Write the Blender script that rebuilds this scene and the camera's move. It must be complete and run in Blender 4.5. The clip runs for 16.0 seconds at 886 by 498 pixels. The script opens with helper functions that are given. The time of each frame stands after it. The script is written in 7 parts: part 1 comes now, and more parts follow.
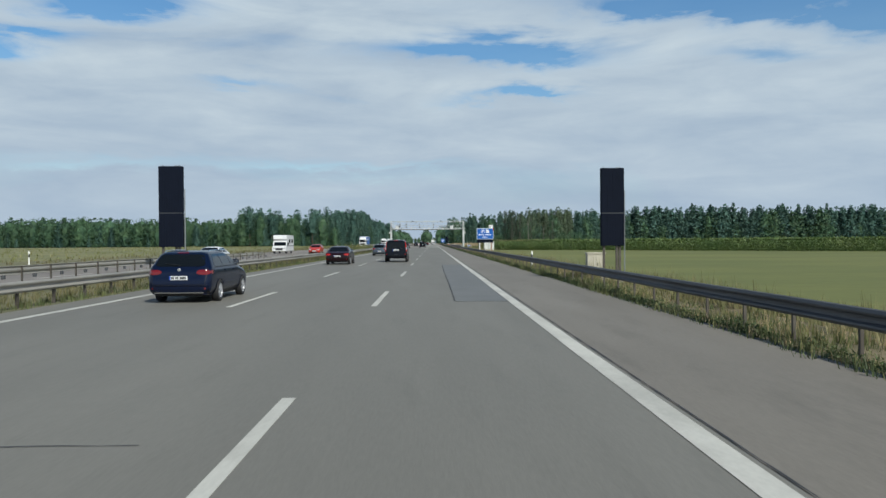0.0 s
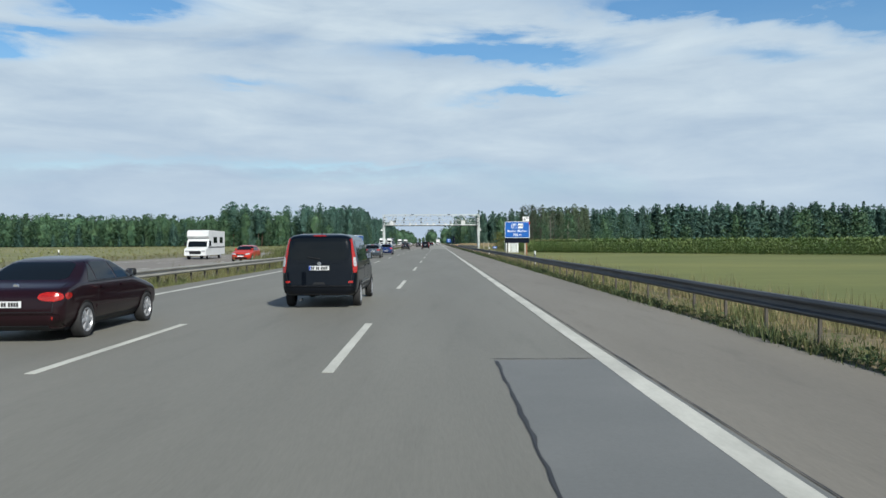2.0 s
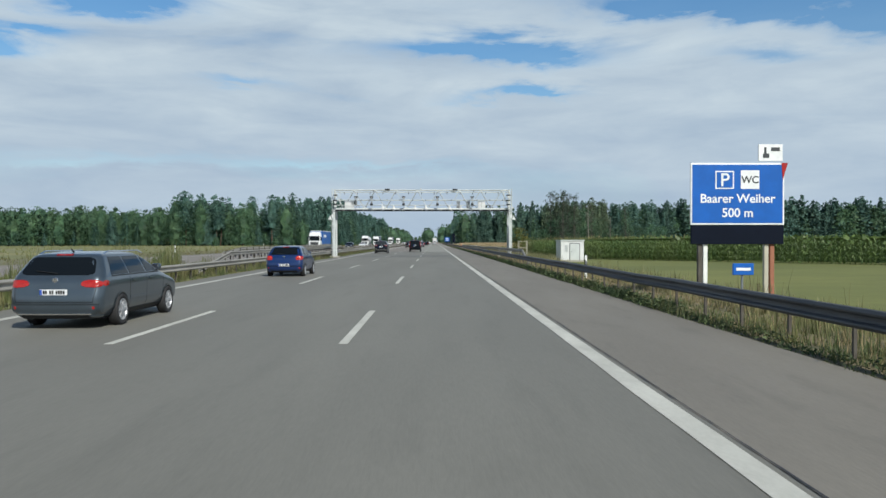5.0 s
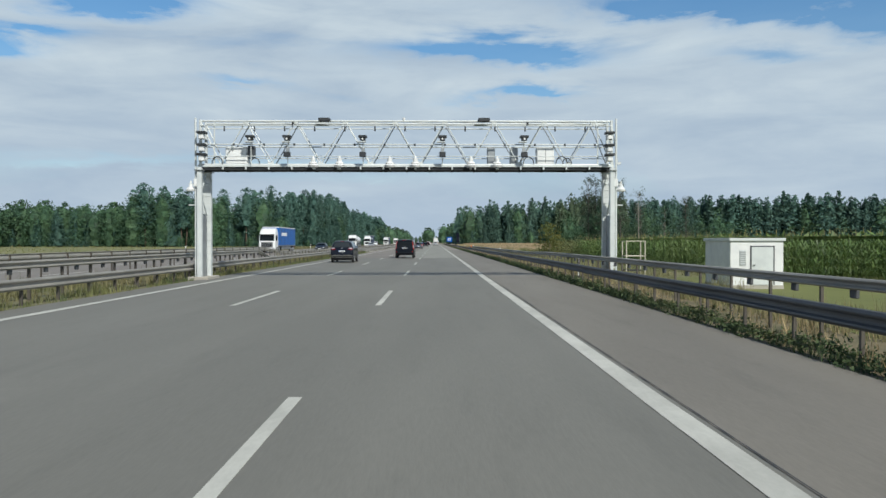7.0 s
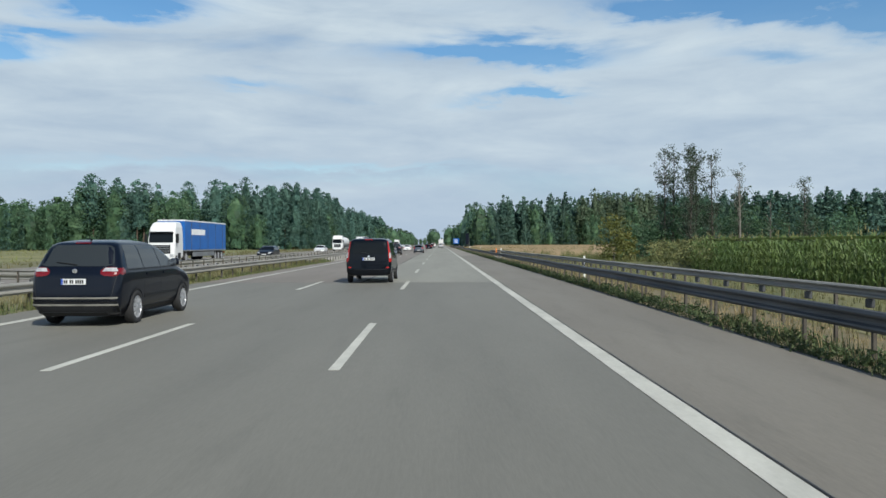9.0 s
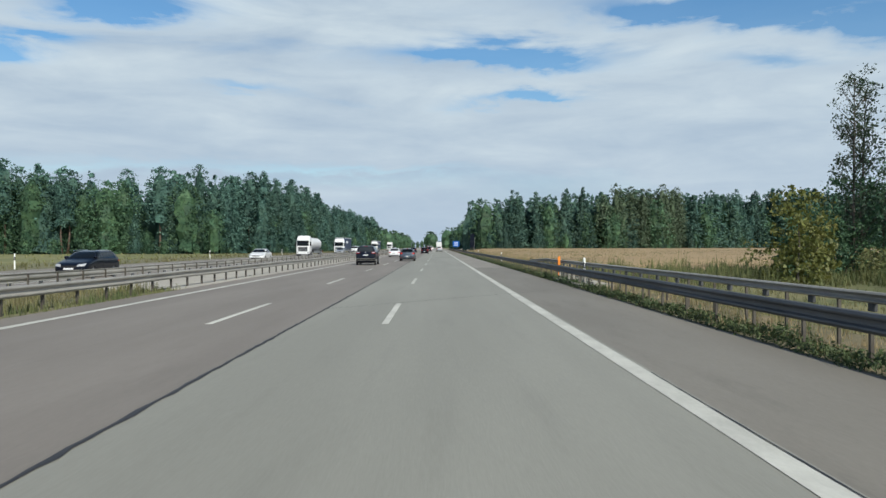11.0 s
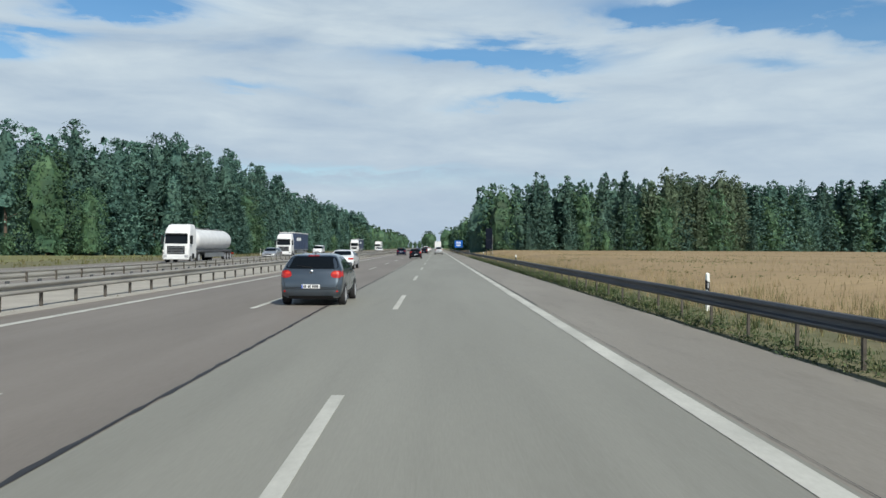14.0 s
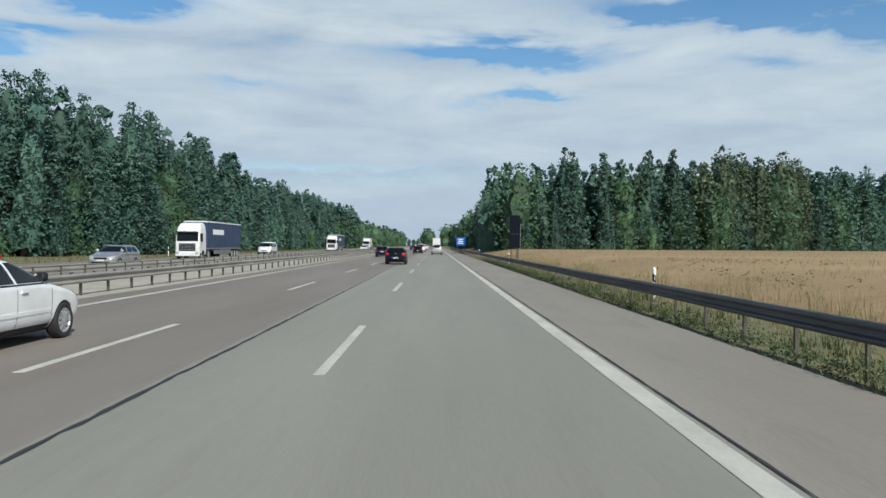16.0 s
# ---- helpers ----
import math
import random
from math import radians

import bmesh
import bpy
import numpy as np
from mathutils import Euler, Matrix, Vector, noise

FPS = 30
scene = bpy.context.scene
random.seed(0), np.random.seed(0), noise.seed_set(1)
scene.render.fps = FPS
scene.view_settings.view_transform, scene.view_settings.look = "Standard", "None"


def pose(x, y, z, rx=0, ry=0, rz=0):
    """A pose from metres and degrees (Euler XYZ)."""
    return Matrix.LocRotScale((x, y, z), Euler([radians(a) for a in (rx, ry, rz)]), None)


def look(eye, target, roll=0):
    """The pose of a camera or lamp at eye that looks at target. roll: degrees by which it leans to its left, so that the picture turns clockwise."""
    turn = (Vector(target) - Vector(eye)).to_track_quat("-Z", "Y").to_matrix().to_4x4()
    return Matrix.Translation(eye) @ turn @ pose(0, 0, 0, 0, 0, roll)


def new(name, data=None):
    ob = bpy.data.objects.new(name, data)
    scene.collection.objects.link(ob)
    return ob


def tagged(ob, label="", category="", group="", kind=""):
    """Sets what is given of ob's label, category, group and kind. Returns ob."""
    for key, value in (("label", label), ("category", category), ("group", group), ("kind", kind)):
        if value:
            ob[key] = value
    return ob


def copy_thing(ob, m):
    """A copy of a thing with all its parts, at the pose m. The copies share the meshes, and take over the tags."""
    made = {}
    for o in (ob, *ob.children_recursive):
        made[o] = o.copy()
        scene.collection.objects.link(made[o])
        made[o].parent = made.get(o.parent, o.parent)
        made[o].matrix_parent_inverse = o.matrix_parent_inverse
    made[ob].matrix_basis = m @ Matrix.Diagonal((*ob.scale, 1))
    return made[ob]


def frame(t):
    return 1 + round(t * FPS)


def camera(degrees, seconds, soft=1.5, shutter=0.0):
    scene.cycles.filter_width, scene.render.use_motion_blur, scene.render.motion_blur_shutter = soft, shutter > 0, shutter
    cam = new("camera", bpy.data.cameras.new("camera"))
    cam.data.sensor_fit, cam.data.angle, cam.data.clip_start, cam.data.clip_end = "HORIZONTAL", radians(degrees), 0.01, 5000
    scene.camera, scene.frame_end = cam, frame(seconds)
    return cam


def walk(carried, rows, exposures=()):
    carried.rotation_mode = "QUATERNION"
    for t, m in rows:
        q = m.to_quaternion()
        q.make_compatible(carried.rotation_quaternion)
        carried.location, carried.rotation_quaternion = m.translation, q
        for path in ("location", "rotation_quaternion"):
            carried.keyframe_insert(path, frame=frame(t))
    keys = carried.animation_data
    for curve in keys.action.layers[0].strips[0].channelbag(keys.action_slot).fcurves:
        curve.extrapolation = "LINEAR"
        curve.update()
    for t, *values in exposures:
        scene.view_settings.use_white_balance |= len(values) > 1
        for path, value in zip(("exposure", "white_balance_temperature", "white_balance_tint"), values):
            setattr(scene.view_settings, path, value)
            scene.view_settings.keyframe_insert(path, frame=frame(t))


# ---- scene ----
cam = camera(60.35, 16.0, soft=1.5)
PATH = [
    (0.0, pose(1.572, -2.309, 1.690, 89.499, 0.323, -0.789)),
    (0.5, pose(1.540, 9.370, 1.690, 89.595, 0.302, -0.764)),
    (1.0, pose(1.504, 20.972, 1.690, 89.538, 0.281, -0.686)),
    (1.5, pose(1.468, 32.533, 1.690, 89.512, 0.260, -0.525)),
    (2.0, pose(1.434, 44.100, 1.690, 89.503, 0.177, -0.427)),
    (2.5, pose(1.393, 55.629, 1.690, 89.507, 0.093, -0.449)),
    (3.0, pose(1.407, 67.156, 1.690, 89.434, 0.010, -0.452)),
    (3.5, pose(1.438, 78.707, 1.690, 89.464, 0.010, -0.551)),
    (4.0, pose(1.454, 90.263, 1.690, 89.445, 0.010, -0.552)),
    (6.5, pose(1.566, 148.176, 1.690, 89.431, 0.010, -0.870)),
    (7.0, pose(1.519, 159.731, 1.690, 89.459, 0.010, -0.594)),
    (7.5, pose(1.528, 171.288, 1.690, 89.460, 0.072, -0.396)),
    (8.0, pose(1.525, 182.815, 1.690, 89.751, 0.135, -0.359)),
    (8.5, pose(1.465, 194.310, 1.690, 89.578, 0.135, -0.166)),
    (9.0, pose(1.429, 205.817, 1.690, 89.596, 0.135, -0.212)),
    (9.5, pose(1.371, 217.280, 1.690, 89.673, 0.135, -0.222)),
    (12.0, pose(1.070, 274.055, 1.690, 89.850, -0.116, -0.560)),
    (12.5, pose(1.066, 285.289, 1.690, 89.828, -0.241, -0.535)),
    (13.0, pose(1.075, 296.721, 1.690, 89.872, -0.304, -0.561)),
    (13.5, pose(1.075, 308.129, 1.690, 89.871, -0.367, -0.567)),
    (14.0, pose(1.099, 319.539, 1.690, 89.869, -0.429, -0.524)),
    (14.5, pose(1.099, 330.998, 1.690, 89.663, -0.492, -0.552)),
    (15.0, pose(1.195, 342.613, 1.690, 89.750, -0.513, -0.651)),
    (15.5, pose(1.297, 354.383, 1.690, 89.648, -0.534, -0.625)),
    (16.0, pose(1.489, 366.352, 1.690, 89.712, -0.555, -0.568)),
]
walk(cam, PATH, [(0, -0.18, 6300, 6), (0.7, -0.15, 6300, 6), (1.5, 0.02, 6300, 6), (2.8, 0.02, 6300, 6), (3.5, -0.10, 6300, 6), (7, -0.12, 6350, 6), (9, -0.04, 6350, 6), (12, -0.03, 6400, 6), (16, -0.06, 6400, 6)])

# ---- world and light ----
SUN_EL, SUN_AZ = radians(41.5), math.atan2(0.55, -0.99)     # azimuth from +y towards +x
world = bpy.data.worlds.new("world")
scene.world = world
world.use_nodes = True
wn, wl = world.node_tree.nodes, world.node_tree.links
wn.clear()


def wmath(op, a, b=None, c=None):
    n = wn.new("ShaderNodeMath")
    n.operation = op
    for i, v in enumerate((a, b, c)):
        if v is None:
            continue
        if isinstance(v, (int, float)):
            n.inputs[i].default_value = v
        else:
            wl.new(v, n.inputs[i])
    return n.outputs[0]


sky = wn.new("ShaderNodeTexSky")
sky.sky_type, sky.sun_disc, sky.sun_elevation, sky.sun_rotation = "NISHITA", False, SUN_EL, SUN_AZ
sky.air_density, sky.dust_density, sky.ozone_density = 1.0, 0.6, 1.5
coord = wn.new("ShaderNodeTexCoord")
sep = wn.new("ShaderNodeSeparateXYZ")
wl.new(coord.outputs["Generated"], sep.inputs[0])
sx, sy, sz = sep.outputs


def cloud_noise(scale_xy, scale_z, scale, detail, rough, distort, offset=0.0):
    comb = wn.new("ShaderNodeCombineXYZ")
    wl.new(wmath("MULTIPLY", sx, scale_xy), comb.inputs[0])
    wl.new(wmath("MULTIPLY", sy, scale_xy), comb.inputs[1])
    wl.new(wmath("MULTIPLY_ADD", sz, scale_z, offset), comb.inputs[2])
    n = wn.new("ShaderNodeTexNoise")
    n.inputs["Scale"].default_value, n.inputs["Detail"].default_value = scale, detail
    n.inputs["Roughness"].default_value, n.inputs["Distortion"].default_value = rough, distort
    wl.new(comb.outputs[0], n.inputs["Vector"])
    return n.outputs["Fac"]


big = cloud_noise(1.0, 5.0, 2.2, 6, 0.55, 0.6, 3.1)
streak = cloud_noise(1.0, 5.0, 4.2, 8, 0.55, 0.5, 7.7)
fine = cloud_noise(1.0, 3.0, 16.0, 6, 0.6, 0.4, 1.3)
# gaps in the cloud cover: direction (side over ahead, up over ahead), half sizes, depth
front = wmath("MAXIMUM", sy, 0.05)
u = wmath("DIVIDE", sx, front)
v = wmath("DIVIDE", sz, front)
warp = wmath("MULTIPLY", wmath("SUBTRACT", wmath("MULTIPLY_ADD", fine, 0.45, streak), 0.72), 0.085)
warp_u = wmath("MULTIPLY", wmath("SUBTRACT", streak, 0.5), 0.22)
gap = None
for gu, gv, hu, hv, depth in ((0.075, 0.250, 0.105, 0.014, 1.1), (0.112, 0.193, 0.045, 0.006, 0.75), (0.40, 0.315, 0.16, 0.018, 0.9),
                              (-0.555, 0.266, 0.05, 0.012, 0.8), (-0.40, 0.325, 0.085, 0.019, 1.0), (-0.13, 0.1, 0.13, 0.006, 0.22),
                              (-0.45, 0.105, 0.10, 0.007, 0.18), (0.45, 0.25, 0.06, 0.011, 0.30), (-0.26, 0.212, 0.04, 0.006, 0.25),
                              (0.62, 0.30, 0.06, 0.02, 0.6)):
    du = wmath("DIVIDE", wmath("SUBTRACT", wmath("ADD", u, warp_u), gu), hu)
    dv = wmath("DIVIDE", wmath("SUBTRACT", wmath("ADD", v, warp), gv), hv)
    r2 = wmath("ADD", wmath("MULTIPLY", du, du), wmath("MULTIPLY", dv, dv))
    e = wmath("MULTIPLY", wmath("POWER", 2.718, wmath("MULTIPLY", r2, -0.8)), depth)
    gap = e if gap is None else wmath("ADD", gap, e)
ahead = wmath("GREATER_THAN", sy, 0.1)
gap = wmath("MULTIPLY", gap, ahead)
gap = wmath("MULTIPLY", gap, wmath("MULTIPLY_ADD", fine, 1.6, 0.2))
thin = wmath("MULTIPLY", wmath("MAXIMUM", wmath("SUBTRACT", 0.44, big), 0.0), 2.2)
clear = wmath("MINIMUM", wmath("ADD", wmath("MULTIPLY", gap, 2.1), thin), 0.92)
haze = wmath("POWER", 2.718, wmath("MULTIPLY", sz, -9.0))
clear = wmath("MULTIPLY", clear, wmath("SUBTRACT", 1.0, wmath("MULTIPLY", haze, 0.55)))
# the cloud sheet thins out overhead
over = wn.new("ShaderNodeMapRange")
over.interpolation_type = "SMOOTHSTEP"
over.inputs["From Min"].default_value, over.inputs["From Max"].default_value = 0.30, 0.52
over.inputs["To Min"].default_value, over.inputs["To Max"].default_value = 0.0, 0.92
wl.new(wmath("ADD", sz, wmath("MULTIPLY", wmath("SUBTRACT", big, 0.5), 0.35)), over.inputs["Value"])
clear = wmath("MAXIMUM", clear, over.outputs[0])

ramp = wn.new("ShaderNodeValToRGB")
ramp.color_ramp.elements[0].position, ramp.color_ramp.elements[1].position = 0.30, 0.66
ramp.color_ramp.elements[0].color, ramp.color_ramp.elements[1].color = (0.352, 0.455, 0.60, 1), (0.71, 0.785, 0.835, 1)
shade = wmath("ADD", wmath("MULTIPLY", streak, 0.5), wmath("ADD", wmath("MULTIPLY", big, 0.36), wmath("MULTIPLY", fine, 0.14)))
wl.new(shade, ramp.inputs[0])
low = wn.new("ShaderNodeMix")
low.data_type = "RGBA"
wl.new(wmath("MULTIPLY", haze, 0.75), low.inputs["Factor"])
wl.new(ramp.outputs[0], low.inputs["A"])
low.inputs["B"].default_value = (0.425, 0.525, 0.675, 1)
bg_sky, bg_cloud = wn.new("ShaderNodeBackground"), wn.new("ShaderNodeBackground")
wl.new(wmath("MULTIPLY_ADD", over.outputs[0], -0.06, 0.125), bg_sky.inputs["Strength"])
bg_cloud.inputs["Strength"].default_value = 1.0
deep = wn.new("ShaderNodeHueSaturation")
deep.inputs["Saturation"].default_value = 1.4
wl.new(sky.outputs[0], deep.inputs["Color"])
wl.new(deep.outputs[0], bg_sky.inputs["Color"])
wl.new(low.outputs["Result"], bg_cloud.inputs["Color"])
mix = wn.new("ShaderNodeMixShader")
wl.new(clear, mix.inputs[0])
wl.new(bg_cloud.outputs[0], mix.inputs[1])
wl.new(bg_sky.outputs[0], mix.inputs[2])
out = wn.new("ShaderNodeOutputWorld")
wl.new(mix.outputs[0], out.inputs[0])

sun = new("sun", bpy.data.lights.new("sun", "SUN"))
sun.data.energy, sun.data.angle, sun.data.color = 5.0, radians(0.6), (1.0, 0.95, 0.87)
sun.matrix_world = look((55, -99, 100), (0, 0, 0))


# ---- materials ----
def material(name, color, rough=0.6, metal=0.0, vary=0.0, scale=2.0, fine_scale=40.0, bump=0.0, coat=0.0, second=None, spread=(0.4, 0.65),
             random_amount=0.0, island=0.0, stretch=(1, 1, 1), translucent=0.0, spec=0.5, blotch=0.15, stain=0.0):
    """Principled material with colour variation at two scales, in world metres."""
    m = bpy.data.materials.new(name)
    m.use_nodes = True
    n, l = m.node_tree.nodes, m.node_tree.links
    p = n["Principled BSDF"]
    p.inputs["Roughness"].default_value, p.inputs["Metallic"].default_value = rough, metal
    p.inputs["Coat Weight"].default_value = coat
    p.inputs["Coat Roughness"].default_value = 0.04
    p.inputs["Specular IOR Level"].default_value = spec
    color = (*color, 1)
    if not (vary or second or random_amount or island or bump):
        p.inputs["Base Color"].default_value = color
        return m
    geo = n.new("ShaderNodeNewGeometry")
    mapping = n.new("ShaderNodeMapping")
    mapping.inputs["Scale"].default_value = stretch
    l.new(geo.outputs["Position"], mapping.inputs[0])

    def noise_fac(s, detail=5, rough_=0.6):
        t = n.new("ShaderNodeTexNoise")
        t.inputs["Scale"].default_value, t.inputs["Detail"].default_value, t.inputs["Roughness"].default_value = s, detail, rough_
        l.new(mapping.outputs[0], t.inputs["Vector"])
        return t.outputs["Fac"]

    coarse, grain = noise_fac(scale), noise_fac(fine_scale, 4, 0.7)
    rmp = n.new("ShaderNodeValToRGB")
    rmp.color_ramp.elements[0].position, rmp.color_ramp.elements[1].position = spread
    rmp.color_ramp.elements[0].color = color
    rmp.color_ramp.elements[1].color = (*(second or [c * (1 + blotch) for c in color[:3]]), 1)
    l.new(coarse, rmp.inputs[0])
    value = n.new("ShaderNodeMath")
    value.operation = "MULTIPLY_ADD"
    l.new(grain, value.inputs[0])
    value.inputs[1].default_value, value.inputs[2].default_value = vary * 2, 1 - vary
    last = value.outputs[0]
    for amount, socket in ((random_amount, None), (island, geo.outputs["Random Per Island"])):
        if not amount:
            continue
        if socket is None:
            socket = n.new("ShaderNodeObjectInfo").outputs["Random"]
        k = n.new("ShaderNodeMath")
        k.operation = "MULTIPLY_ADD"
        l.new(socket, k.inputs[0])
        k.inputs[1].default_value, k.inputs[2].default_value = amount * 2, 1 - amount
        k2 = n.new("ShaderNodeMath")
        k2.operation = "MULTIPLY"
        l.new(last, k2.inputs[0])
        l.new(k.outputs[0], k2.inputs[1])
        last = k2.outputs[0]
    if stain:
        spots, k, k2 = n.new("ShaderNodeMapRange"), n.new("ShaderNodeMath"), n.new("ShaderNodeMath")
        l.new(noise_fac(1.1, 6, 0.65), spots.inputs["Value"])
        spots.inputs["From Min"].default_value, spots.inputs["From Max"].default_value = 0.54, 0.70
        k.operation, k2.operation = "MULTIPLY_ADD", "MULTIPLY"
        l.new(spots.outputs[0], k.inputs[0])
        k.inputs[1].default_value, k.inputs[2].default_value = -stain, 1.0
        l.new(last, k2.inputs[0])
        l.new(k.outputs[0], k2.inputs[1])
        last = k2.outputs[0]
    mul = n.new("ShaderNodeMix")
    mul.data_type, mul.blend_type = "RGBA", "MULTIPLY"
    mul.inputs["Factor"].default_value = 1.0
    l.new(rmp.outputs[0], mul.inputs["A"])
    l.new(last, mul.inputs["B"])
    l.new(mul.outputs["Result"], p.inputs["Base Color"])
    if bump:
        b = n.new("ShaderNodeBump")
        b.inputs["Strength"].default_value, b.inputs["Distance"].default_value = bump, 0.01
        l.new(grain, b.inputs["Height"])
        l.new(b.outputs[0], p.inputs["Normal"])
    if translucent:
        tr, mx = n.new("ShaderNodeBsdfTranslucent"), n.new("ShaderNodeMixShader")
        l.new(mul.outputs["Result"], tr.inputs["Color"])
        mx.inputs[0].default_value = translucent
        l.new(p.outputs[0], mx.inputs[1])
        l.new(tr.outputs[0], mx.inputs[2])
        l.new(mx.outputs[0], n["Material Output"].inputs[0])
    return m


ASPHALT = material("asphalt", (0.159, 0.155, 0.135), 0.66, vary=0.16, scale=0.25, fine_scale=18, bump=0.25, second=(0.183, 0.178, 0.155), stretch=(1.6, 0.2, 1), stain=0.10)
ASPHALT_BROWN = material("brown_asphalt", (0.181, 0.161, 0.139), 0.66, vary=0.14, scale=0.3, fine_scale=18, bump=0.25, second=(0.216, 0.193, 0.168), stretch=(1.6, 0.2, 1), stain=0.09)
CONCRETE_ROAD = material("road_concrete", (0.227, 0.224, 0.193), 0.66, vary=0.13, scale=0.22, fine_scale=20, bump=0.2, second=(0.262, 0.259, 0.224), stretch=(1.8, 0.15, 1), stain=0.07)
SHOULDER = material("shoulder_asphalt", (0.170, 0.156, 0.131), 0.66, vary=0.18, scale=0.3, fine_scale=16, bump=0.3, second=(0.201, 0.185, 0.156), stretch=(1.5, 0.25, 1), stain=0.16)
SHOULDER_PALE = material("pale_shoulder_asphalt", (0.226, 0.208, 0.177), 0.66, vary=0.18, scale=0.3, fine_scale=16, bump=0.3, second=(0.264, 0.244, 0.209), stretch=(1.5, 0.25, 1), stain=0.14)
PATCH = material("bluish_patch_asphalt", (0.138, 0.143, 0.140), 0.66, vary=0.14, scale=0.5, fine_scale=20, bump=0.2, second=(0.158, 0.162, 0.158))
TAR = material("tar", (0.025, 0.025, 0.027), 0.6, vary=0.3, scale=3, fine_scale=30)
PAINT = material("road_paint", (0.403, 0.403, 0.364), 0.75, vary=0.14, scale=1.4, fine_scale=22, second=(0.538, 0.538, 0.487), spread=(0.35, 0.65), stretch=(1, 0.4, 1))
GROUND = material("grass_ground", (0.13, 0.14, 0.055), 0.95, vary=0.3, scale=0.06, fine_scale=3.0, second=(0.21, 0.20, 0.085))
MEADOW = material("meadow_green", (0.106, 0.124, 0.030), 0.95, vary=0.25, scale=0.05, fine_scale=1.3, second=(0.155, 0.165, 0.042), stretch=(0.5, 1, 1))
WHEAT_GROUND = material("dry_field", (0.248, 0.176, 0.092), 0.95, vary=0.3, scale=0.05, fine_scale=1.8, second=(0.340, 0.247, 0.131), stretch=(0.35, 1, 1))
VERGE_GROUND = material("dry_verge", (0.165, 0.15, 0.078), 0.95, vary=0.35, scale=0.8, fine_scale=12, second=(0.10, 0.11, 0.05))
DRY_VERGE = material("straw_verge", (0.185, 0.150, 0.085), 0.95, vary=0.4, scale=0.8, fine_scale=12, second=(0.10, 0.095, 0.048))
MEDIAN_CONCRETE = material("median_paving", (0.33, 0.31, 0.27), 0.9, vary=0.15, scale=0.7, fine_scale=14, bump=0.2, second=(0.40, 0.38, 0.33))
FOREST_FLOOR = material("forest_floor", (0.05, 0.05, 0.025), 0.95, vary=0.3, scale=0.3, fine_scale=3)
STEEL = material("galvanised_steel", (0.36, 0.38, 0.39), 0.5, 0.75, vary=0.12, scale=1.2, fine_scale=12, second=(0.27, 0.285, 0.30), stretch=(1, 0.3, 1))
STEEL_MEDIAN = material("dull_grey_steel", (0.27, 0.265, 0.24), 0.6, 0.4, vary=0.18, scale=1.2, fine_scale=12, second=(0.18, 0.175, 0.16), stretch=(1, 0.3, 1))
STEEL_PALE = material("pale_dull_steel", (0.36, 0.345, 0.31), 0.6, 0.3, vary=0.14, scale=1.2, fine_scale=12, second=(0.27, 0.26, 0.235), stretch=(1, 0.3, 1))
# dark tone holds the shade on the right rail's road side
STEEL_DARK = material("shade_darkened_steel", (0.105, 0.11, 0.118), 0.6, 0.4, vary=0.15, scale=1.0, fine_scale=12, second=(0.065, 0.07, 0.076), stretch=(1, 0.3, 1))
# rail posts stand mostly in shade, and that is darkened into this colour
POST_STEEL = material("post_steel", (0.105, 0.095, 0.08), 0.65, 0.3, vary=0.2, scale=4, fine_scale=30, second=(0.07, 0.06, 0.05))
GANTRY_PAINT = material("gantry_pale_paint", (0.60, 0.63, 0.62), 0.45, 0.1, vary=0.08, scale=1.5, fine_scale=20, second=(0.52, 0.55, 0.55))
# near-black albedo carries the shade seen under the gantry deck
DECK = material("shade_darkened_grating", (0.030, 0.033, 0.036), 0.7, 0.0, vary=0.3, scale=3, fine_scale=30, spec=0.2)
DARK_BOX = material("dark_housing", (0.025, 0.028, 0.032), 0.5, vary=0.1, scale=4, fine_scale=30)
WHITE_BOX = material("white_housing", (0.70, 0.71, 0.70), 0.5, vary=0.06, scale=2, fine_scale=20, second=(0.62, 0.63, 0.63))
BLACK_PANEL = material("black_display_panel", (0.005, 0.008, 0.017), 0.8, vary=0.2, scale=3, fine_scale=40, spec=0.12)
SIGN_BLUE = material("sign_blue", (0.006, 0.10, 0.42), 0.4, vary=0.05, scale=2, fine_scale=20)
SIGN_WHITE = material("sign_white", (0.78, 0.79, 0.80), 0.4, vary=0.03, scale=2, fine_scale=20)
SIGN_BACK = material("sign_grey_back", (0.05, 0.055, 0.06), 0.5, vary=0.1, scale=2, fine_scale=20)
CABINET = material("cabinet_beige", (0.50, 0.47, 0.38), 0.6, vary=0.08, scale=2, fine_scale=20, second=(0.44, 0.41, 0.33))
POST_WHITE = material("delineator_white", (0.75, 0.76, 0.73), 0.5, vary=0.08, scale=5, fine_scale=40)
POST_BLACK = material("delineator_black", (0.015, 0.015, 0.016), 0.5, vary=0.1, scale=5, fine_scale=40)
ORANGE = material("orange_plastic", (0.85, 0.26, 0.03), 0.5, vary=0.1, scale=5, fine_scale=40)
RUST = material("rusty_post", (0.30, 0.12, 0.07), 0.7, vary=0.2, scale=5, fine_scale=40)
BARK_PINE = material("pine_bark", (0.14, 0.098, 0.072), 0.9, vary=0.35, scale=1.2, fine_scale=9, second=(0.09, 0.072, 0.058))
BARK_GREY = material("grey_bark", (0.10, 0.09, 0.075), 0.9, vary=0.35, scale=1.2, fine_scale=9, second=(0.065, 0.058, 0.05))
BARK_DEAD = material("dead_bark", (0.24, 0.22, 0.195), 0.9, vary=0.3, scale=1.5, fine_scale=9, second=(0.17, 0.155, 0.135))
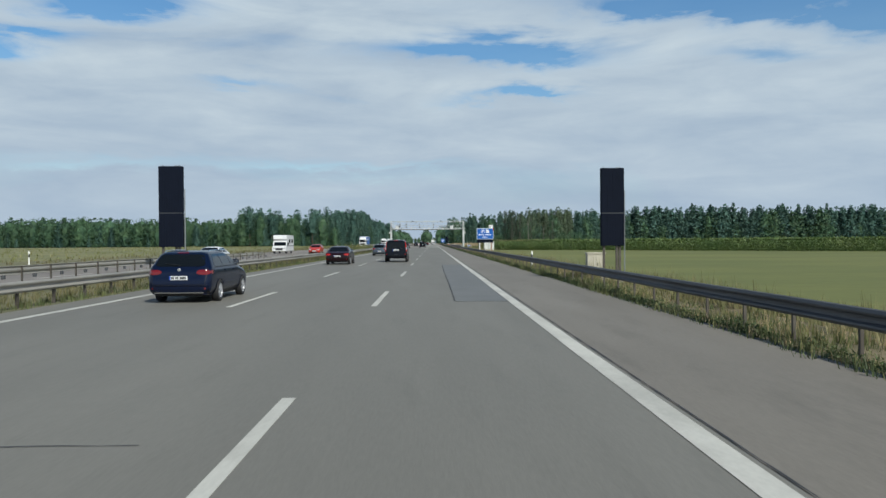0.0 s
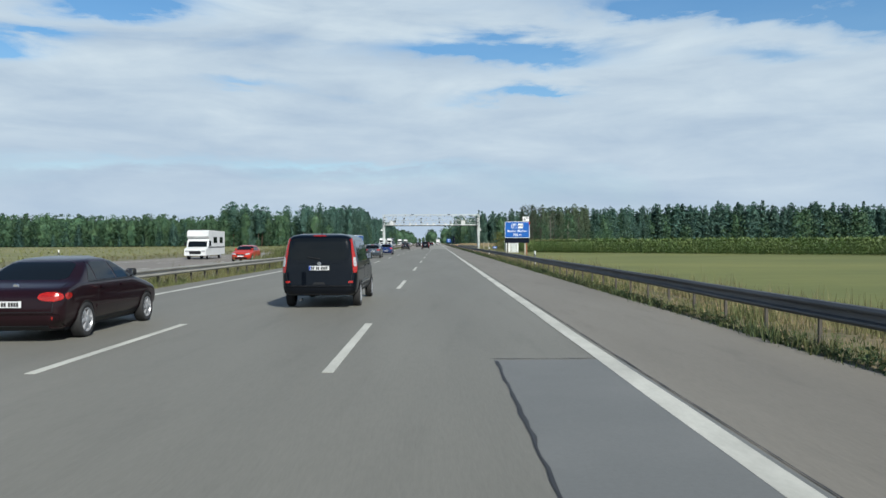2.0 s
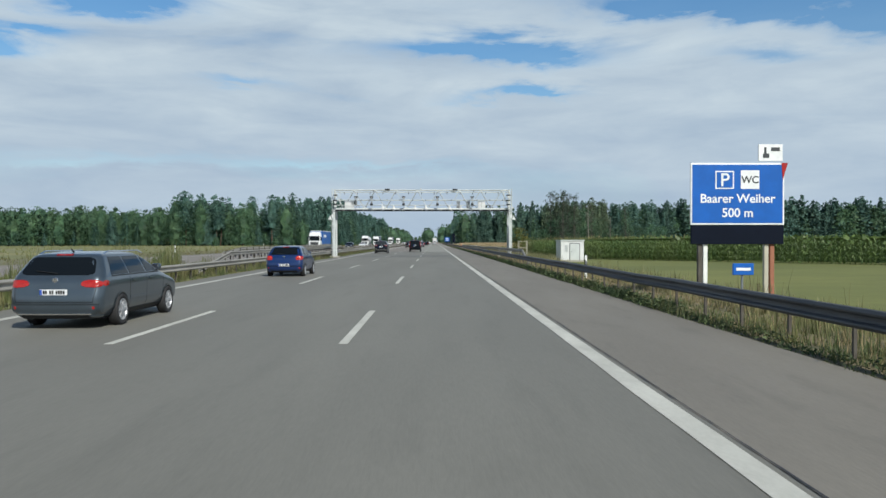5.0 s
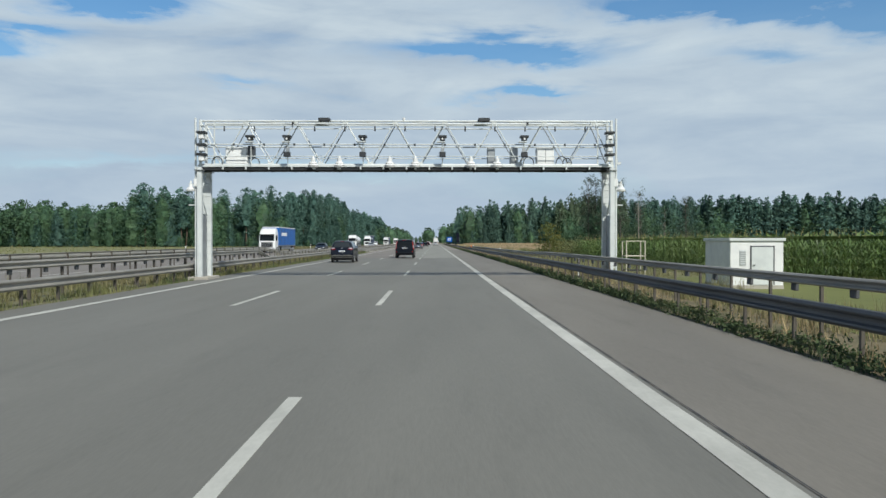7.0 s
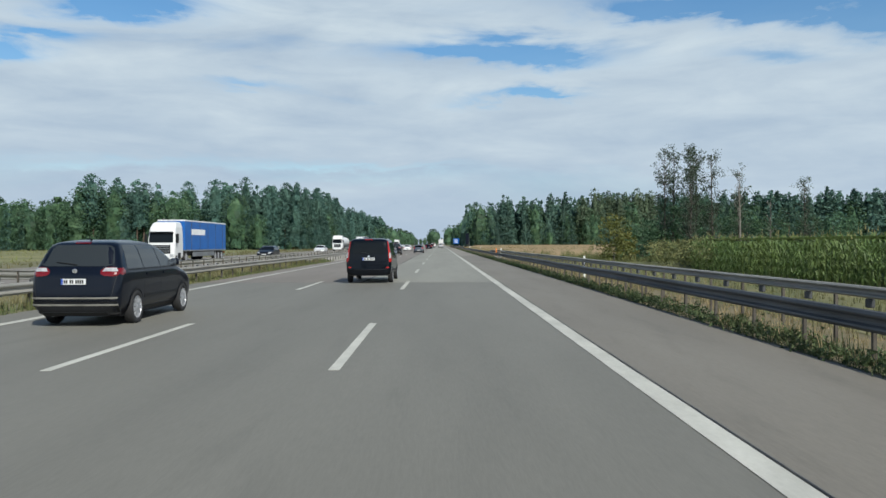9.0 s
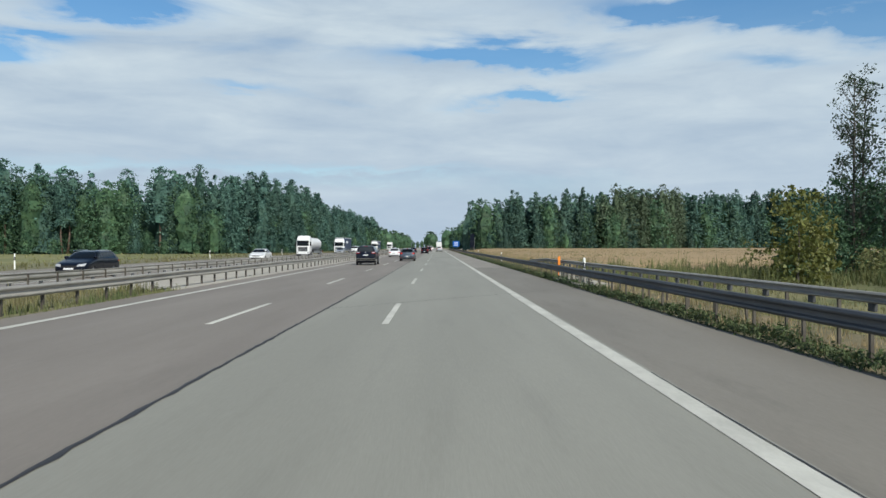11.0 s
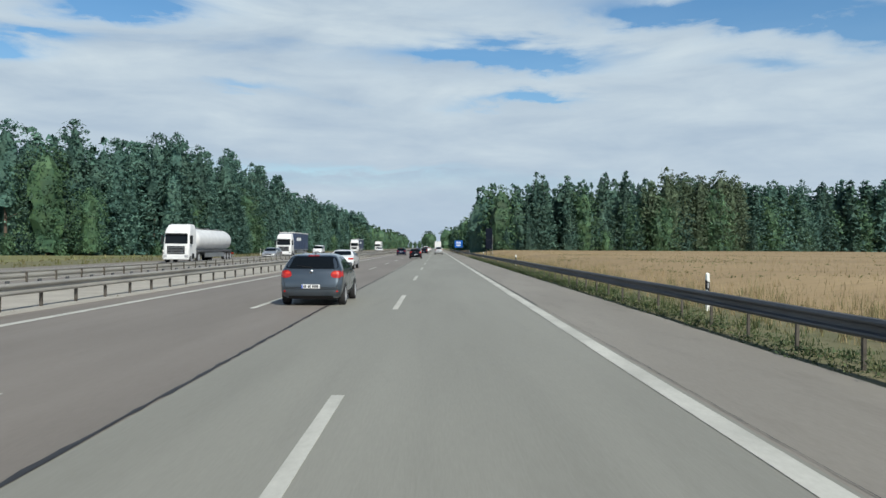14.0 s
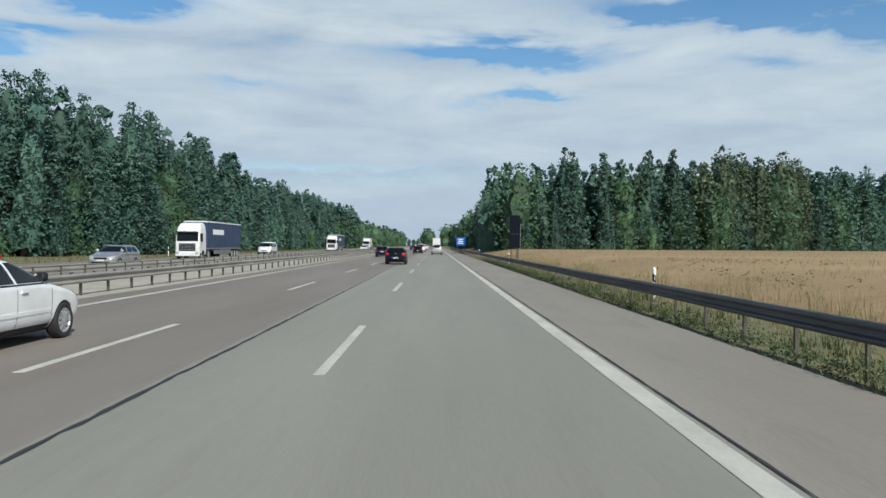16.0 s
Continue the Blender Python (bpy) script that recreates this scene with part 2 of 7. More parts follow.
# needle colours hold extra blue in place of distance haze
PINE = material("pine_needles", (0.055, 0.119, 0.101), 0.75, vary=0.2, scale=0.25, fine_scale=2.0, second=(0.097, 0.178, 0.136), random_amount=0.25, island=0.3, translucent=0.22, spec=0.3)
SPRUCE = material("spruce_needles", (0.052, 0.108, 0.088), 0.75, vary=0.2, scale=0.25, fine_scale=2.0, second=(0.088, 0.153, 0.113), random_amount=0.25, island=0.3, translucent=0.22, spec=0.3)
PALE_GRASS = material("pale_seeding_grass", (0.300, 0.270, 0.144), 0.85, vary=0.2, scale=0.15, fine_scale=3, second=(0.228, 0.224, 0.103), spread=(0.4, 0.62), island=0.25, translucent=0.45)
VERGE_TALL = material("tall_verge_grass", (0.135, 0.150, 0.062), 0.8, vary=0.2, scale=0.15, fine_scale=3, second=(0.23, 0.215, 0.105), spread=(0.42, 0.62), island=0.3, translucent=0.25)
BROADLEAF = material("broad_leaves", (0.053, 0.113, 0.067), 0.65, vary=0.2, scale=0.3, fine_scale=2.0, second=(0.086, 0.154, 0.074), random_amount=0.3, island=0.3, translucent=0.22, spec=0.3)
POPLAR = material("aspen_leaves", (0.073, 0.110, 0.068), 0.65, vary=0.2, scale=0.3, fine_scale=2.0, second=(0.106, 0.148, 0.086), random_amount=0.25, island=0.35, translucent=0.25, spec=0.3)
SPARSE = material("sparse_leaves", (0.043, 0.074, 0.046), 0.6, vary=0.25, scale=0.35, fine_scale=2.0, second=(0.064, 0.100, 0.057), random_amount=0.2, island=0.35, translucent=0.3)
YELLOW_BUSH = material("yellowing_leaves", (0.125, 0.145, 0.036), 0.6, vary=0.25, scale=0.6, fine_scale=3.0, second=(0.18, 0.175, 0.045), island=0.3, translucent=0.3)
CORN = material("maize_leaves", (0.095, 0.156, 0.044), 0.55, vary=0.2, scale=0.2, fine_scale=2.0, second=(0.149, 0.200, 0.062), island=0.35, translucent=0.3)
TASSEL = material("maize_tassels", (0.19, 0.18, 0.075), 0.8, vary=0.2, scale=0.5, fine_scale=4, island=0.3)
GRASS = material("verge_grass", (0.115, 0.125, 0.042), 0.8, vary=0.2, scale=0.25, fine_scale=3, second=(0.19, 0.165, 0.08), spread=(0.42, 0.58), island=0.35, translucent=0.25)
WEEDS = material("green_weeds", (0.057, 0.091, 0.034), 0.7, vary=0.2, scale=0.5, fine_scale=3, second=(0.098, 0.126, 0.048), island=0.35, translucent=0.25)
DRY_GRASS = material("dry_grass", (0.432, 0.340, 0.194), 0.85, vary=0.2, scale=0.12, fine_scale=3, second=(0.313, 0.259, 0.140), island=0.2, translucent=0.45)
MEADOW_GRASS = material("meadow_grass", (0.20, 0.22, 0.085), 0.8, vary=0.2, scale=0.08, fine_scale=3, second=(0.27, 0.26, 0.125), spread=(0.45, 0.62), island=0.3, translucent=0.25)
REEDS = material("yellow_green_weeds", (0.105, 0.135, 0.05), 0.75, vary=0.25, scale=0.5, fine_scale=3, second=(0.20, 0.20, 0.08), spread=(0.42, 0.62), island=0.35, translucent=0.3)
TYRE = material("tyre_rubber", (0.018, 0.018, 0.019), 0.8, vary=0.15, scale=6, fine_scale=60)
RIM = material("alloy_rim", (0.34, 0.35, 0.37), 0.4, 0.3, vary=0.05, scale=6, fine_scale=60)
GLASS = material("tinted_glass", (0.006, 0.008, 0.010), 0.03, spec=0.25)
GLASS_LIGHT = material("window_glass", (0.028, 0.033, 0.036), 0.04, spec=0.5)
PLASTIC = material("black_plastic", (0.013, 0.014, 0.016), 0.55, vary=0.1, scale=6, fine_scale=60, spec=0.25)
RED_LAMP = material("red_lamp_lens", (0.40, 0.014, 0.008), 0.2, coat=0.5, vary=0.3, scale=12, fine_scale=30, stretch=(1, 1, 3), second=(0.26, 0.008, 0.006))
DARK_RED_LAMP = material("dark_red_lamp_lens", (0.15, 0.007, 0.009), 0.12, coat=0.6)
CLEAR_LAMP = material("clear_lamp_lens", (0.46, 0.47, 0.48), 0.15, coat=0.6, vary=0.25, scale=14, fine_scale=40, second=(0.28, 0.29, 0.31))
BRIGHT_LENS = material("bright_red_lens", (0.62, 0.06, 0.03), 0.15, coat=0.7, vary=0.3, scale=16, fine_scale=40, second=(0.45, 0.03, 0.02))
CHROME = material("chrome", (0.75, 0.76, 0.78), 0.12, 1.0)
PLATE_WHITE = material("plate_white", (0.72, 0.73, 0.74), 0.45)
PLATE_INK = material("plate_black", (0.02, 0.02, 0.02), 0.5)
PLATE_BLUE = material("plate_blue", (0.01, 0.07, 0.42), 0.45)


# ---- building helpers ----
class Shape:
    """Collects vertices and faces of one mesh."""

    def __init__(self):
        self.v, self.f = [], []

    def add(self, verts, faces):
        k = len(self.v)
        self.v += [tuple(p) for p in verts]
        self.f += [tuple(i + k for i in face) for face in faces]
        return self

    def box(self, x0, y0, z0, x1, y1, z1, bevel=0.0):
        """A box, its upright and top edges chamfered by bevel."""
        b = min(bevel, abs(x1 - x0) * 0.45, abs(y1 - y0) * 0.45, abs(z1 - z0) * 0.45)
        if b <= 0:
            v = [(x, y, z) for z in (z0, z1) for x, y in ((x0, y0), (x1, y0), (x1, y1), (x0, y1))]
            return self.add(v, [(3, 2, 1, 0), (4, 5, 6, 7), (0, 1, 5, 4), (1, 2, 6, 5), (2, 3, 7, 6), (3, 0, 4, 7)])
        ring = lambda i, z: [(x0 + b + i, y0 + i, z), (x1 - b - i, y0 + i, z), (x1 - i, y0 + b + i, z), (x1 - i, y1 - b - i, z),
                             (x1 - b - i, y1 - i, z), (x0 + b + i, y1 - i, z), (x0 + i, y1 - b - i, z), (x0 + i, y0 + b + i, z)]
        h = b * 0.5
        return self.rings([ring(h, z0), ring(0, z0 + h), ring(0, z1 - h), ring(h, z1)])

    def rings(self, rings, cap=True):
        n = len(rings[0])
        v = [p for r in rings for p in r]
        f = [(a * n + i, a * n + (i + 1) % n, (a + 1) * n + (i + 1) % n, (a + 1) * n + i) for a in range(len(rings) - 1) for i in range(n)]
        if cap:
            f += [tuple(range(n - 1, -1, -1)), tuple((len(rings) - 1) * n + i for i in range(n))]
        return self.add(v, f)

    def tube(self, p0, p1, r0, r1=None, n=8):
        p0, p1 = Vector(p0), Vector(p1)
        r1 = r0 if r1 is None else r1
        q = (p1 - p0).to_track_quat("Z", "Y")
        ring = lambda p, r: [tuple(p + q @ Vector((r * math.cos(2 * math.pi * i / n), r * math.sin(2 * math.pi * i / n), 0))) for i in range(n)]
        return self.rings([ring(p0, r0), ring(p1, r1)])

    def lathe_x(self, profile, cx, cy, cz, n=24, side=1, cap=True):
        """Turns (out along x, radius) pairs round the x axis through the centre."""
        return self.rings([[(cx + side * a, cy + r * math.cos(2 * math.pi * i / n), cz + r * math.sin(2 * math.pi * i / n)) for i in range(n)]
                           for a, r in profile], cap)

    def mesh(self, name, mat, smooth=False):
        me = bpy.data.meshes.new(name)
        me.from_pydata(self.v, [], self.f)
        me.materials.append(mat)
        if smooth:
            me.shade_smooth()
        me.update()
        return me


def part(name, shape, mat, parent=None, label="", smooth=False):
    ob = new(name, shape.mesh(name, mat, smooth))
    if parent is not None:
        ob.parent = parent
    if label:
        ob["label"] = label
    return ob


def thing(name, x, y, z, label, category, group="", kind="", rz=0.0):
    ob = new(name)
    ob.empty_display_size = 0.3
    ob.matrix_basis = pose(x, y, z, 0, 0, rz)
    return tagged(ob, label, category, group, kind)


def sheet(name, x0, x1, y0, y1, z, mat, label, category, parent=None, thick=0.04, step=None):
    s = Shape()
    if step:
        n = max(1, int((y1 - y0) / step))
        for i in range(n):
            s.box(x0, y0 + (y1 - y0) * i / n, z - thick, x1, y0 + (y1 - y0) * (i + 1) / n, z)
    else:
        s.box(x0, y0, z - thick, x1, y1, z)
    ob = part(name, s, mat, parent)
    return tagged(ob, label, category, kind="structure") if parent is None else ob


def quads(name, verts, mat):
    """A mesh of loose faces from an array (n, corners, 3)."""
    verts = np.asarray(verts, dtype=np.float32)
    n, c = verts.shape[:2]
    me = bpy.data.meshes.new(name)
    me.vertices.add(n * c)
    me.vertices.foreach_set("co", verts.ravel())
    me.loops.add(n * c)
    me.loops.foreach_set("vertex_index", np.arange(n * c, dtype=np.int32))
    me.polygons.add(n)
    me.polygons.foreach_set("loop_start", np.arange(0, n * c, c, dtype=np.int32))
    me.polygons.foreach_set("loop_total", np.full(n, c, dtype=np.int32))
    me.materials.append(mat)
    me.update(calc_edges=True)
    me.validate()
    return me


def stuff(name, verts, mat, label, category, parent=None):
    ob = new(name, quads(name, verts, mat))
    if parent is not None:
        ob.parent = parent
        ob["kind"] = "stuff"
        return ob
    return tagged(ob, label, category, kind="stuff")


# ---- ground and road ----
Y0, Y1 = -60.0, 1500.0
SECTION = 239.0         # where the road surface changes
LANE = 3.855
BANK_X0, BANK_X1 = 9.25, 12.2


def ground_z(x, y):
    """The meadow lies lower than the road and rises to road level before the dry field."""
    k = min(1.0, max(0.0, (x - BANK_X0) / (BANK_X1 - BANK_X0)))
    return -0.12 - 0.40 * k * k * (3 - 2 * k) * min(1.0, max(0.0, (330 - y) / 14))


def draped(name, xs, ys, lift, mat, label, category):
    """A sheet that follows the ground, a little above it."""
    nx_ = len(xs)
    s = Shape().add([(x, y, ground_z(x, y) + lift) for y in ys for x in xs],
                    [(j * nx_ + i, j * nx_ + i + 1, (j + 1) * nx_ + i + 1, (j + 1) * nx_ + i) for j in range(len(ys) - 1) for i in range(nx_ - 1)])
    return tagged(part(name, s, mat, smooth=True), label, category, kind="structure")


BANK = [9.25, 9.8, 10.4, 11.0, 11.6, 12.2]
draped("ground", [-2500 + 250 * i for i in range(11)] + BANK + [34, 100, 330] + [580 + 384 * i for i in range(6)],
       [-2500 + 244 * i for i in range(11)] + [150, 300, 316, 318, 320, 323, 326, 330] + [400 + 300 * i for i in range(8)], 0.0,
       GROUND, "flat grassland with dry yellow-green grass", "ground")
draped("meadow", BANK[1:] + [40, 120, 320], [-60, 40, 120, 206], 0.05, MEADOW, "mown yellow-green meadow beside the motorway", "field")
draped("meadow", BANK[1:] + [20, 34], [206, 260, 316, 319, 322, 326], 0.05, VERGE_TALL, "strip of rough grass beside the motorway", "field")


def crop_top(x, y):
    """Height of the standing crop of the dry field, rising from its grassy margin."""
    rise = min(1.0, max(0.0, (x - 9.8) / 6.5)) * min(1.0, max(0.0, (y - 318) / 16))
    return -0.08 + rise * (0.70 + 0.45 * min(1.0, max(0.0, (math.hypot(x - 9, y - 330) - 10) / 170)))


wheat = Shape()
wxs = [9.8, 11, 12.2, 13.4, 14.8, 16.3, 20, 30, 45, 65, 90, 120, 160, 200, 260, 330]
wys = [318, 321, 324, 328, 332, 340, 350, 370, 395, 420, 450, 480, 510, 540, 580, 620, 655]
wheat.add([(x, y, crop_top(x, y) - (0.4 if j == 0 else 0)) for j, y in enumerate(wys) for i, x in enumerate(wxs)],
          [(j * len(wxs) + i, j * len(wxs) + i + 1, (j + 1) * len(wxs) + i + 1, (j + 1) * len(wxs) + i) for j in range(len(wys) - 1) for i in range(len(wxs) - 1)])
tagged(part("wheat_field", wheat, WHEAT_GROUND, smooth=True), "tall dry golden field of ripe grass", "field", kind="structure")
sheet("field_margin", 9.28, 13.6, 331, 900, -0.09, DRY_VERGE, "dry grassy margin of the golden field", "field")

sheet("road", -9.05, 4.06, Y0, SECTION, 0.0, ASPHALT, "worn grey asphalt motorway carriageway", "road")
sheet("road", -1.9, 4.06, SECTION, Y1, 0.0, CONCRETE_ROAD, "pale grey concrete motorway lanes", "road")
sheet("road", -9.05, -1.9, SECTION, Y1, 0.0, ASPHALT_BROWN, "brownish asphalt overtaking lane", "road")
def shoulder_edge(y):
    """Uneven outer edge of the paved shoulder."""
    return float(np.interp(y, [0, 100, 235, 330], [7.25, 6.98, 7.0, 6.66])) + 0.05 * noise.noise((y * 0.35, 0, 0)) + 0.03 * noise.noise((y * 1.7, 3, 0))


def shoulder(ya, yb, mat, label):
    ys = list(np.arange(ya, min(yb, 520), 0.5)) + [y for y in (600, yb) if ya < y <= yb]
    m, s = len(ys), Shape()
    s.add([(4.06, y, -0.004) for y in ys] + [(shoulder_edge(y), y, -0.004) for y in ys] + [(shoulder_edge(y) + 0.03, y, -0.03) for y in ys],
          [f for i in range(m - 1) for f in ((i, m + i, m + i + 1, i + 1), (m + i, 2 * m + i, 2 * m + i + 1, m + i + 1))])
    tagged(part("hard_shoulder", s, mat), label, "road", kind="structure")


shoulder(Y0, 313.5, SHOULDER, "brownish asphalt hard shoulder with crumbling edge")
shoulder(313.5, Y1, SHOULDER_PALE, "pale grey asphalt hard shoulder with crumbling edge")
sheet("road", -29.0, -13.4, Y0, Y1, 0.0, ASPHALT_BROWN, "asphalt carriageway for the oncoming traffic", "road")
sheet("verge", 6.5, 9.3, Y0, 312, -0.014, DRY_VERGE, "straw-covered verge under the guard rail", "verge")
sheet("verge", 6.5, 9.3, 312, Y1, -0.014, VERGE_GROUND, "dry grassy verge under the guard rail", "verge")
sheet("median_strip", -13.45, -9.0, Y0, 282, -0.03, VERGE_GROUND, "weedy central reservation", "verge")
sheet("median_strip", -13.45, -9.0, 282, Y1, 0.012, MEDIAN_CONCRETE, "paved pale concrete central reservation", "verge")
sheet("verge", -40.0, -28.95, Y0, Y1, -0.04, VERGE_GROUND, "dry grass verge beyond the oncoming lanes", "verge")

# repaired strip in the slow lane, tar seams
sheet("road_patch", 2.25, 4.04, 19.4, 55.0, 0.004, PATCH, "bluish asphalt repair patch", "road")


def seam(name, pts, width, wobble, seed, label):
    rng = random.Random(seed)
    s, left, right = Shape(), [], []
    for (xa, ya), (xb, yb) in zip(pts, pts[1:]):
        n = max(2, int(math.hypot(xb - xa, yb - ya) / 0.3))
        for i in range(n):
            k = i / n
            w = width * rng.uniform(0.5, 1.4)
            x, y = xa + (xb - xa) * k + rng.gauss(0, wobble), ya + (yb - ya) * k
            if abs(xb - xa) > abs(yb - ya):
                y += rng.gauss(0, wobble)
                left.append((x, y - w / 2))
                right.append((x, y + w / 2))
            else:
                left.append((x + w / 2, y))
                right.append((x - w / 2, y))
    n = len(left)
    s.add([(*p, 0.008) for p in left] + [(*p, 0.008) for p in right], [(i, i + 1, n + i + 1, n + i) for i in range(n - 1)])
    return tagged(part(name, s, TAR), label, "road seam", kind="structure")


seam("tar_seam", [(2.2, 19.4), (2.24, 30), (2.21, 41), (2.27, 55.2)], 0.042, 0.007, 1, "wavy black tar seam along the repair patch")
seam("tar_seam", [(2.2, 19.4), (4.05, 19.4)], 0.03, 0.008, 2, "thin tar joint across the slow lane")
seam("tar_seam", [(2.2, 55.1), (4.05, 55.1)], 0.03, 0.008, 3, "thin tar joint across the slow lane")
seam("tar_seam", [(4.085, -40), (4.085, 185), (4.02, 203), (4.015, 262)], 0.018, 0.002, 4, "dark joint beside the edge line")
seam("tar_seam", [(4.13, 310), (4.13, 341)], 0.008, 0.006, 10, "broken dark joint beside the edge line")
seam("tar_seam", [(4.09, 342), (4.09, 520)], 0.034, 0.003, 11, "dark joint beside the edge line")
seam("tar_seam", [(-1.97, SECTION), (-1.83, 293), (-1.98, 340), (-1.76, 380), (-1.9, 900)], 0.065, 0.008, 5, "black tar seam between concrete and asphalt lanes")
seam("tar_seam", [(-9.0, SECTION), (4.06, SECTION + 0.4)], 0.05, 0.01, 6, "joint where the road surface changes")
seam("tar_seam", [(-1.85, 272.2), (6.95, 282.8)], 0.045, 0.006, 14, "slanting dark joint of a small road bridge")
seam("tar_seam", [(4.3, 313.6), (6.8, 313.4)], 0.05, 0.01, 7, "joint across the hard shoulder")
seam("tar_seam", [(-6.0, 4.0), (-0.6, 4.1)], 0.014, 0.008, 8, "thin crack across the middle lane")
seam("tar_seam", [(5.2, 83), (5.6, 92), (6.1, 99)], 0.007, 0.02, 12, "crack in the hard shoulder")
seam("tar_seam", [(5.0, 189), (5.4, 193), (5.3, 198), (5.7, 204)], 0.006, 0.03, 13, "crack in the hard shoulder")

for k_, (xa_, ya_, xb_, yb_) in enumerate(((2.50, 290.6, 2.56, 291.9), (2.60, 292.3, 2.52, 293.0), (2.58, 293.4, 2.57, 294.4), (3.3, 302.2, 3.35, 302.7), (3.2, 299.5, 3.24, 299.8))):
    seam("road_scuff", [(xa_, ya_), (xb_, yb_)], 0.006, 0.014, 30 + k_, "dark scuff mark on the concrete lane")

marks = thing("road_marking", 0, 0, 0, "white painted lane lines and dashes", "road marking", kind="structure")


def line(x, width, y0, y1, seed):
    s, rng = Shape(), random.Random(seed)
    n = int((y1 - y0) / 2.0)
    left = [(x - width / 2 + rng.uniform(-0.008, 0.008), y0 + (y1 - y0) * i / n, 0.006) for i in range(n + 1)]
    right = [(x + width / 2 + rng.uniform(-0.008, 0.008), y0 + (y1 - y0) * i / n, 0.006) for i in range(n + 1)]
    s.add(left + right, [(i, n + 1 + i, n + 2 + i, i + 1) for i in range(n)])
    part("edge_line", s, PAINT, marks)


line(3.86, 0.27, Y0, 1400, 1)
line(-7.85, 0.25, Y0, 1400, 2)
line(-14.3, 0.17, Y0, 1400, 3)
line(-25.9, 0.27, Y0, 1400, 4)
dash = Shape().box(-0.075, 0, 0.0, 0.075, 6, 0.006, 0.004).mesh("lane_dash", PAINT)
for x0 in (0.0, -LANE, -18.15, -22.0):
    for n in range(-3, 50):
        y = 18.0 * n - (0 if 18 * n < SECTION - 3 else 1.82)
        d = new("lane_dash", dash)
        d.parent, d.location = marks, (x0, y, 0.0)


# ---- guard rails ----
def rail_run(x, y0, y1, top, face, mat, label, post_step=2.0, tops=None, posts=True, spacer=False, bend=((0, 0.0),), depth=1.0):
    """One run of guard rail with a waved beam. face: side (+1 or -1 along x) to which the beam looks; tops: (y, height) pairs."""
    prof = [(0.0, 0.0), (0.05, -0.012), (0.08, -0.055), (0.072, -0.085), (0.02, -0.115), (0.012, -0.155), (0.02, -0.195), (0.072, -0.225), (0.08, -0.255),
            (0.05, -0.298), (0.0, -0.31), (-0.012, -0.298), (0.02, -0.25), (0.01, -0.22), (-0.025, -0.18), (-0.025, -0.13), (0.01, -0.09), (0.02, -0.06), (-0.012, -0.012)]
    tops = tops or [(y0, top), (y1, top)]
    rail = thing("guard_rail", x, y0, 0, label, "guard rail", group="guard rails")
    ys = sorted({y0, y1, *[y for y, _ in tops if y0 < y < y1], *[y0 + 4.0 * i for i in range(int((y1 - y0) / 4))]})
    rng = random.Random(int(x * 10 + y0))
    rings = []
    for y in ys:
        h = np.interp(y, [t[0] for t in tops], [t[1] for t in tops]) + rng.gauss(0, 0.006)
        dx = rng.gauss(0, 0.008) + float(np.interp(y, [b[0] for b in bend], [b[1] for b in bend]))
        rings.append([(face * a + dx, y - y0, h + b * depth) for a, b in prof])
    s = Shape().rings(rings if face > 0 else [r[::-1] for r in rings])
    part("beam", s, mat, rail)
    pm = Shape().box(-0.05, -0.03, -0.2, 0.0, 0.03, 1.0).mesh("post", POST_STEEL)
    sm = Shape().box(-0.02, -0.09, -0.14, 0.06, 0.09, 0.0, 0.02).mesh("spacer", STEEL_DARK)
    if posts:
        n = int((min(y1, 640) - y0) / post_step)
        for i in range(n + 1):
            y = i * post_step + 0.3
            h = float(np.interp(y0 + y, [t[0] for t in tops], [t[1] for t in tops]))
            dx = float(np.interp(y0 + y, [b[0] for b in bend], [b[1] for b in bend]))
            o = new("post", pm)
            o.parent, o.location, o.scale = rail, (dx + (-0.01 * face if face > 0 else 0.06), y, 0), (1.6 if face > 0 else 1, 1, max(h - 0.04, 0.05))
            if spacer:
                o = new("spacer", sm)
                o.parent, o.location = rail, (dx + (-0.03 if face > 0 else -0.02), y + 0.9, h - 0.30 * depth)
    return rail


rail_run(7.45, -40, 700, 0.76, -1, STEEL_DARK, "grey steel guard rail with waved beam on posts, shade put into its colour", bend=((100, 0.1), (235, -0.1), (330, -0.3)))
rail_run(8.15, 166.5, 309, 1.1, -1, STEEL_PALE, "pale galvanised upper guard rail protecting the gantry",
         tops=[(166.5, 0.32), (170.5, 1.12), (206, 1.1), (214, 1.0), (300, 0.95), (309, 0.76)], spacer=True, depth=0.62)
rail_run(-9.55, -40, 700, 0.70, 1, STEEL_PALE, "galvanised steel guard rail along the central reservation")
rail_run(-12.7, -40, 62, 0.98, -1, STEEL_PALE, "steel guard rail on the far side of the central reservation", spacer=True)
rail_run(-10.4, 152, 217, 1.1, 1, STEEL_PALE, "pale upper guard rail beside the gantry post",
         tops=[(152, 0.32), (158, 1.12), (211, 1.18), (217, 0.36)], spacer=True, depth=0.8)
rail_run(-12.7, 165, 700, 0.8, -1, STEEL_PALE, "steel guard rail on the far side of the central reservation", spacer=True,
         tops=[(165, 1.0), (170, 1.3), (222, 1.3), (232, 0.8), (700, 0.8)])


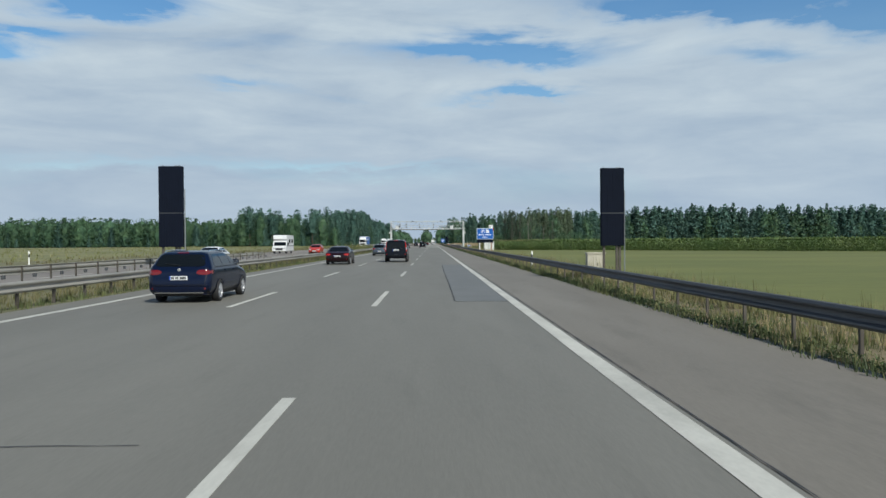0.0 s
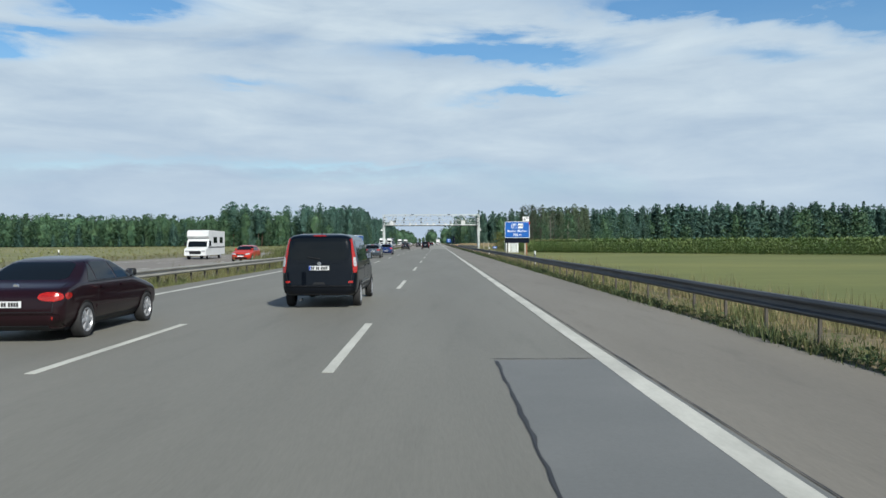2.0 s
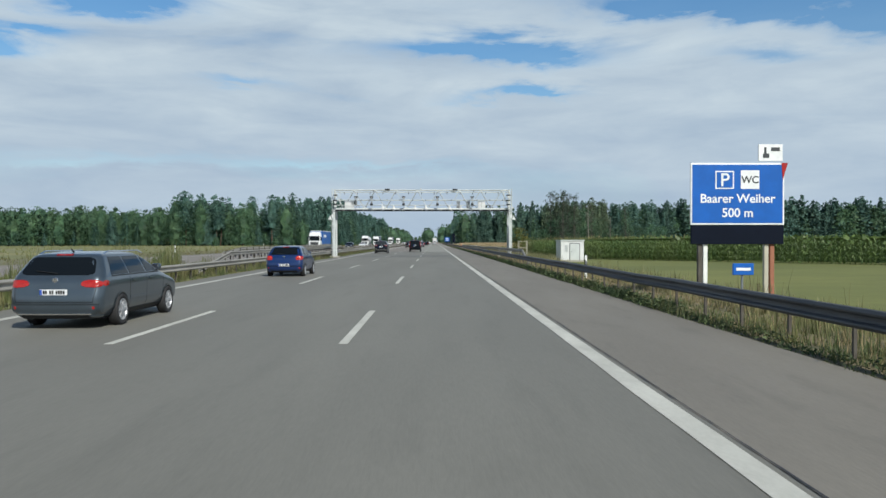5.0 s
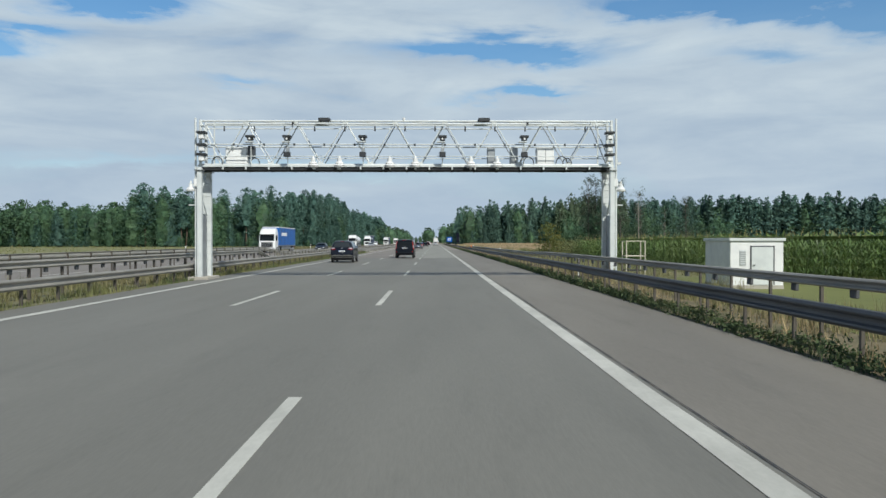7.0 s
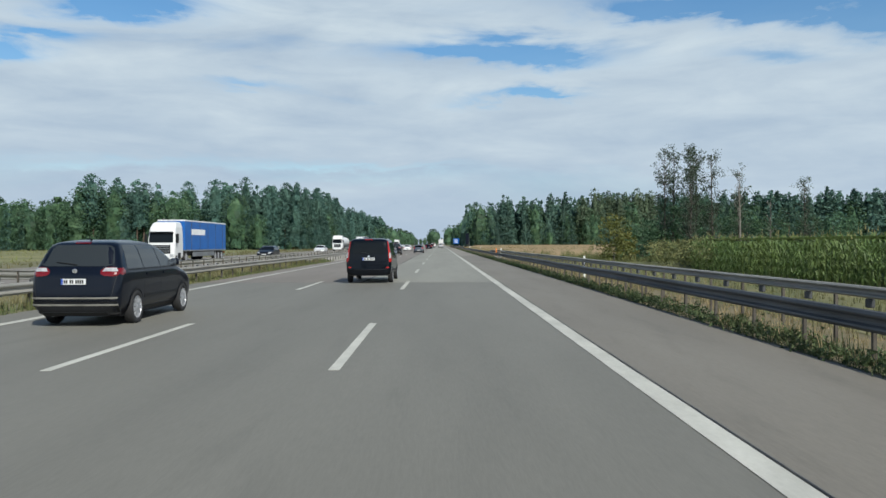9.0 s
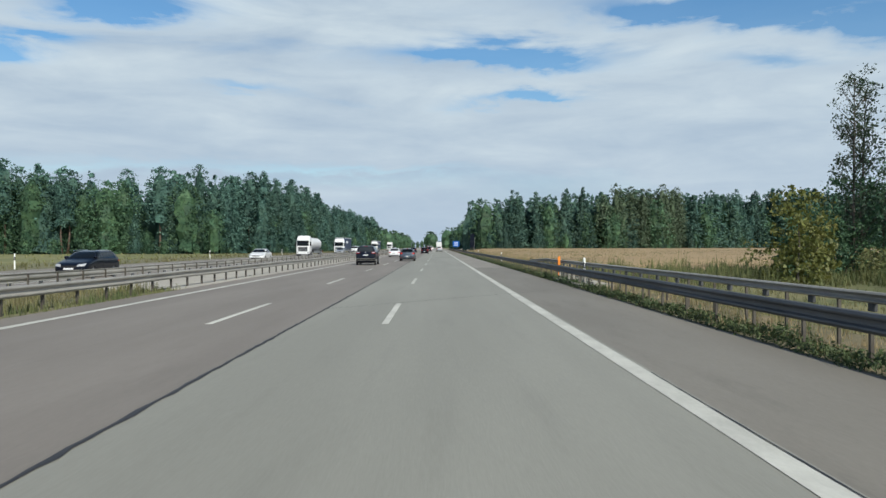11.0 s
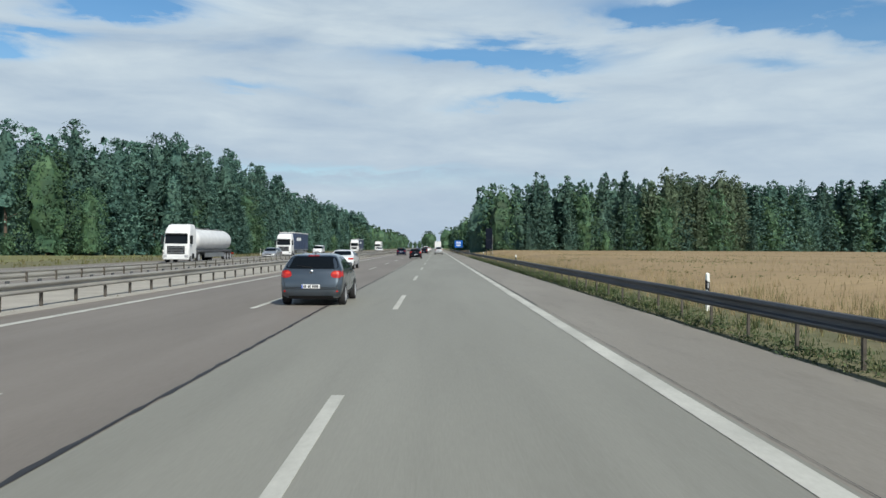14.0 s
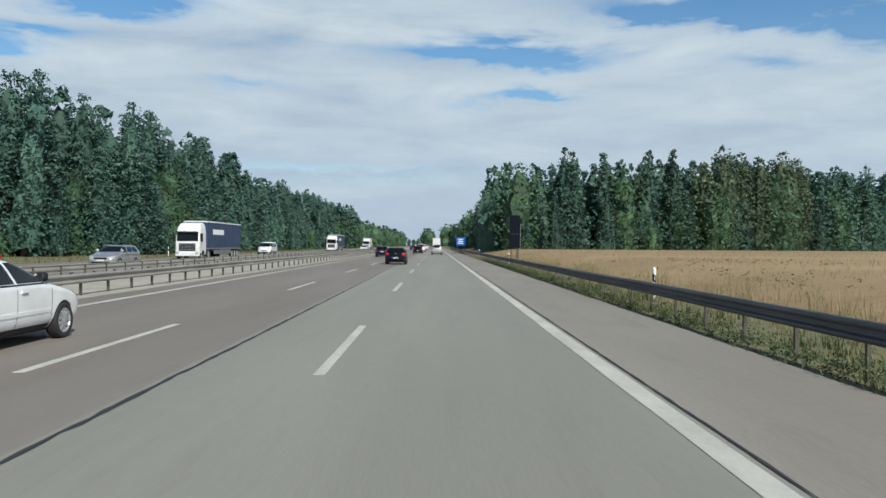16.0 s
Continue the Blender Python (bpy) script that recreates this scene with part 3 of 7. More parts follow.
# ---- toll gantry ----
def gantry(x0, x1, y, z0, z1):
    """Lattice bridge on two pairs of columns; z0: underside of the deck, z1: top chord."""
    ob = thing("toll_gantry", 0, y, 0, "pale grey steel lattice toll gantry with cameras spanning the carriageway", "gantry")
    d = 0.42            # half depth of the lattice
    zb = z0 + 0.24      # bottom chords lie on the deck
    for yy in (-d, d):
        part("top_chord", Shape().tube((x0, yy, z1), (x1, yy, z1), 0.05, n=8), GANTRY_PAINT, ob)
        part("bottom_chord", Shape().tube((x0, yy, zb), (x1, yy, zb), 0.06, n=8), GANTRY_PAINT, ob)
    for z, r in ((z0 + 0.63, 0.022), (z0 + 1.16, 0.034), (z1 - 0.21, 0.026)):
        for yy in (-d - 0.06, d + 0.06):
            part("hand_rail", Shape().tube((x0, yy, z), (x1, yy, z), r, n=6), GANTRY_PAINT, ob)
    part("walkway_deck", Shape().box(x0 - 0.1, -d - 0.08, z0 + 0.10, x1 + 0.1, d + 0.08, z0 + 0.14, 0.02), DECK, ob, "steel grating deck, its underside shade put into the colour")
    for yy in (-d - 0.04, -0.14, 0.16, d + 0.04):
        part("under_beam", Shape().box(x0 - 0.1, yy - 0.03, z0, x1 + 0.1, yy + 0.03, z0 + 0.098, 0.01), DECK, ob)
    part("conduit", Shape().tube((x0, d - 0.07, z0 + 0.03), (x1, d - 0.07, z0 + 0.03), 0.018, n=6), STEEL, ob)
    part("conduit", Shape().tube((x0, d - 0.16, z0 + 0.04), (x1, d - 0.16, z0 + 0.04), 0.012, n=6), STEEL_DARK, ob)
    for i in range(18):
        xa, xb = x0 + (x1 - x0) * i / 18, x0 + (x1 - x0) * (i + 1) / 18
        part("under_brace", Shape().tube((xa, -d if i % 2 else d, z0 + 0.05), (xb, d if i % 2 else -d, z0 + 0.05), 0.022, n=5), STEEL_DARK, ob)
        part("clamp", Shape().box(xa - 0.05, d - 0.2, z0 - 0.02, xa + 0.05, d - 0.02, z0 + 0.012), DECK, ob)
        part("bracket", Shape().box(xa - 0.035, -d - 0.19, z0 + 0.02, xa + 0.035, -d - 0.085, z0 + 0.17, 0.01), GANTRY_PAINT, ob)
    part("fascia", Shape().box(x0 - 0.1, -d - 0.14, z0 + 0.142, x1 + 0.1, -d - 0.10, z0 + 0.24, 0.01), GANTRY_PAINT, ob)
    step, first_top = 2.25, 1.96
    tops = [first_top + step * k for k in range(-4, 4)]
    for m in tops:
        a, b = max(m - step / 2, x0), min(m + step / 2, x1)
        for yy in (-d, d):
            part("diagonal", Shape().tube((a, yy, zb), (m, yy, z1), 0.026, n=6), STEEL if yy > 0 else GANTRY_PAINT, ob)
            part("diagonal", Shape().tube((m, yy, z1), (b, yy, zb), 0.026, n=6), STEEL if yy > 0 else GANTRY_PAINT, ob)
        part("cross_bar", Shape().tube((m, -d, z1), (m, d, z1), 0.03, n=6), GANTRY_PAINT, ob)
        part("brace", Shape().tube((m, -d, z1), (min(m + step, x1), d, z1), 0.02, n=6), GANTRY_PAINT, ob)
        part("joint_plate", Shape().box(m - 0.13, -d - 0.02, z1 - 0.14, m + 0.13, -d + 0.02, z1 - 0.03, 0.01), GANTRY_PAINT, ob)
        part("joint_plate", Shape().box(m + step / 2 - 0.13, -d - 0.02, zb + 0.03, m + step / 2 + 0.13, -d + 0.02, zb + 0.14, 0.01), GANTRY_PAINT, ob)
    for yy in (-d, d):
        part("diagonal", Shape().tube((x0, yy, z1), (tops[0] - step / 2, yy, zb), 0.026, n=6), GANTRY_PAINT, ob)
        part("diagonal", Shape().tube((tops[-1] + step / 2, yy, zb), (x1, yy, z1), 0.026, n=6), GANTRY_PAINT, ob)
    for x, side in ((x0, -1), (x1, 1)):
        part("column", Shape().box(x - 0.11, -0.68, 0.0, x + 0.11, -0.46, z0 + 0.12, 0.02), GANTRY_PAINT, ob)
        part("column", Shape().box(x - 0.19, 0.48, 0.0, x + 0.19, 0.74, z0 + 0.12, 0.02), GANTRY_PAINT, ob)
        part("column_panel", Shape().box(x - 0.02, -0.455, 0.1, x + 0.02, 0.475, 2.9, 0.01), STEEL, ob, "grey sheet between the columns")
        for k, (za, zb_) in enumerate(((2.95, 3.9), (3.9, 4.8))):
            ya, yb = (-0.46, 0.48) if k % 2 else (0.48, -0.46)
            part("column_brace", Shape().tube((x, ya, za), (x, yb, zb_), 0.028, n=6), GANTRY_PAINT, ob)
        for yy in (-d, d):
            part("end_post", Shape().box(x - 0.06, yy - 0.06, z0 + 0.13, x + 0.06, yy + 0.06, z1 + 0.06, 0.02), GANTRY_PAINT, ob)
        part("end_post", Shape().box(x - side * 0.62 - 0.03, -d - 0.03, zb, x - side * 0.62 + 0.03, -d + 0.03, z1, 0.01), GANTRY_PAINT, ob)
        part("mast", Shape().tube((x + side * 0.2, -0.5, 0.0), (x + side * 0.2, -0.5, z1 + 0.12), 0.05, n=10), GANTRY_PAINT, ob)
        part("footing", Shape().box(x - 0.45, -0.95, -0.5, x + 0.45, 1.0, 0.12, 0.05), MEDIAN_CONCRETE, ob)
        part("flange", Shape().box(x - 0.2, -0.76, z0 - 0.03, x + 0.2, -0.38, z0 - 0.002, 0.01), STEEL, ob)
        part("flange", Shape().box(x - 0.26, 0.40, z0 - 0.03, x + 0.26, 0.82, z0 - 0.002, 0.01), STEEL, ob)
        for zz in (z0 + 0.62, z0 + 1.05, z0 + 1.6):
            hood = part("camera_hood", Shape().box(x - side * 0.16 - 0.2, -1.0, zz, x - side * 0.16 + 0.2, -0.55, zz + 0.10, 0.03), DARK_BOX, ob, "dark camera hood")
            part("camera_body", Shape().box(x - side * 0.16 - 0.12, -0.92, zz - 0.24, x - side * 0.16 + 0.12, -0.6, zz - 0.004, 0.03), WHITE_BOX, hood)
        for k in range(14):
            part("rung", Shape().tube((x - 0.17, 0.47, 0.9 + k * 0.29), (x + 0.17, 0.47, 0.9 + k * 0.29), 0.014, n=4), GANTRY_PAINT, ob)
        for k, zz in enumerate((z0 - 0.95, z0 - 1.9)):
            arm = part("sensor_arm", Shape().box(min(x + side * 0.2, x + side * 0.5), -0.53, zz + 0.30, max(x + side * 0.2, x + side * 0.5), -0.47, zz + 0.35), GANTRY_PAINT, ob)
            if k == 0:
                dome = Shape()
                n_ = 14
                for zlo, zhi, ra, rb in ((0.0, 0.06, 0.20, 0.22), (0.07, 0.20, 0.20, 0.12), (0.21, 0.30, 0.09, 0.07), (0.30, 0.46, 0.04, 0.04)):
                    dome.tube((x + side * 0.42, -0.5, zz + zlo), (x + side * 0.42, -0.5, zz + zhi), ra, rb, n_)
                part("sensor_dome", dome, WHITE_BOX, arm)
        part("junction_box", Shape().box(x + side * 0.16 - 0.1, -0.66, z0 - 0.75, x + side * 0.16 + 0.1, -0.56, z0 - 0.4, 0.02), WHITE_BOX, ob)
    for x, low in ((-6.75, False), (-5.1, True), (-1.72, True), (1.85, True), (5.52, True)):
        hood = part("camera_hood", Shape().box(x - 0.19, -1.0, z1 - 0.80, x + 0.19, -0.6, z1 - 0.70, 0.03), DARK_BOX, ob, "dark camera hood")
        part("camera_body", Shape().box(x - 0.12, -0.95, z1 - 0.92, x + 0.12, -0.64, z1 - 0.805, 0.03), DARK_BOX, hood)
        part("lens_ring", Shape().tube((x, -0.97, z1 - 0.86), (x, -0.94, z1 - 0.86), 0.045, n=10), WHITE_BOX, hood)
        part("shield", Shape().box(x - 0.24, -0.9, z1 - 1.0, x + 0.12, -0.62, z1 - 0.96, 0.01), GANTRY_PAINT, hood)
        part("stand", Shape().tube((x, -0.66, z0 + 0.2), (x, -0.66, z1 - 0.92), 0.022, n=6), GANTRY_PAINT, hood)
        if low:
            box = part("sensor_box", Shape().box(x - 0.14, -0.98, z0 + 0.56, x + 0.14, -0.70, z0 + 0.78, 0.03), DARK_BOX, ob, "small dark sensor box")
            part("bracket", Shape().box(x - 0.08, -0.72, z0 + 0.78, x + 0.08, -0.66, z0 + 0.98), STEEL, box)
    for k in range(13):
        x = -8.0 + 1.36 * k
        part("hanging_spot", Shape().tube((x, -d - 0.05, z1 - 0.22), (x, -d - 0.05, z1 - 0.46), 0.025, 0.038), DARK_BOX, ob)
        part("rail_clip", Shape().box(x + 0.4, -d - 0.1, z0 + 1.1, x + 0.48, -d - 0.02, z0 + 1.2), DARK_BOX, ob)
    for x in (-3.93, -2.76, -0.51, 0.63, 3.12, 4.30):
        scan = Shape()
        for zlo, zhi, ra, rb in ((0.10, 0.16, 0.21, 0.24), (0.17, 0.25, 0.24, 0.17), (0.26, 0.34, 0.20, 0.15), (0.35, 0.50, 0.10, 0.11), (0.50, 0.58, 0.06, 0.05)):
            scan.tube((x, -0.86, z0 + zlo), (x, -0.86, z0 + zhi), ra, rb, 14)
        sc = part("laser_scanner", scan, WHITE_BOX, ob, "white scanner housing with stacked hoods")
        part("bracket", Shape().box(x - 0.04, -0.86, z0 + 0.02, x + 0.04, -d - 0.1, z0 + 0.09), GANTRY_PAINT, sc)
    for xa, xb, shut in ((-8.0, -7.0, True), (6.15, 6.95, False)):
        cab = part("control_cabinet", Shape().box(xa, -0.3, zb + 0.06, xb, 0.2, z0 + 1.05, 0.04), WHITE_BOX, ob, "white control cabinet")
        if shut:
            part("shutter", Shape().box(xb + 0.02, -0.36, z0 + 0.62, xb + 0.30, 0.1, z0 + 1.12, 0.06), SIGN_BACK, cab)
        else:
            part("door_gap", Shape().box((xa + xb) / 2 - 0.008, -0.306, zb + 0.1, (xa + xb) / 2 + 0.008, -0.298, z0 + 1.0), STEEL_DARK, cab)
    for xa in (3.9, 4.95):
        part("cable_box", Shape().box(xa, -0.25, zb + 0.06, xa + 0.35, 0.15, z0 + 1.05, 0.03), STEEL, ob)
    for xc, rad in ((5.75, 0.24), (7.25, 0.26), (7.5, 0.2), (-8.3, 0.24), (-6.6, 0.2)):
        loop = Shape()
        pts = [(xc + rad * math.cos(a), -d - 0.1, zb + 0.05 + 1.3 * rad * math.sin(a)) for a in np.linspace(0, math.pi, 9)]
        for p, q_ in zip(pts, pts[1:]):
            loop.tube(p, q_, 0.022, n=5)
        part("cable_loop", loop, DARK_BOX, ob)
    for x in (-3.45, 3.72):
        part("top_lamp", Shape().box(x - 0.26, -0.85, z1 - 0.06, x + 0.26, -0.48, z1 + 0.10, 0.04), DARK_BOX, ob, "dark flat lamp on the top chord")
        part("lamp_plate", Shape().box(x - 0.42, -0.8, z1 - 0.18, x + 0.1, -0.5, z1 - 0.14), GANTRY_PAINT, ob)
    part("antenna", Shape().tube((0.1, -d, z1), (0.1, -d, z1 + 0.16), 0.05, 0.08, 8), WHITE_BOX, ob)
    for x in (-4.9, 5.7):
        part("bell", Shape().tube((x, -d - 0.1, z1 - 0.16), (x, -d - 0.1, z1 - 0.06), 0.05, n=8), DARK_BOX, ob)
    return ob


gantry(-9.08, 9.53, 194.75, 4.93, 7.15)


# ---- signs and roadside things ----
def text_mesh(name, words, size, mat, parent, x, y, z, align="CENTER", label=""):
    cu = bpy.data.curves.new(name, "FONT")
    cu.body, cu.size, cu.align_x, cu.extrude, cu.offset = words, size, align, 0.003, 0.006
    tmp = new(name, cu)
    me = bpy.data.meshes.new_from_object(tmp.evaluated_get(bpy.context.evaluated_depsgraph_get()))
    bpy.data.objects.remove(tmp)
    me.materials.clear()
    me.materials.append(mat)
    ob = new(name, me)
    ob.parent = parent
    ob.matrix_basis = pose(x, y, z, 90, 0, 0)
    if label:
        ob["label"] = label
    return ob


def display_panel(x, y, w, z0, z1):
    ob = thing("display_sign", x, y, 0, "tall black switched-off variable message sign on two steel posts", "road sign", "black message signs")
    mid = z0 + (z1 - z0) * 0.42
    part("lower_panel", Shape().box(-w / 2, -0.12, z0, w / 2, 0.12, mid - 0.012, 0.02), BLACK_PANEL, ob)
    part("upper_panel", Shape().box(-w / 2, -0.12, mid + 0.012, w / 2, 0.12, z1, 0.02), BLACK_PANEL, ob)
    part("joint_strip", Shape().box(-w / 2 + 0.04, -0.115, mid - 0.03, w / 2 - 0.04, 0.1, mid + 0.03), SIGN_BACK, ob)
    for i in range(9):
        xx = -w / 2 + w * (i + 0.5) / 9
        part("louvre", Shape().box(xx - 0.006, -0.135, z0 + 0.04, xx + 0.006, -0.115, mid - 0.05), BLACK_PANEL, ob)
        part("louvre", Shape().box(xx - 0.006, -0.135, mid + 0.05, xx + 0.006, -0.115, z1 - 0.04), BLACK_PANEL, ob)
    for xx in (-w * 0.36, w * 0.2, w * 0.33):
        part("post", Shape().box(xx - 0.05, -0.03, -0.2, xx + 0.05, 0.07, z0 + 0.02, 0.01), POST_STEEL, ob)
        part("knob", Shape().box(xx - 0.02, -0.03, z1, xx + 0.02, 0.03, z1 + 0.05), STEEL, ob)
    part("cable_pipe", Shape().tube((w / 2 + 0.05, 0.06, 0.0), (w / 2 + 0.05, 0.06, z1 * 0.8), 0.025), STEEL, ob)
    part("footing", Shape().box(-w / 2, -0.2, -0.2, w / 2, 0.25, 0.12, 0.03), MEDIAN_CONCRETE, ob)
    return ob


display_panel(9.5, 31.2, 1.02, 1.5, 4.92)
display_panel(-10.25, 32.4, 1.08, 1.55, 5.2)
display_panel(10.1, 449, 1.1, 1.5, 5.0)


def cabinet(x, y):
    ob = thing("roadside_cabinet", x, y, 0, "beige roadside switch cabinet behind the guard rail", "cabinet")
    part("body", Shape().box(-0.42, -0.2, 0.08, 0.42, 0.25, 1.1, 0.015), CABINET, ob)
    part("roof", Shape().box(-0.46, -0.24, 1.1, 0.46, 0.29, 1.17, 0.02), CABINET, ob)
    part("plinth", Shape().box(-0.4, -0.18, -0.2, 0.4, 0.23, 0.08), MEDIAN_CONCRETE, ob)
    part("door_gap", Shape().box(-0.006, -0.203, 0.14, 0.006, -0.195, 1.04), DARK_BOX, ob)
    part("lock", Shape().box(0.05, -0.215, 0.55, 0.08, -0.195, 0.68, 0.005), DARK_BOX, ob)


cabinet(9.35, 34.0)


def blue_sign():
    x0, x1, z0, z1 = 9.75, 12.8, 2.22, 4.22
    cx = (x0 + x1) / 2
    ob = thing("rest_area_sign", cx, 137.9, 0, "blue rest area sign with white lettering on posts", "road sign")
    w = (x1 - x0) / 2
    part("border", Shape().box(-w, -0.03, z0, w, 0.03, z1, 0.03), SIGN_WHITE, ob)
    part("face", Shape().box(-w + 0.06, -0.036, z0 + 0.06, w - 0.06, -0.028, z1 - 0.06, 0.003), SIGN_BLUE, ob, "blue reflective face")
    part("lower_board", Shape().box(-w + 0.02, -0.03, z0 - 0.62, w - 0.02, 0.03, z0 - 0.01, 0.02), BLACK_PANEL, ob, "dark blank lower board")
    text_mesh("lettering", "Baarer Weiher", 0.40, SIGN_WHITE, ob, 0, -0.042, z0 + 0.72)
    text_mesh("lettering", "500 m", 0.40, SIGN_WHITE, ob, 0, -0.042, z0 + 0.26)
    pk = part("parking_symbol", Shape().box(-0.72, -0.045, z0 + 1.16, -0.12, -0.035, z0 + 1.74, 0.003), SIGN_WHITE, ob)
    part("symbol_field", Shape().box(-0.68, -0.05, z0 + 1.2, -0.16, -0.044, z0 + 1.7), SIGN_BLUE, pk)
    text_mesh("symbol", "P", 0.6, SIGN_WHITE, pk, -0.42, -0.056, z0 + 1.25)
    wc = part("toilet_symbol", Shape().box(0.1, -0.045, z0 + 1.16, 0.7, -0.035, z0 + 1.76, 0.003), SIGN_WHITE, ob)
    text_mesh("symbol", "WC", 0.32, SIGN_BACK, wc, 0.4, -0.05, z0 + 1.35)
    extra = part("access_board", Shape().box(0.68, -0.03, z1 + 0.06, 1.46, 0.03, z1 + 0.6, 0.01), SIGN_WHITE, ob, "small white board with a black symbol")
    part("bar", Shape().box(0.82, -0.04, z1 + 0.16, 1.02, -0.028, z1 + 0.3), SIGN_BACK, extra)
    part("bar", Shape().box(0.86, -0.04, z1 + 0.3, 0.93, -0.028, z1 + 0.5), SIGN_BACK, extra)
    part("bar", Shape().box(1.08, -0.04, z1 + 0.38, 1.36, -0.028, z1 + 0.5), SIGN_BACK, extra)
    part("red_triangle", Shape().add([(1.42, -0.05, z1), (1.62, -0.05, z1), (1.46, -0.05, z1 - 0.55), (1.42, -0.03, z1), (1.62, -0.03, z1), (1.46, -0.03, z1 - 0.55)],
                                     [(0, 2, 1), (3, 4, 5), (0, 1, 4, 3), (1, 2, 5, 4), (2, 0, 3, 5)]), RED_LAMP, ob)
    for x, m in ((-w + 0.35, POST_STEEL), (-w + 0.52, POST_WHITE), (w - 0.55, CABINET), (w - 0.36, RUST)):
        part("post", Shape().box(x - 0.07, 0.04, -0.6, x + 0.07, 0.18, z1 - 0.1 if m is POST_STEEL or m is RUST else z0 - 0.3, 0.01), m, ob)


blue_sign()


def far_blue_sign(x, y):
    ob = thing("direction_sign", x, y, 0, "distant blue direction sign beside the motorway", "road sign")
    part("face", Shape().box(-1.7, -0.04, 1.6, 1.7, 0.04, 4.6, 0.03), SIGN_BLUE, ob)
    for z in (3.7, 3.0, 2.3):
        part("bar", Shape().box(-1.1, -0.05, z, 0.9, -0.038, z + 0.28), SIGN_WHITE, ob)
    for xx in (-1.2, 1.2):
        part("post", Shape().box(xx - 0.07, 0.05, -0.2, xx + 0.07, 0.19, 4.4), POST_STEEL, ob)


far_blue_sign(10.6, 640)


def small_blue_sign(x, y):
    ob = thing("information_sign", x, y, 0, "small blue sign on a thin post", "road sign")
    part("face", Shape().box(-0.22, -0.02, 1.0, 0.22, 0.02, 1.24, 0.02), SIGN_BLUE, ob)
    part("bar", Shape().box(-0.15, -0.026, 1.09, 0.15, -0.018, 1.15), SIGN_WHITE, ob)
    part("post", Shape().tube((0, 0.05, -0.2), (0, 0.05, 1.24), 0.025), STEEL, ob)


small_blue_sign(7.85, 129)


def delineator():
    ob = thing("delineator_post", 8.6, 51.5, -0.18, "white plastic marker post with a slanted black band", "marker post", "marker posts")
    s = Shape()
    s.rings([[(-0.06, 0.0, z), (-0.03, -0.05, z), (0.03, -0.05, z), (0.06, 0.0, z), (0.03, 0.05, z), (-0.03, 0.05, z)] for z in (0, 1.12)] +
            [[(-0.05, 0.0, 1.20), (-0.025, -0.04, 1.18), (0.025, -0.04, 1.18), (0.05, 0.0, 1.20), (0.025, 0.04, 1.22), (-0.025, 0.04, 1.22)]])
    part("shaft", s, POST_WHITE, ob)
    b = Shape()
    b.rings([[(-0.064, 0.0, z + 0.03), (-0.032, -0.054, z), (0.032, -0.054, z - 0.05), (0.064, 0.0, z - 0.03), (0.032, 0.054, z), (-0.032, 0.054, z + 0.03)] for z in (0.75, 1.0)])
    band = part("black_band", b, POST_BLACK, ob)
    part("reflector", Shape().box(-0.02, -0.062, 0.80, 0.02, -0.05, 0.94, 0.003), CLEAR_LAMP, band)
    return ob


first = delineator()
for y in (100.0, 149.0, 198.0, 244.5, 340.5, 391.0, 440.0, 490.0):
    copy_thing(first, pose(8.6 if y < 160 or y > 310 else 8.75, y, -0.18))
copy_thing(first, pose(7.86, 286.3, -0.03))
for y in (60, 110, 160, 210, 260, 310, 360, 410, 460):
    copy_thing(first, pose(-31.2, y, -0.05))


def orange_post(x, y):
    ob = thing("orange_marker", x, y, 0, "orange plastic marker post behind the guard rail", "marker post")
    part("shaft", Shape().box(-0.07, -0.03, -0.1, 0.07, 0.03, 1.1, 0.02), ORANGE, ob)
    part("cap", Shape().box(-0.055, -0.025, 1.1, 0.055, 0.025, 1.16, 0.02), ORANGE, ob)


orange_post(7.9, 293.8)


def culvert_edge(x0, x1, y0, y1):
    """Concrete edge of a small road bridge with broad rail posts and two pipes."""
    ob = thing("culvert_edge", x0, y0, 0, "pale concrete bridge edge with steel pipes under the guard rail", "kerb")
    part("kerb", Shape().box(0, 0, -0.25, x1 - x0, y1 - y0, 0.10, 0.03), MEDIAN_CONCRETE, ob)
    for z in (0.17, 0.28):
        part("pipe", Shape().tube((0.62, 0.1, z), (0.62, y1 - y0 - 0.1, z), 0.035, n=8), STEEL_PALE, ob)
    for k in range(6):
        y = 0.7 + k * 1.33
        part("rail_post", Shape().box(0.36, y - 0.07, 0.10, 0.44, y + 0.07, 0.62, 0.01), STEEL_PALE, ob)
        part("foot_plate", Shape().box(0.30, y - 0.12, 0.10, 0.52, y + 0.12, 0.125, 0.005), STEEL, ob)


culvert_edge(7.08, 8.6, 283.5, 292.0)


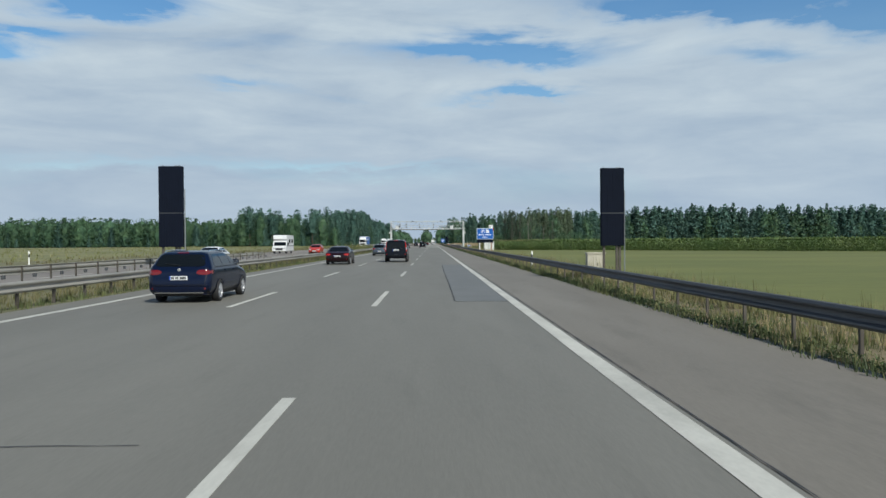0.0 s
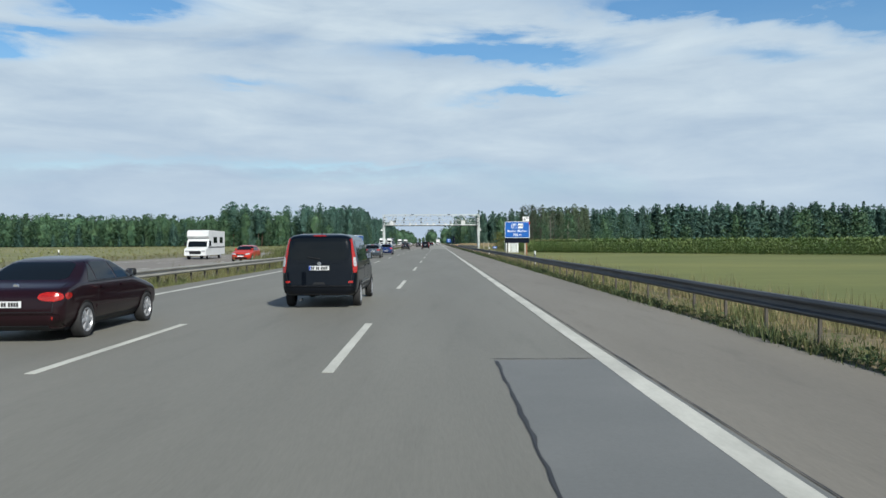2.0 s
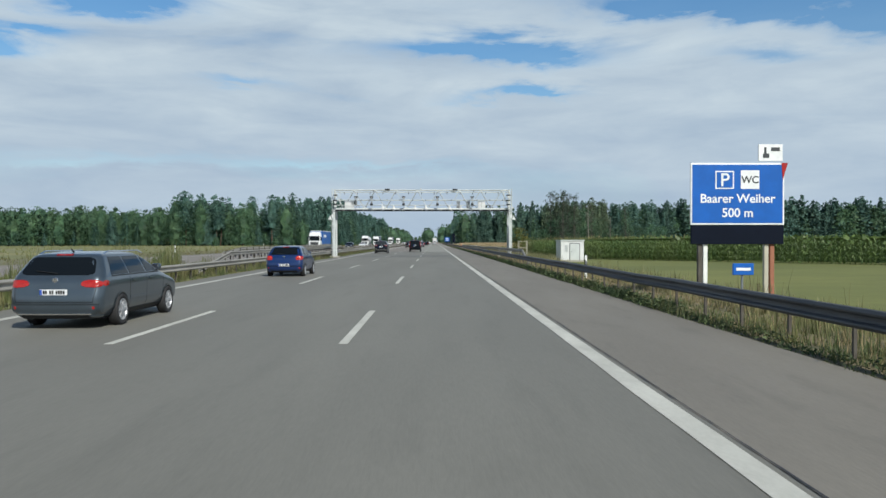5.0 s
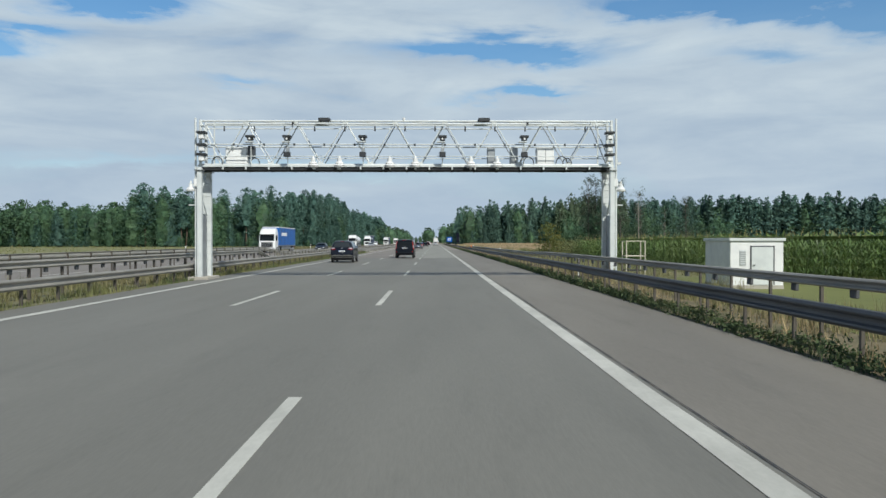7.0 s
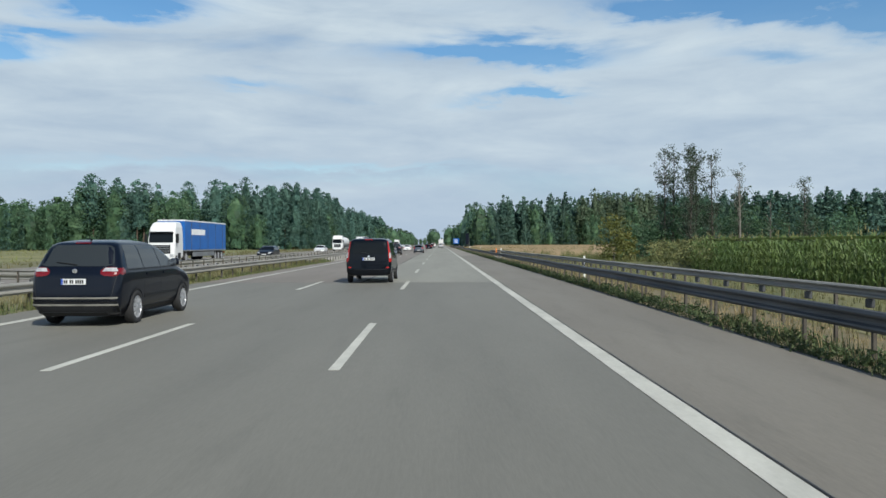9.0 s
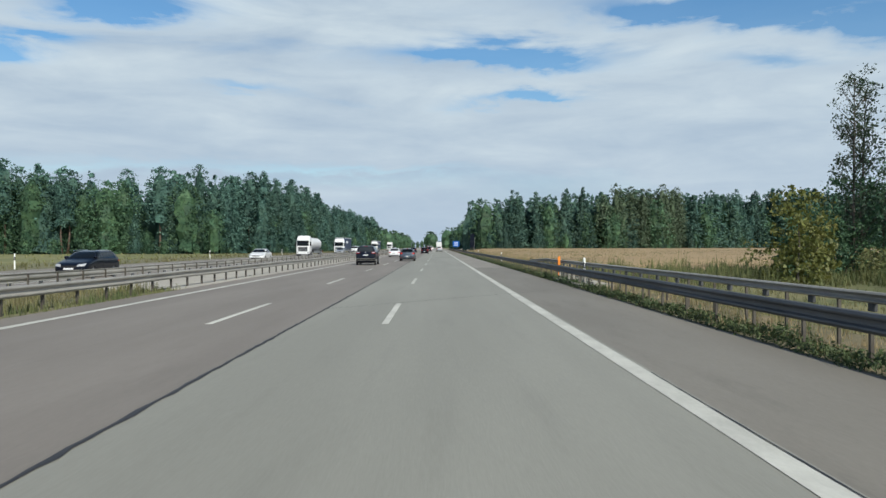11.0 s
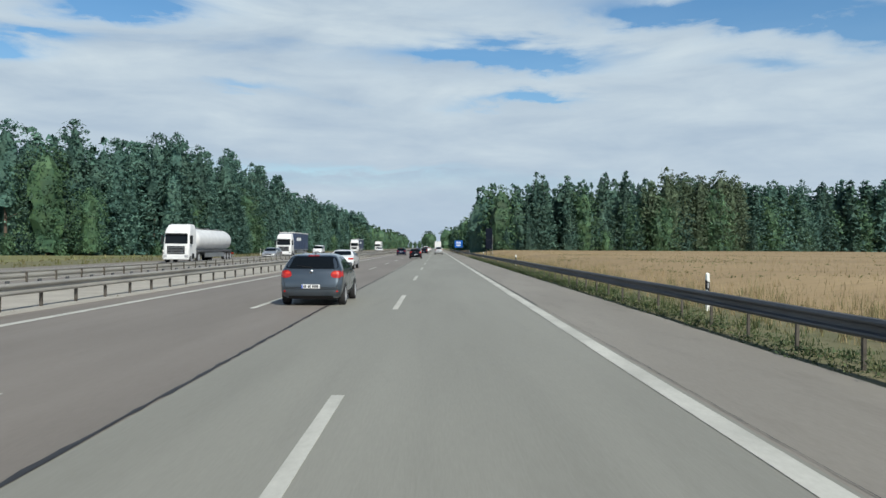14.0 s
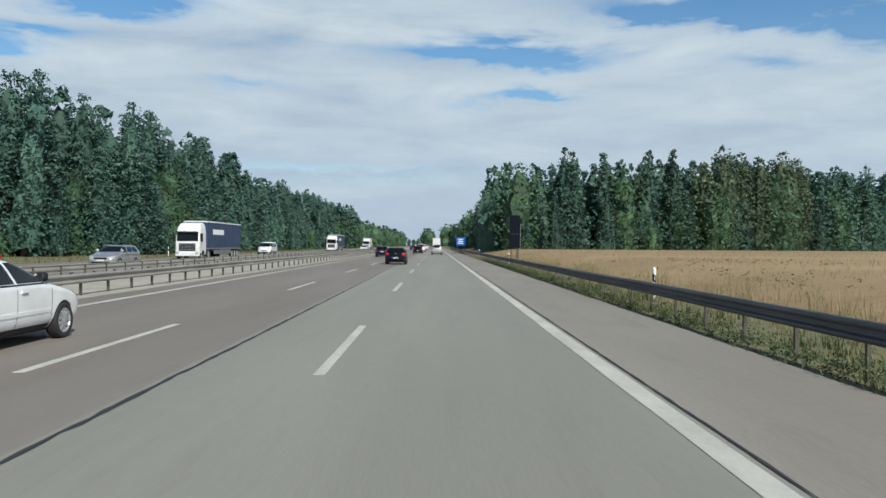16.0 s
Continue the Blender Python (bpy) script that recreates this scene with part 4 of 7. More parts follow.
def equipment_house(x0, x1, y0, y1):
    ob = thing("equipment_house", (x0 + x1) / 2, y0, 0, "small white concrete equipment hut with a flat roof and door", "hut")
    w, d = (x1 - x0) / 2, y1 - y0
    part("wall", Shape().box(-w, 0, -0.6, w, d, 1.72, 0.02), WHITE_BOX, ob)
    part("roof", Shape().box(-w - 0.08, -0.08, 1.72, w + 0.08, d + 0.08, 1.86, 0.03), GANTRY_PAINT, ob)
    part("plinth", Shape().box(-w - 0.02, -0.02, -0.62, w + 0.02, d + 0.02, -0.3, 0.01), MEDIAN_CONCRETE, ob)
    door = part("door", Shape().box(-0.25, -0.03, -0.28, 0.75, 0.0, 1.45, 0.01), GANTRY_PAINT, ob, "pale grey steel door")
    part("door_frame", Shape().box(-0.31, -0.02, -0.28, -0.25, 0.02, 1.51).box(0.75, -0.02, -0.28, 0.81, 0.02, 1.51).box(-0.25, -0.02, 1.45, 0.75, 0.02, 1.51), STEEL_DARK, door)
    part("handle", Shape().box(-0.18, -0.07, 0.6, -0.1, -0.03, 0.65), STEEL_DARK, door)
    part("vent", Shape().box(-0.8, -0.025, 0.6, -0.5, 0.0, 1.3, 0.01), GANTRY_PAINT, ob)
    for k in range(7):
        part("slat", Shape().box(-0.78, -0.045, 0.63 + k * 0.095, -0.52, -0.02, 0.66 + k * 0.095), STEEL, ob)


equipment_house(15.0, 17.45, 194.4, 197.6)


def access_frame(x, y):
    ob = thing("access_frame", x, y, 0, "small yellowish steel access frame with platform", "frame")
    for xx in (-0.45, 0.45):
        for yy in (0, 0.8):
            part("upright", Shape().tube((xx, yy, -0.55), (xx, yy, 1.75), 0.03, n=6), CABINET, ob)
    for z in (1.0, 1.72):
        for a, b in (((-0.45, 0), (0.45, 0)), ((-0.45, 0.8), (0.45, 0.8)), ((-0.45, 0), (-0.45, 0.8)), ((0.45, 0), (0.45, 0.8))):
            part("crossbar", Shape().tube((*a, z), (*b, z), 0.025, n=6), CABINET, ob)
    part("platform", Shape().box(-0.45, 0, 0.28, 0.45, 0.8, 0.33), DECK, ob)


access_frame(11.2, 196.4)


# ---- vehicles ----
def paint(name, color, metal=0.0, coat=0.55, spec=0.08):
    return material(name, color, 0.3, metal, vary=0.03, scale=1.5, fine_scale=15, coat=coat, spec=spec)


PAINTS = {
    "black": paint("black_car_paint", (0.002, 0.0034, 0.0065)),
    "navy": paint("navy_car_paint", (0.003, 0.007, 0.024)),
    "slate": paint("slate_grey_car_paint", (0.06, 0.08, 0.10), 0.5, 1.0, 0.4),
    "grey": paint("grey_metallic_car_paint", (0.070, 0.090, 0.112), 0.6, 1.0, 0.4),
    "anthracite": paint("anthracite_car_paint", (0.004, 0.006, 0.012)),
    "white": paint("white_car_paint", (0.72, 0.73, 0.74), 0.0, 0.9, 0.4),
    "silver": paint("silver_car_paint", (0.42, 0.43, 0.44), 0.6, 1.0, 0.4),
    "blue": paint("blue_car_paint", (0.006, 0.024, 0.10), 0.2, 0.9, 0.3),
    "maroon": paint("maroon_car_paint", (0.012, 0.004, 0.006)),
    "red": paint("red_car_paint", (0.45, 0.035, 0.02)),
}
TARP_BLUE = material("blue_truck_tarpaulin", (0.012, 0.12, 0.42), 0.5, vary=0.06, scale=0.8, fine_scale=8, bump=0.1, second=(0.010, 0.10, 0.36))
TARP_NAVY = material("dark_blue_truck_tarpaulin", (0.022, 0.045, 0.10), 0.5, vary=0.08, scale=0.8, fine_scale=8, bump=0.1, second=(0.03, 0.055, 0.12))
TRUCK_WHITE = material("white_truck_panel", (0.70, 0.71, 0.71), 0.4, vary=0.04, scale=1.2, fine_scale=12, second=(0.62, 0.63, 0.64))

# height: (rear inset, front inset, half width)
PROFILES = {
    "hatch": dict(L=4.22, H=1.48, knots=[(0.21, .16, .14, .74), (.28, .07, .05, .81), (.40, .01, .01, .865), (.58, 0, 0, .875), (.70, .03, .05, .88), (.80, .06, .22, .882),
                  (.90, .08, .62, .878), (.98, .11, 1.0, .868), (1.04, .15, 1.16, .845), (1.22, .30, 1.5, .76), (1.36, .44, 1.82, .69), (1.43, .56, 2.05, .63), (1.47, .78, 2.3, .55), (1.485, 1.2, 2.6, .36)],
                  axles=(.80, 3.40), belt=.98, rw=(.77, 1.05, .64, 1.40), lamps=(.54, .80, .79, 1.00)),
    "estate": dict(L=4.62, H=1.49, knots=[(0.21, .16, .14, .75), (.28, .07, .05, .82), (.40, .01, .01, .88), (.58, 0, 0, .89), (.70, .03, .05, .895), (.80, .06, .22, .897),
                   (.90, .08, .62, .892), (.98, .11, 1.0, .882), (1.04, .15, 1.16, .86), (1.22, .30, 1.5, .775), (1.36, .40, 1.82, .70), (1.43, .48, 2.05, .64), (1.47, .62, 2.3, .56), (1.49, 1.0, 2.6, .38)],
                   axles=(1.02, 3.68), belt=.98, rw=(.72, 1.04, .62, 1.38), lamps=(.48, .84, .80, .95)),
    "mpv": dict(L=4.80, H=1.69, knots=[(0.22, .14, .14, .78), (.30, .05, .05, .86), (.44, .01, .01, .925), (.62, 0, 0, .94), (.76, .02, .05, .945), (.90, .05, .25, .945),
                (1.0, .07, .60, .94), (1.08, .10, .92, .93), (1.14, .13, 1.05, .905), (1.36, .24, 1.45, .82), (1.54, .34, 1.85, .74), (1.62, .45, 2.15, .67), (1.67, .62, 2.5, .58), (1.69, 1.0, 2.9, .40)],
                axles=(.97, 3.88), belt=1.06, rw=(.80, 1.17, .68, 1.58), lamps=(.52, .88, .97, 1.15)),
    "van": dict(L=5.05, H=1.93, knots=[(0.33, .12, .14, .84), (.40, .03, .05, .92), (.52, 0, .0, .955), (.75, .02, .03, .965), (.95, .03, .16, .968), (1.05, .04, .42, .968),
                (1.13, .05, .72, .962), (1.20, .06, .86, .95), (1.50, .10, 1.22, .89), (1.74, .14, 1.52, .835), (1.84, .18, 1.72, .79), (1.90, .28, 2.0, .70), (1.93, .6, 2.4, .50)],
                axles=(1.0, 4.46), belt=1.14, rw=(.80, 1.24, .74, 1.80), lamps=(.80, .955, .92, 1.80)),
    "saloon": dict(L=4.70, H=1.45, knots=[(0.21, .16, .14, .76), (.28, .07, .05, .84), (.40, .01, .01, .90), (.58, 0, 0, .915), (.70, .02, .05, .918), (.80, .04, .24, .918),
                   (.90, .10, .66, .912), (.97, .42, 1.05, .90), (1.02, .62, 1.18, .87), (1.20, .98, 1.55, .78), (1.33, 1.25, 1.86, .70), (1.40, 1.5, 2.1, .63), (1.44, 1.8, 2.3, .54), (1.45, 2.1, 2.5, .36)],
                   axles=(.95, 3.80), belt=.96, rw=(.70, 1.04, .60, 1.34), lamps=(.50, .84, .70, .86)),
}


class CarBody:
    """The outer surface of a car: level sections with rounded corners, narrowing upwards."""

    def __init__(self, prof):
        self.L, k = prof["L"], np.array(prof["knots"])
        z = np.linspace(k[0, 0], k[-1, 0], 60)
        cols = []
        for c in (1, 2, 3):
            vals = np.interp(z, k[:, 0], k[:, c])
            smooth = vals.copy()
            for _ in range(2):
                smooth[1:-1] = (smooth[:-2] + 2 * smooth[1:-1] + smooth[2:]) / 4
            cols.append(smooth)
        self.z, self.r, self.f, self.w = z, *cols
        self.levels = sorted({*k[:, 0], *((k[1:, 0] + k[:-1, 0]) / 2)})

    def dims(self, z):
        r, f, w = (float(np.interp(z, self.z, a)) for a in (self.r, self.f, self.w))
        y1 = self.L - f
        return r, y1, w, min(0.20, w * 0.4), min(0.42, w * 0.55)

    def rear(self, x, z):
        r, y1, w, a, b = self.dims(z)
        s = abs(x)
        if s <= w - a:
            return Vector((x, r + 0.05 * (x / w) ** 2, z))
        c = r + 0.05 * ((w - a) / w) ** 2 + a
        return Vector((x, c - math.sqrt(max(a * a - (s - w + a) ** 2, 0)), z))

    def front(self, x, z):
        r, y1, w, a, b = self.dims(z)
        s = abs(x)
        if s <= w - b:
            return Vector((x, y1 - 0.10 * (x / w) ** 2, z))
        c = y1 - 0.10 * ((w - b) / w) ** 2 - b
        return Vector((x, c + math.sqrt(max(b * b - (s - w + b) ** 2, 0)), z))

    def side(self, y, z, sgn=1):
        r, y1, w, a, b = self.dims(z)
        c0, c1 = r + 0.05 * ((w - a) / w) ** 2 + a, y1 - 0.10 * ((w - b) / w) ** 2 - b
        if y < c0:
            x = w - a + math.sqrt(max(a * a - (c0 - y) ** 2, 0))
        elif y > c1:
            x = w - b + math.sqrt(max(b * b - (y - c1) ** 2, 0))
        else:
            x = w
        return Vector((sgn * x, y, z))

    def ring(self, z):
        r, y1, w, a, b = self.dims(z)
        half = [self.rear(w_, z) for w_ in np.linspace(0, w - a, 5)]
        c0, c1 = r + 0.05 * ((w - a) / w) ** 2 + a, y1 - 0.10 * ((w - b) / w) ** 2 - b
        half += [Vector((w - a + a * math.sin(t), c0 - a * math.cos(t), z)) for t in np.linspace(0, math.pi / 2, 6)[1:]]
        half += [Vector((w, y, z)) for y in np.linspace(c0, max(c1, c0 + 0.01), 10)[1:]]
        half += [Vector((w - b + b * math.cos(t), max(c1, c0 + 0.01) + b * math.sin(t), z)) for t in np.linspace(0, math.pi / 2, 7)[1:]]
        half += [self.front(w_, z) for w_ in np.linspace(w - b, 0, 5)[1:]]
        return half + [Vector((-p.x, p.y, p.z)) for p in half[-2:0:-1]]

    def shell(self):
        return Shape().rings([self.ring(z) for z in self.levels])

    def patch(self, where, corners, off=0.006, nu=6, nv=4, sgn=1, depth=0.02, curve=0):
        """A pane or panel laid on the surface between four corners: (x, z) on the rear and front, (y, z) on a side."""
        at = {"rear": lambda u, z: self.rear(u, z), "front": lambda u, z: self.front(u, z), "side": lambda u, z: self.side(u, z, sgn)}[where]
        c = [Vector(p) for p in corners]
        lo, hi = min(p.y for p in c), max(p.y for p in c)
        grid, back = [], []
        for j in range(nv + 1):
            for i in range(nu + 1):
                s, t = i / nu, j / nv
                if curve:           # rounds the outline
                    t = 0.5 - 0.5 * math.cos(math.pi * t)
                    s = 0.5 + (s - 0.5) * max(1 - abs(2 * t - 1) ** curve, 0.0) ** (1 / curve) if 0 < j < nv else 0.5 + (s - 0.5) * (0.45 if curve < 4 else 0.86)
                uv = (c[0] * (1 - s) + c[1] * s) * (1 - t) + (c[3] * (1 - s) + c[2] * s) * t
                p = at(uv.x, uv.y)
                du, dv = at(uv.x + 0.01, uv.y) - at(uv.x - 0.01, uv.y), at(uv.x, uv.y + 0.01) - at(uv.x, uv.y - 0.01)
                n = du.cross(dv)
                n = n.normalized() if n.length > 1e-9 else Vector((0, 0, 1))
                out_dir = {"rear": Vector((0.2 * uv.x, -1, 0.2)), "front": Vector((0.2 * uv.x, 1, 0.3)), "side": Vector((sgn, 0, 0.1))}[where]
                if n.dot(out_dir) < 0:
                    n.negate()
                grid.append(p + n * off)
                back.append(p - n * depth)
        m = nu + 1
        f = [(j * m + i, j * m + i + 1, (j + 1) * m + i + 1, (j + 1) * m + i) for j in range(nv) for i in range(nu)]
        k = len(grid)
        rim = [i for i in range(m)] + [j * m + nu for j in range(1, nv + 1)] + [nv * m + i for i in range(nu - 1, -1, -1)] + [j * m for j in range(nv - 1, 0, -1)]
        f += [(rim[i], rim[(i + 1) % len(rim)], k + rim[(i + 1) % len(rim)], k + rim[i]) for i in range(len(rim))]
        sh = Shape().add(grid + back, f)
        return sh


def wheel_meshes(r, width, spokes):
    t = Shape().lathe_x([(-width, r * 0.72), (-width * 0.96, r * 0.95), (-width * 0.8, r), (-0.03, r), (-0.004, r * 0.95), (0.0, r * 0.86), (-0.006, r * 0.69), (-0.05, r * 0.68)], 0, 0, 0, 22, cap=False)
    rim = Shape().lathe_x([(-0.09, r * 0.70), (-0.008, r * 0.70), (-0.004, r * 0.66), (-0.03, r * 0.62), (-0.05, r * 0.60)], 0, 0, 0, 22)
    rim.lathe_x([(-0.05, r * 0.17), (0.0, r * 0.15), (0.004, r * 0.08)], 0, 0, 0, 14)
    for i in range(spokes):
        a = 2 * math.pi * i / spokes
        ca, sa = math.cos(a), math.sin(a)
        w0, w1 = r * 0.10, r * 0.075
        v = []
        for rad, hw, xo in ((r * 0.12, w0, -0.006), (r * 0.64, w1, -0.014)):
            for sx_, xx in ((1, xo), (-1, xo), (-1, xo - 0.03), (1, xo - 0.03)):
                v.append((xx, rad * ca - sx_ * hw * sa, rad * sa + sx_ * hw * ca))
        rim.add(v, [(0, 1, 5, 4), (1, 2, 6, 5), (2, 3, 7, 6), (3, 0, 4, 7)])
    disc = Shape().lathe_x([(-0.10, r * 0.62), (-0.062, r * 0.6), (-0.06, 0.01)], 0, 0, 0, 20)
    return t.mesh("tyre", TYRE, True), rim.mesh("rim", RIM), disc.mesh("brake_disc", STEEL_DARK)


WHEELS = {}


def add_wheel(parent, x, y, r, sgn, spokes=7, width=0.21):
    key = (round(r, 3), spokes, width)
    if key not in WHEELS:
        WHEELS[key] = wheel_meshes(r, width, spokes)
    hub = new("wheel", WHEELS[key][0])
    hub.parent = parent
    hub.matrix_basis = pose(x, y, r, 0, 0, 0 if sgn > 0 else 180)
    for nm, me in (("rim", WHEELS[key][1]), ("brake_disc", WHEELS[key][2])):
        o = new(nm, me)
        o.parent = hub
    return hub


def number_plate(parent, x, y, z, w=0.52, tilt=0.0):
    p = part("number_plate", Shape().box(x - w / 2, y - 0.012, z - 0.055, x + w / 2, y, z + 0.055, 0.004), PLATE_WHITE, parent)
    part("blue_strip", Shape().box(x - w / 2 + 0.004, y - 0.016, z - 0.05, x - w / 2 + 0.045, y - 0.011, z + 0.05), PLATE_BLUE, p)
    for a, b in ((0.06, 0.095), (0.105, 0.14), (0.185, 0.22), (0.23, 0.265), (0.305, 0.34), (0.35, 0.385), (0.395, 0.43), (0.44, 0.475)):
        part("bar", Shape().box(x - w / 2 + a, y - 0.016, z - 0.036, x - w / 2 + b, y - 0.011, z + 0.036), PLATE_INK, p)


def car(kind, color, x, y, label, rz=0, name="car", spokes=7, light=None, glass=None, rear_glass=None, plastic_bumper=False, category="car", extra=()):
    prof = PROFILES[kind]
    body, mat = CarBody(prof), PAINTS[color]
    L, H, belt = prof["L"], prof["H"], prof["belt"]
    glass, rear_glass, light = glass or GLASS, rear_glass or GLASS, light or RED_LAMP
    ob = thing(name, x, y, 0, label, category, "vehicles on the motorway", rz=rz)
    shell = part("body", body.shell(), mat, ob, smooth=True)
    a0, a1 = prof["axles"]
    r = 0.33 if kind in ("van", "mpv") else 0.315
    w_mid = body.dims(0.55)[2]
    for ya in (a0, a1):
        for sgn in (1, -1):
            arch, n = Shape(), 20
            pts = []
            for rr, off in ((r + 0.055, 0.012), (r + 0.035, 0.016), (r + 0.03, 0.003), (0.05, 0.003)):
                for i in range(n + 1):
                    t = math.pi * (-0.12 + 1.24 * i / n)
                    zz = max(r + rr * math.sin(t), body.levels[0] + 0.01)
                    p = body.side(ya + rr * math.cos(t), zz, sgn)
                    pts.append((p.x + sgn * off, p.y, p.z))
            m = n + 1
            rimfaces = [(j * m + i, j * m + i + 1, (j + 1) * m + i + 1, (j + 1) * m + i) for j in (0, 1) for i in range(n)]
            part("wheel_arch", Shape().add(pts, rimfaces), mat, ob, smooth=True)
            part("arch_liner", Shape().add(pts[2 * m:], [(i, i + 1, m + i + 1, m + i) for i in range(n)] + [tuple(range(m, 2 * m))]), PLASTIC, ob)
            wx = body.side(ya, 0.5, sgn).x
            add_wheel(ob, wx + sgn * 0.035, ya, r, sgn, spokes)
    # glass
    xw0, zw0, xw1, zw1 = prof["rw"]
    part("rear_window", body.patch("rear", [(-xw0, zw0), (xw0, zw0), (xw1, zw1), (-xw1, zw1)], 0.006, 10, 12, curve=7), rear_glass, ob, smooth=False)
    zt = H - (0.085 if kind != "van" else 0.17)
    zf0 = belt + 0.07
    wf0, wf1 = body.dims(zf0)[2] - 0.10, body.dims(zt)[2] - 0.10
    part("windscreen", body.patch("front", [(-wf0, zf0), (wf0, zf0), (wf1, zt), (-wf1, zt)], 0.006, 10, 6), glass, ob)
    y0r, y0f = body.dims(belt + 0.08)[0], body.dims(belt + 0.08)[1]
    y1r, y1f = body.dims(zt - 0.02)[0], body.dims(zt - 0.02)[1]
    if kind == "van":
        spans = [(0.62, 2.05), (2.12, 3.10), (3.20, 4.02)]
        tops = [(0.66, 2.05), (2.12, 3.06), (3.16, 3.40)]
    elif kind == "hatch":
        spans, tops = [(0.72, 1.20), (1.26, 2.05), (2.12, 2.92)], [(0.98, 1.20), (1.26, 2.00), (2.06, 2.26)]
    elif kind == "estate":
        spans, tops = [(0.58, 1.42), (1.48, 2.34), (2.42, 3.26)], [(0.80, 1.40), (1.46, 2.28), (2.36, 2.60)]
    elif kind == "mpv":
        spans, tops = [(0.55, 1.38), (1.45, 2.38), (2.46, 3.45)], [(0.72, 1.38), (1.45, 2.32), (2.40, 2.72)]
    else:
        spans, tops = [(1.12, 1.42), (1.48, 2.30), (2.38, 3.28)], [(1.42, 1.44), (1.50, 2.22), (2.30, 2.52)]
    zb, sill0 = belt + 0.055, body.levels[0] + 0.015
    for sgn in (1, -1):
        for (b0, b1), (t0, t1) in zip(spans, tops):
            part("side_window", body.patch("side", [(b0, zb), (b1, zb), (t1, zt - 0.02), (t0, zt - 0.02)], 0.005, 6, 5, sgn), glass, ob)
        lo_, hi_ = spans[0][0], spans[-1][1]
        part("belt_strip", body.patch("side", [(lo_, zb - 0.035), (hi_ + 0.1, zb - 0.035), (hi_ + 0.05, zb - 0.012), (lo_, zb - 0.012)], 0.006, 12, 1, sgn, 0.005), PLASTIC, ob)
        part("side_moulding", body.patch("side", [(a0 + r + 0.12, 0.50), (a1 - r - 0.12, 0.50), (a1 - r - 0.12, 0.56), (a0 + r + 0.12, 0.56)], 0.012, 10, 2, sgn, 0.005), PLASTIC if kind in ("van", "mpv") else mat, ob)
        part("sill", body.patch("side", [(a0 + r + 0.08, sill0), (a1 - r - 0.08, sill0), (a1 - r - 0.08, sill0 + 0.08), (a0 + r + 0.08, sill0 + 0.08)], 0.01, 8, 2, sgn, 0.005), PLASTIC, ob)
        for gap in [s[1] + 0.03 for s in spans[:-1]] + [spans[-1][1] + 0.12]:
            part("door_gap", body.patch("side", [(gap - 0.006, 0.3), (gap + 0.006, 0.3), (gap + 0.006, zb - 0.04), (gap - 0.006, zb - 0.04)], 0.002, 1, 8, sgn, 0.004), PLASTIC, ob)
        for (b0, b1) in spans[1:]:
            part("door_handle", body.patch("side", [(b0 + 0.05, belt - 0.10), (b0 + 0.23, belt - 0.10), (b0 + 0.23, belt - 0.065), (b0 + 0.05, belt - 0.065)], 0.03, 3, 1, sgn, 0.01), mat, ob)
        mir = body.side(spans[-1][1] - 0.12, belt + 0.12, sgn)
        mh = part("mirror", Shape().box(mir.x + sgn * 0.05 - 0.09, mir.y - 0.07, mir.z - 0.06, mir.x + sgn * 0.05 + 0.09 + 0.02, mir.y + 0.09, mir.z + (0.16 if kind == "van" else 0.09), 0.05),
                  PLASTIC if kind in ("van", "saloon") else mat, ob, smooth=True)
        part("mirror_glass", Shape().box(mir.x + sgn * 0.06 - 0.07, mir.y - 0.078, mir.z - 0.04, mir.x + sgn * 0.06 + 0.07, mir.y - 0.068, mir.z + (0.13 if kind == "van" else 0.07), 0.01), CHROME, mh)
        # lamps
        lx0, lx1, lz0, lz1 = prof["lamps"]
        w_l = body.dims((lz0 + lz1) / 2)[2]
        if kind == "van":
            lamp = part("tail_light", body.patch("rear", [(sgn * 0.862, .92), (sgn * 0.955, .92), (sgn * 0.815, 1.80), (sgn * 0.785, 1.80)], 0.012, 5, 14, curve=6), light, ob, "tall red tail light")
            part("clear_lens", body.patch("rear", [(sgn * 0.872, 1.08), (sgn * 0.942, 1.08), (sgn * 0.91, 1.31), (sgn * 0.856, 1.31)], 0.018, 4, 8, curve=4), CLEAR_LAMP, lamp)
            part("tail_light_side", body.patch("side", [(0.14, .93), (0.20, .96), (0.26, 1.74), (0.24, 1.78)], 0.010, 4, 10, sgn), light, lamp)
            part("clear_lens_side", body.patch("side", [(0.15, 1.08), (0.18, 1.08), (0.20, 1.31), (0.17, 1.31)], 0.014, 3, 4, sgn), CLEAR_LAMP, lamp)
            part("bumper_reflector", body.patch("rear", [(sgn * 0.74, .66), (sgn * 0.86, .66), (sgn * 0.86, .71), (sgn * 0.76, .71)], 0.012, 4, 2), light, ob)
        else:
            lamp = part("tail_light", body.patch("rear", [(sgn * lx0, lz0 + 0.02), (sgn * (w_l - 0.02), lz0), (sgn * (w_l - 0.03), lz1), (sgn * (lx0 + 0.03), lz1)], 0.010, 7, 10, curve=2.6), light, ob)
            part("tail_light_side", body.patch("side", [(0.20, lz0 + 0.02), (0.40, lz0 + 0.05), (0.42, lz1 - 0.02), (0.20, lz1 - 0.01)], 0.008, 5, 8, sgn, curve=2.6), light, lamp)
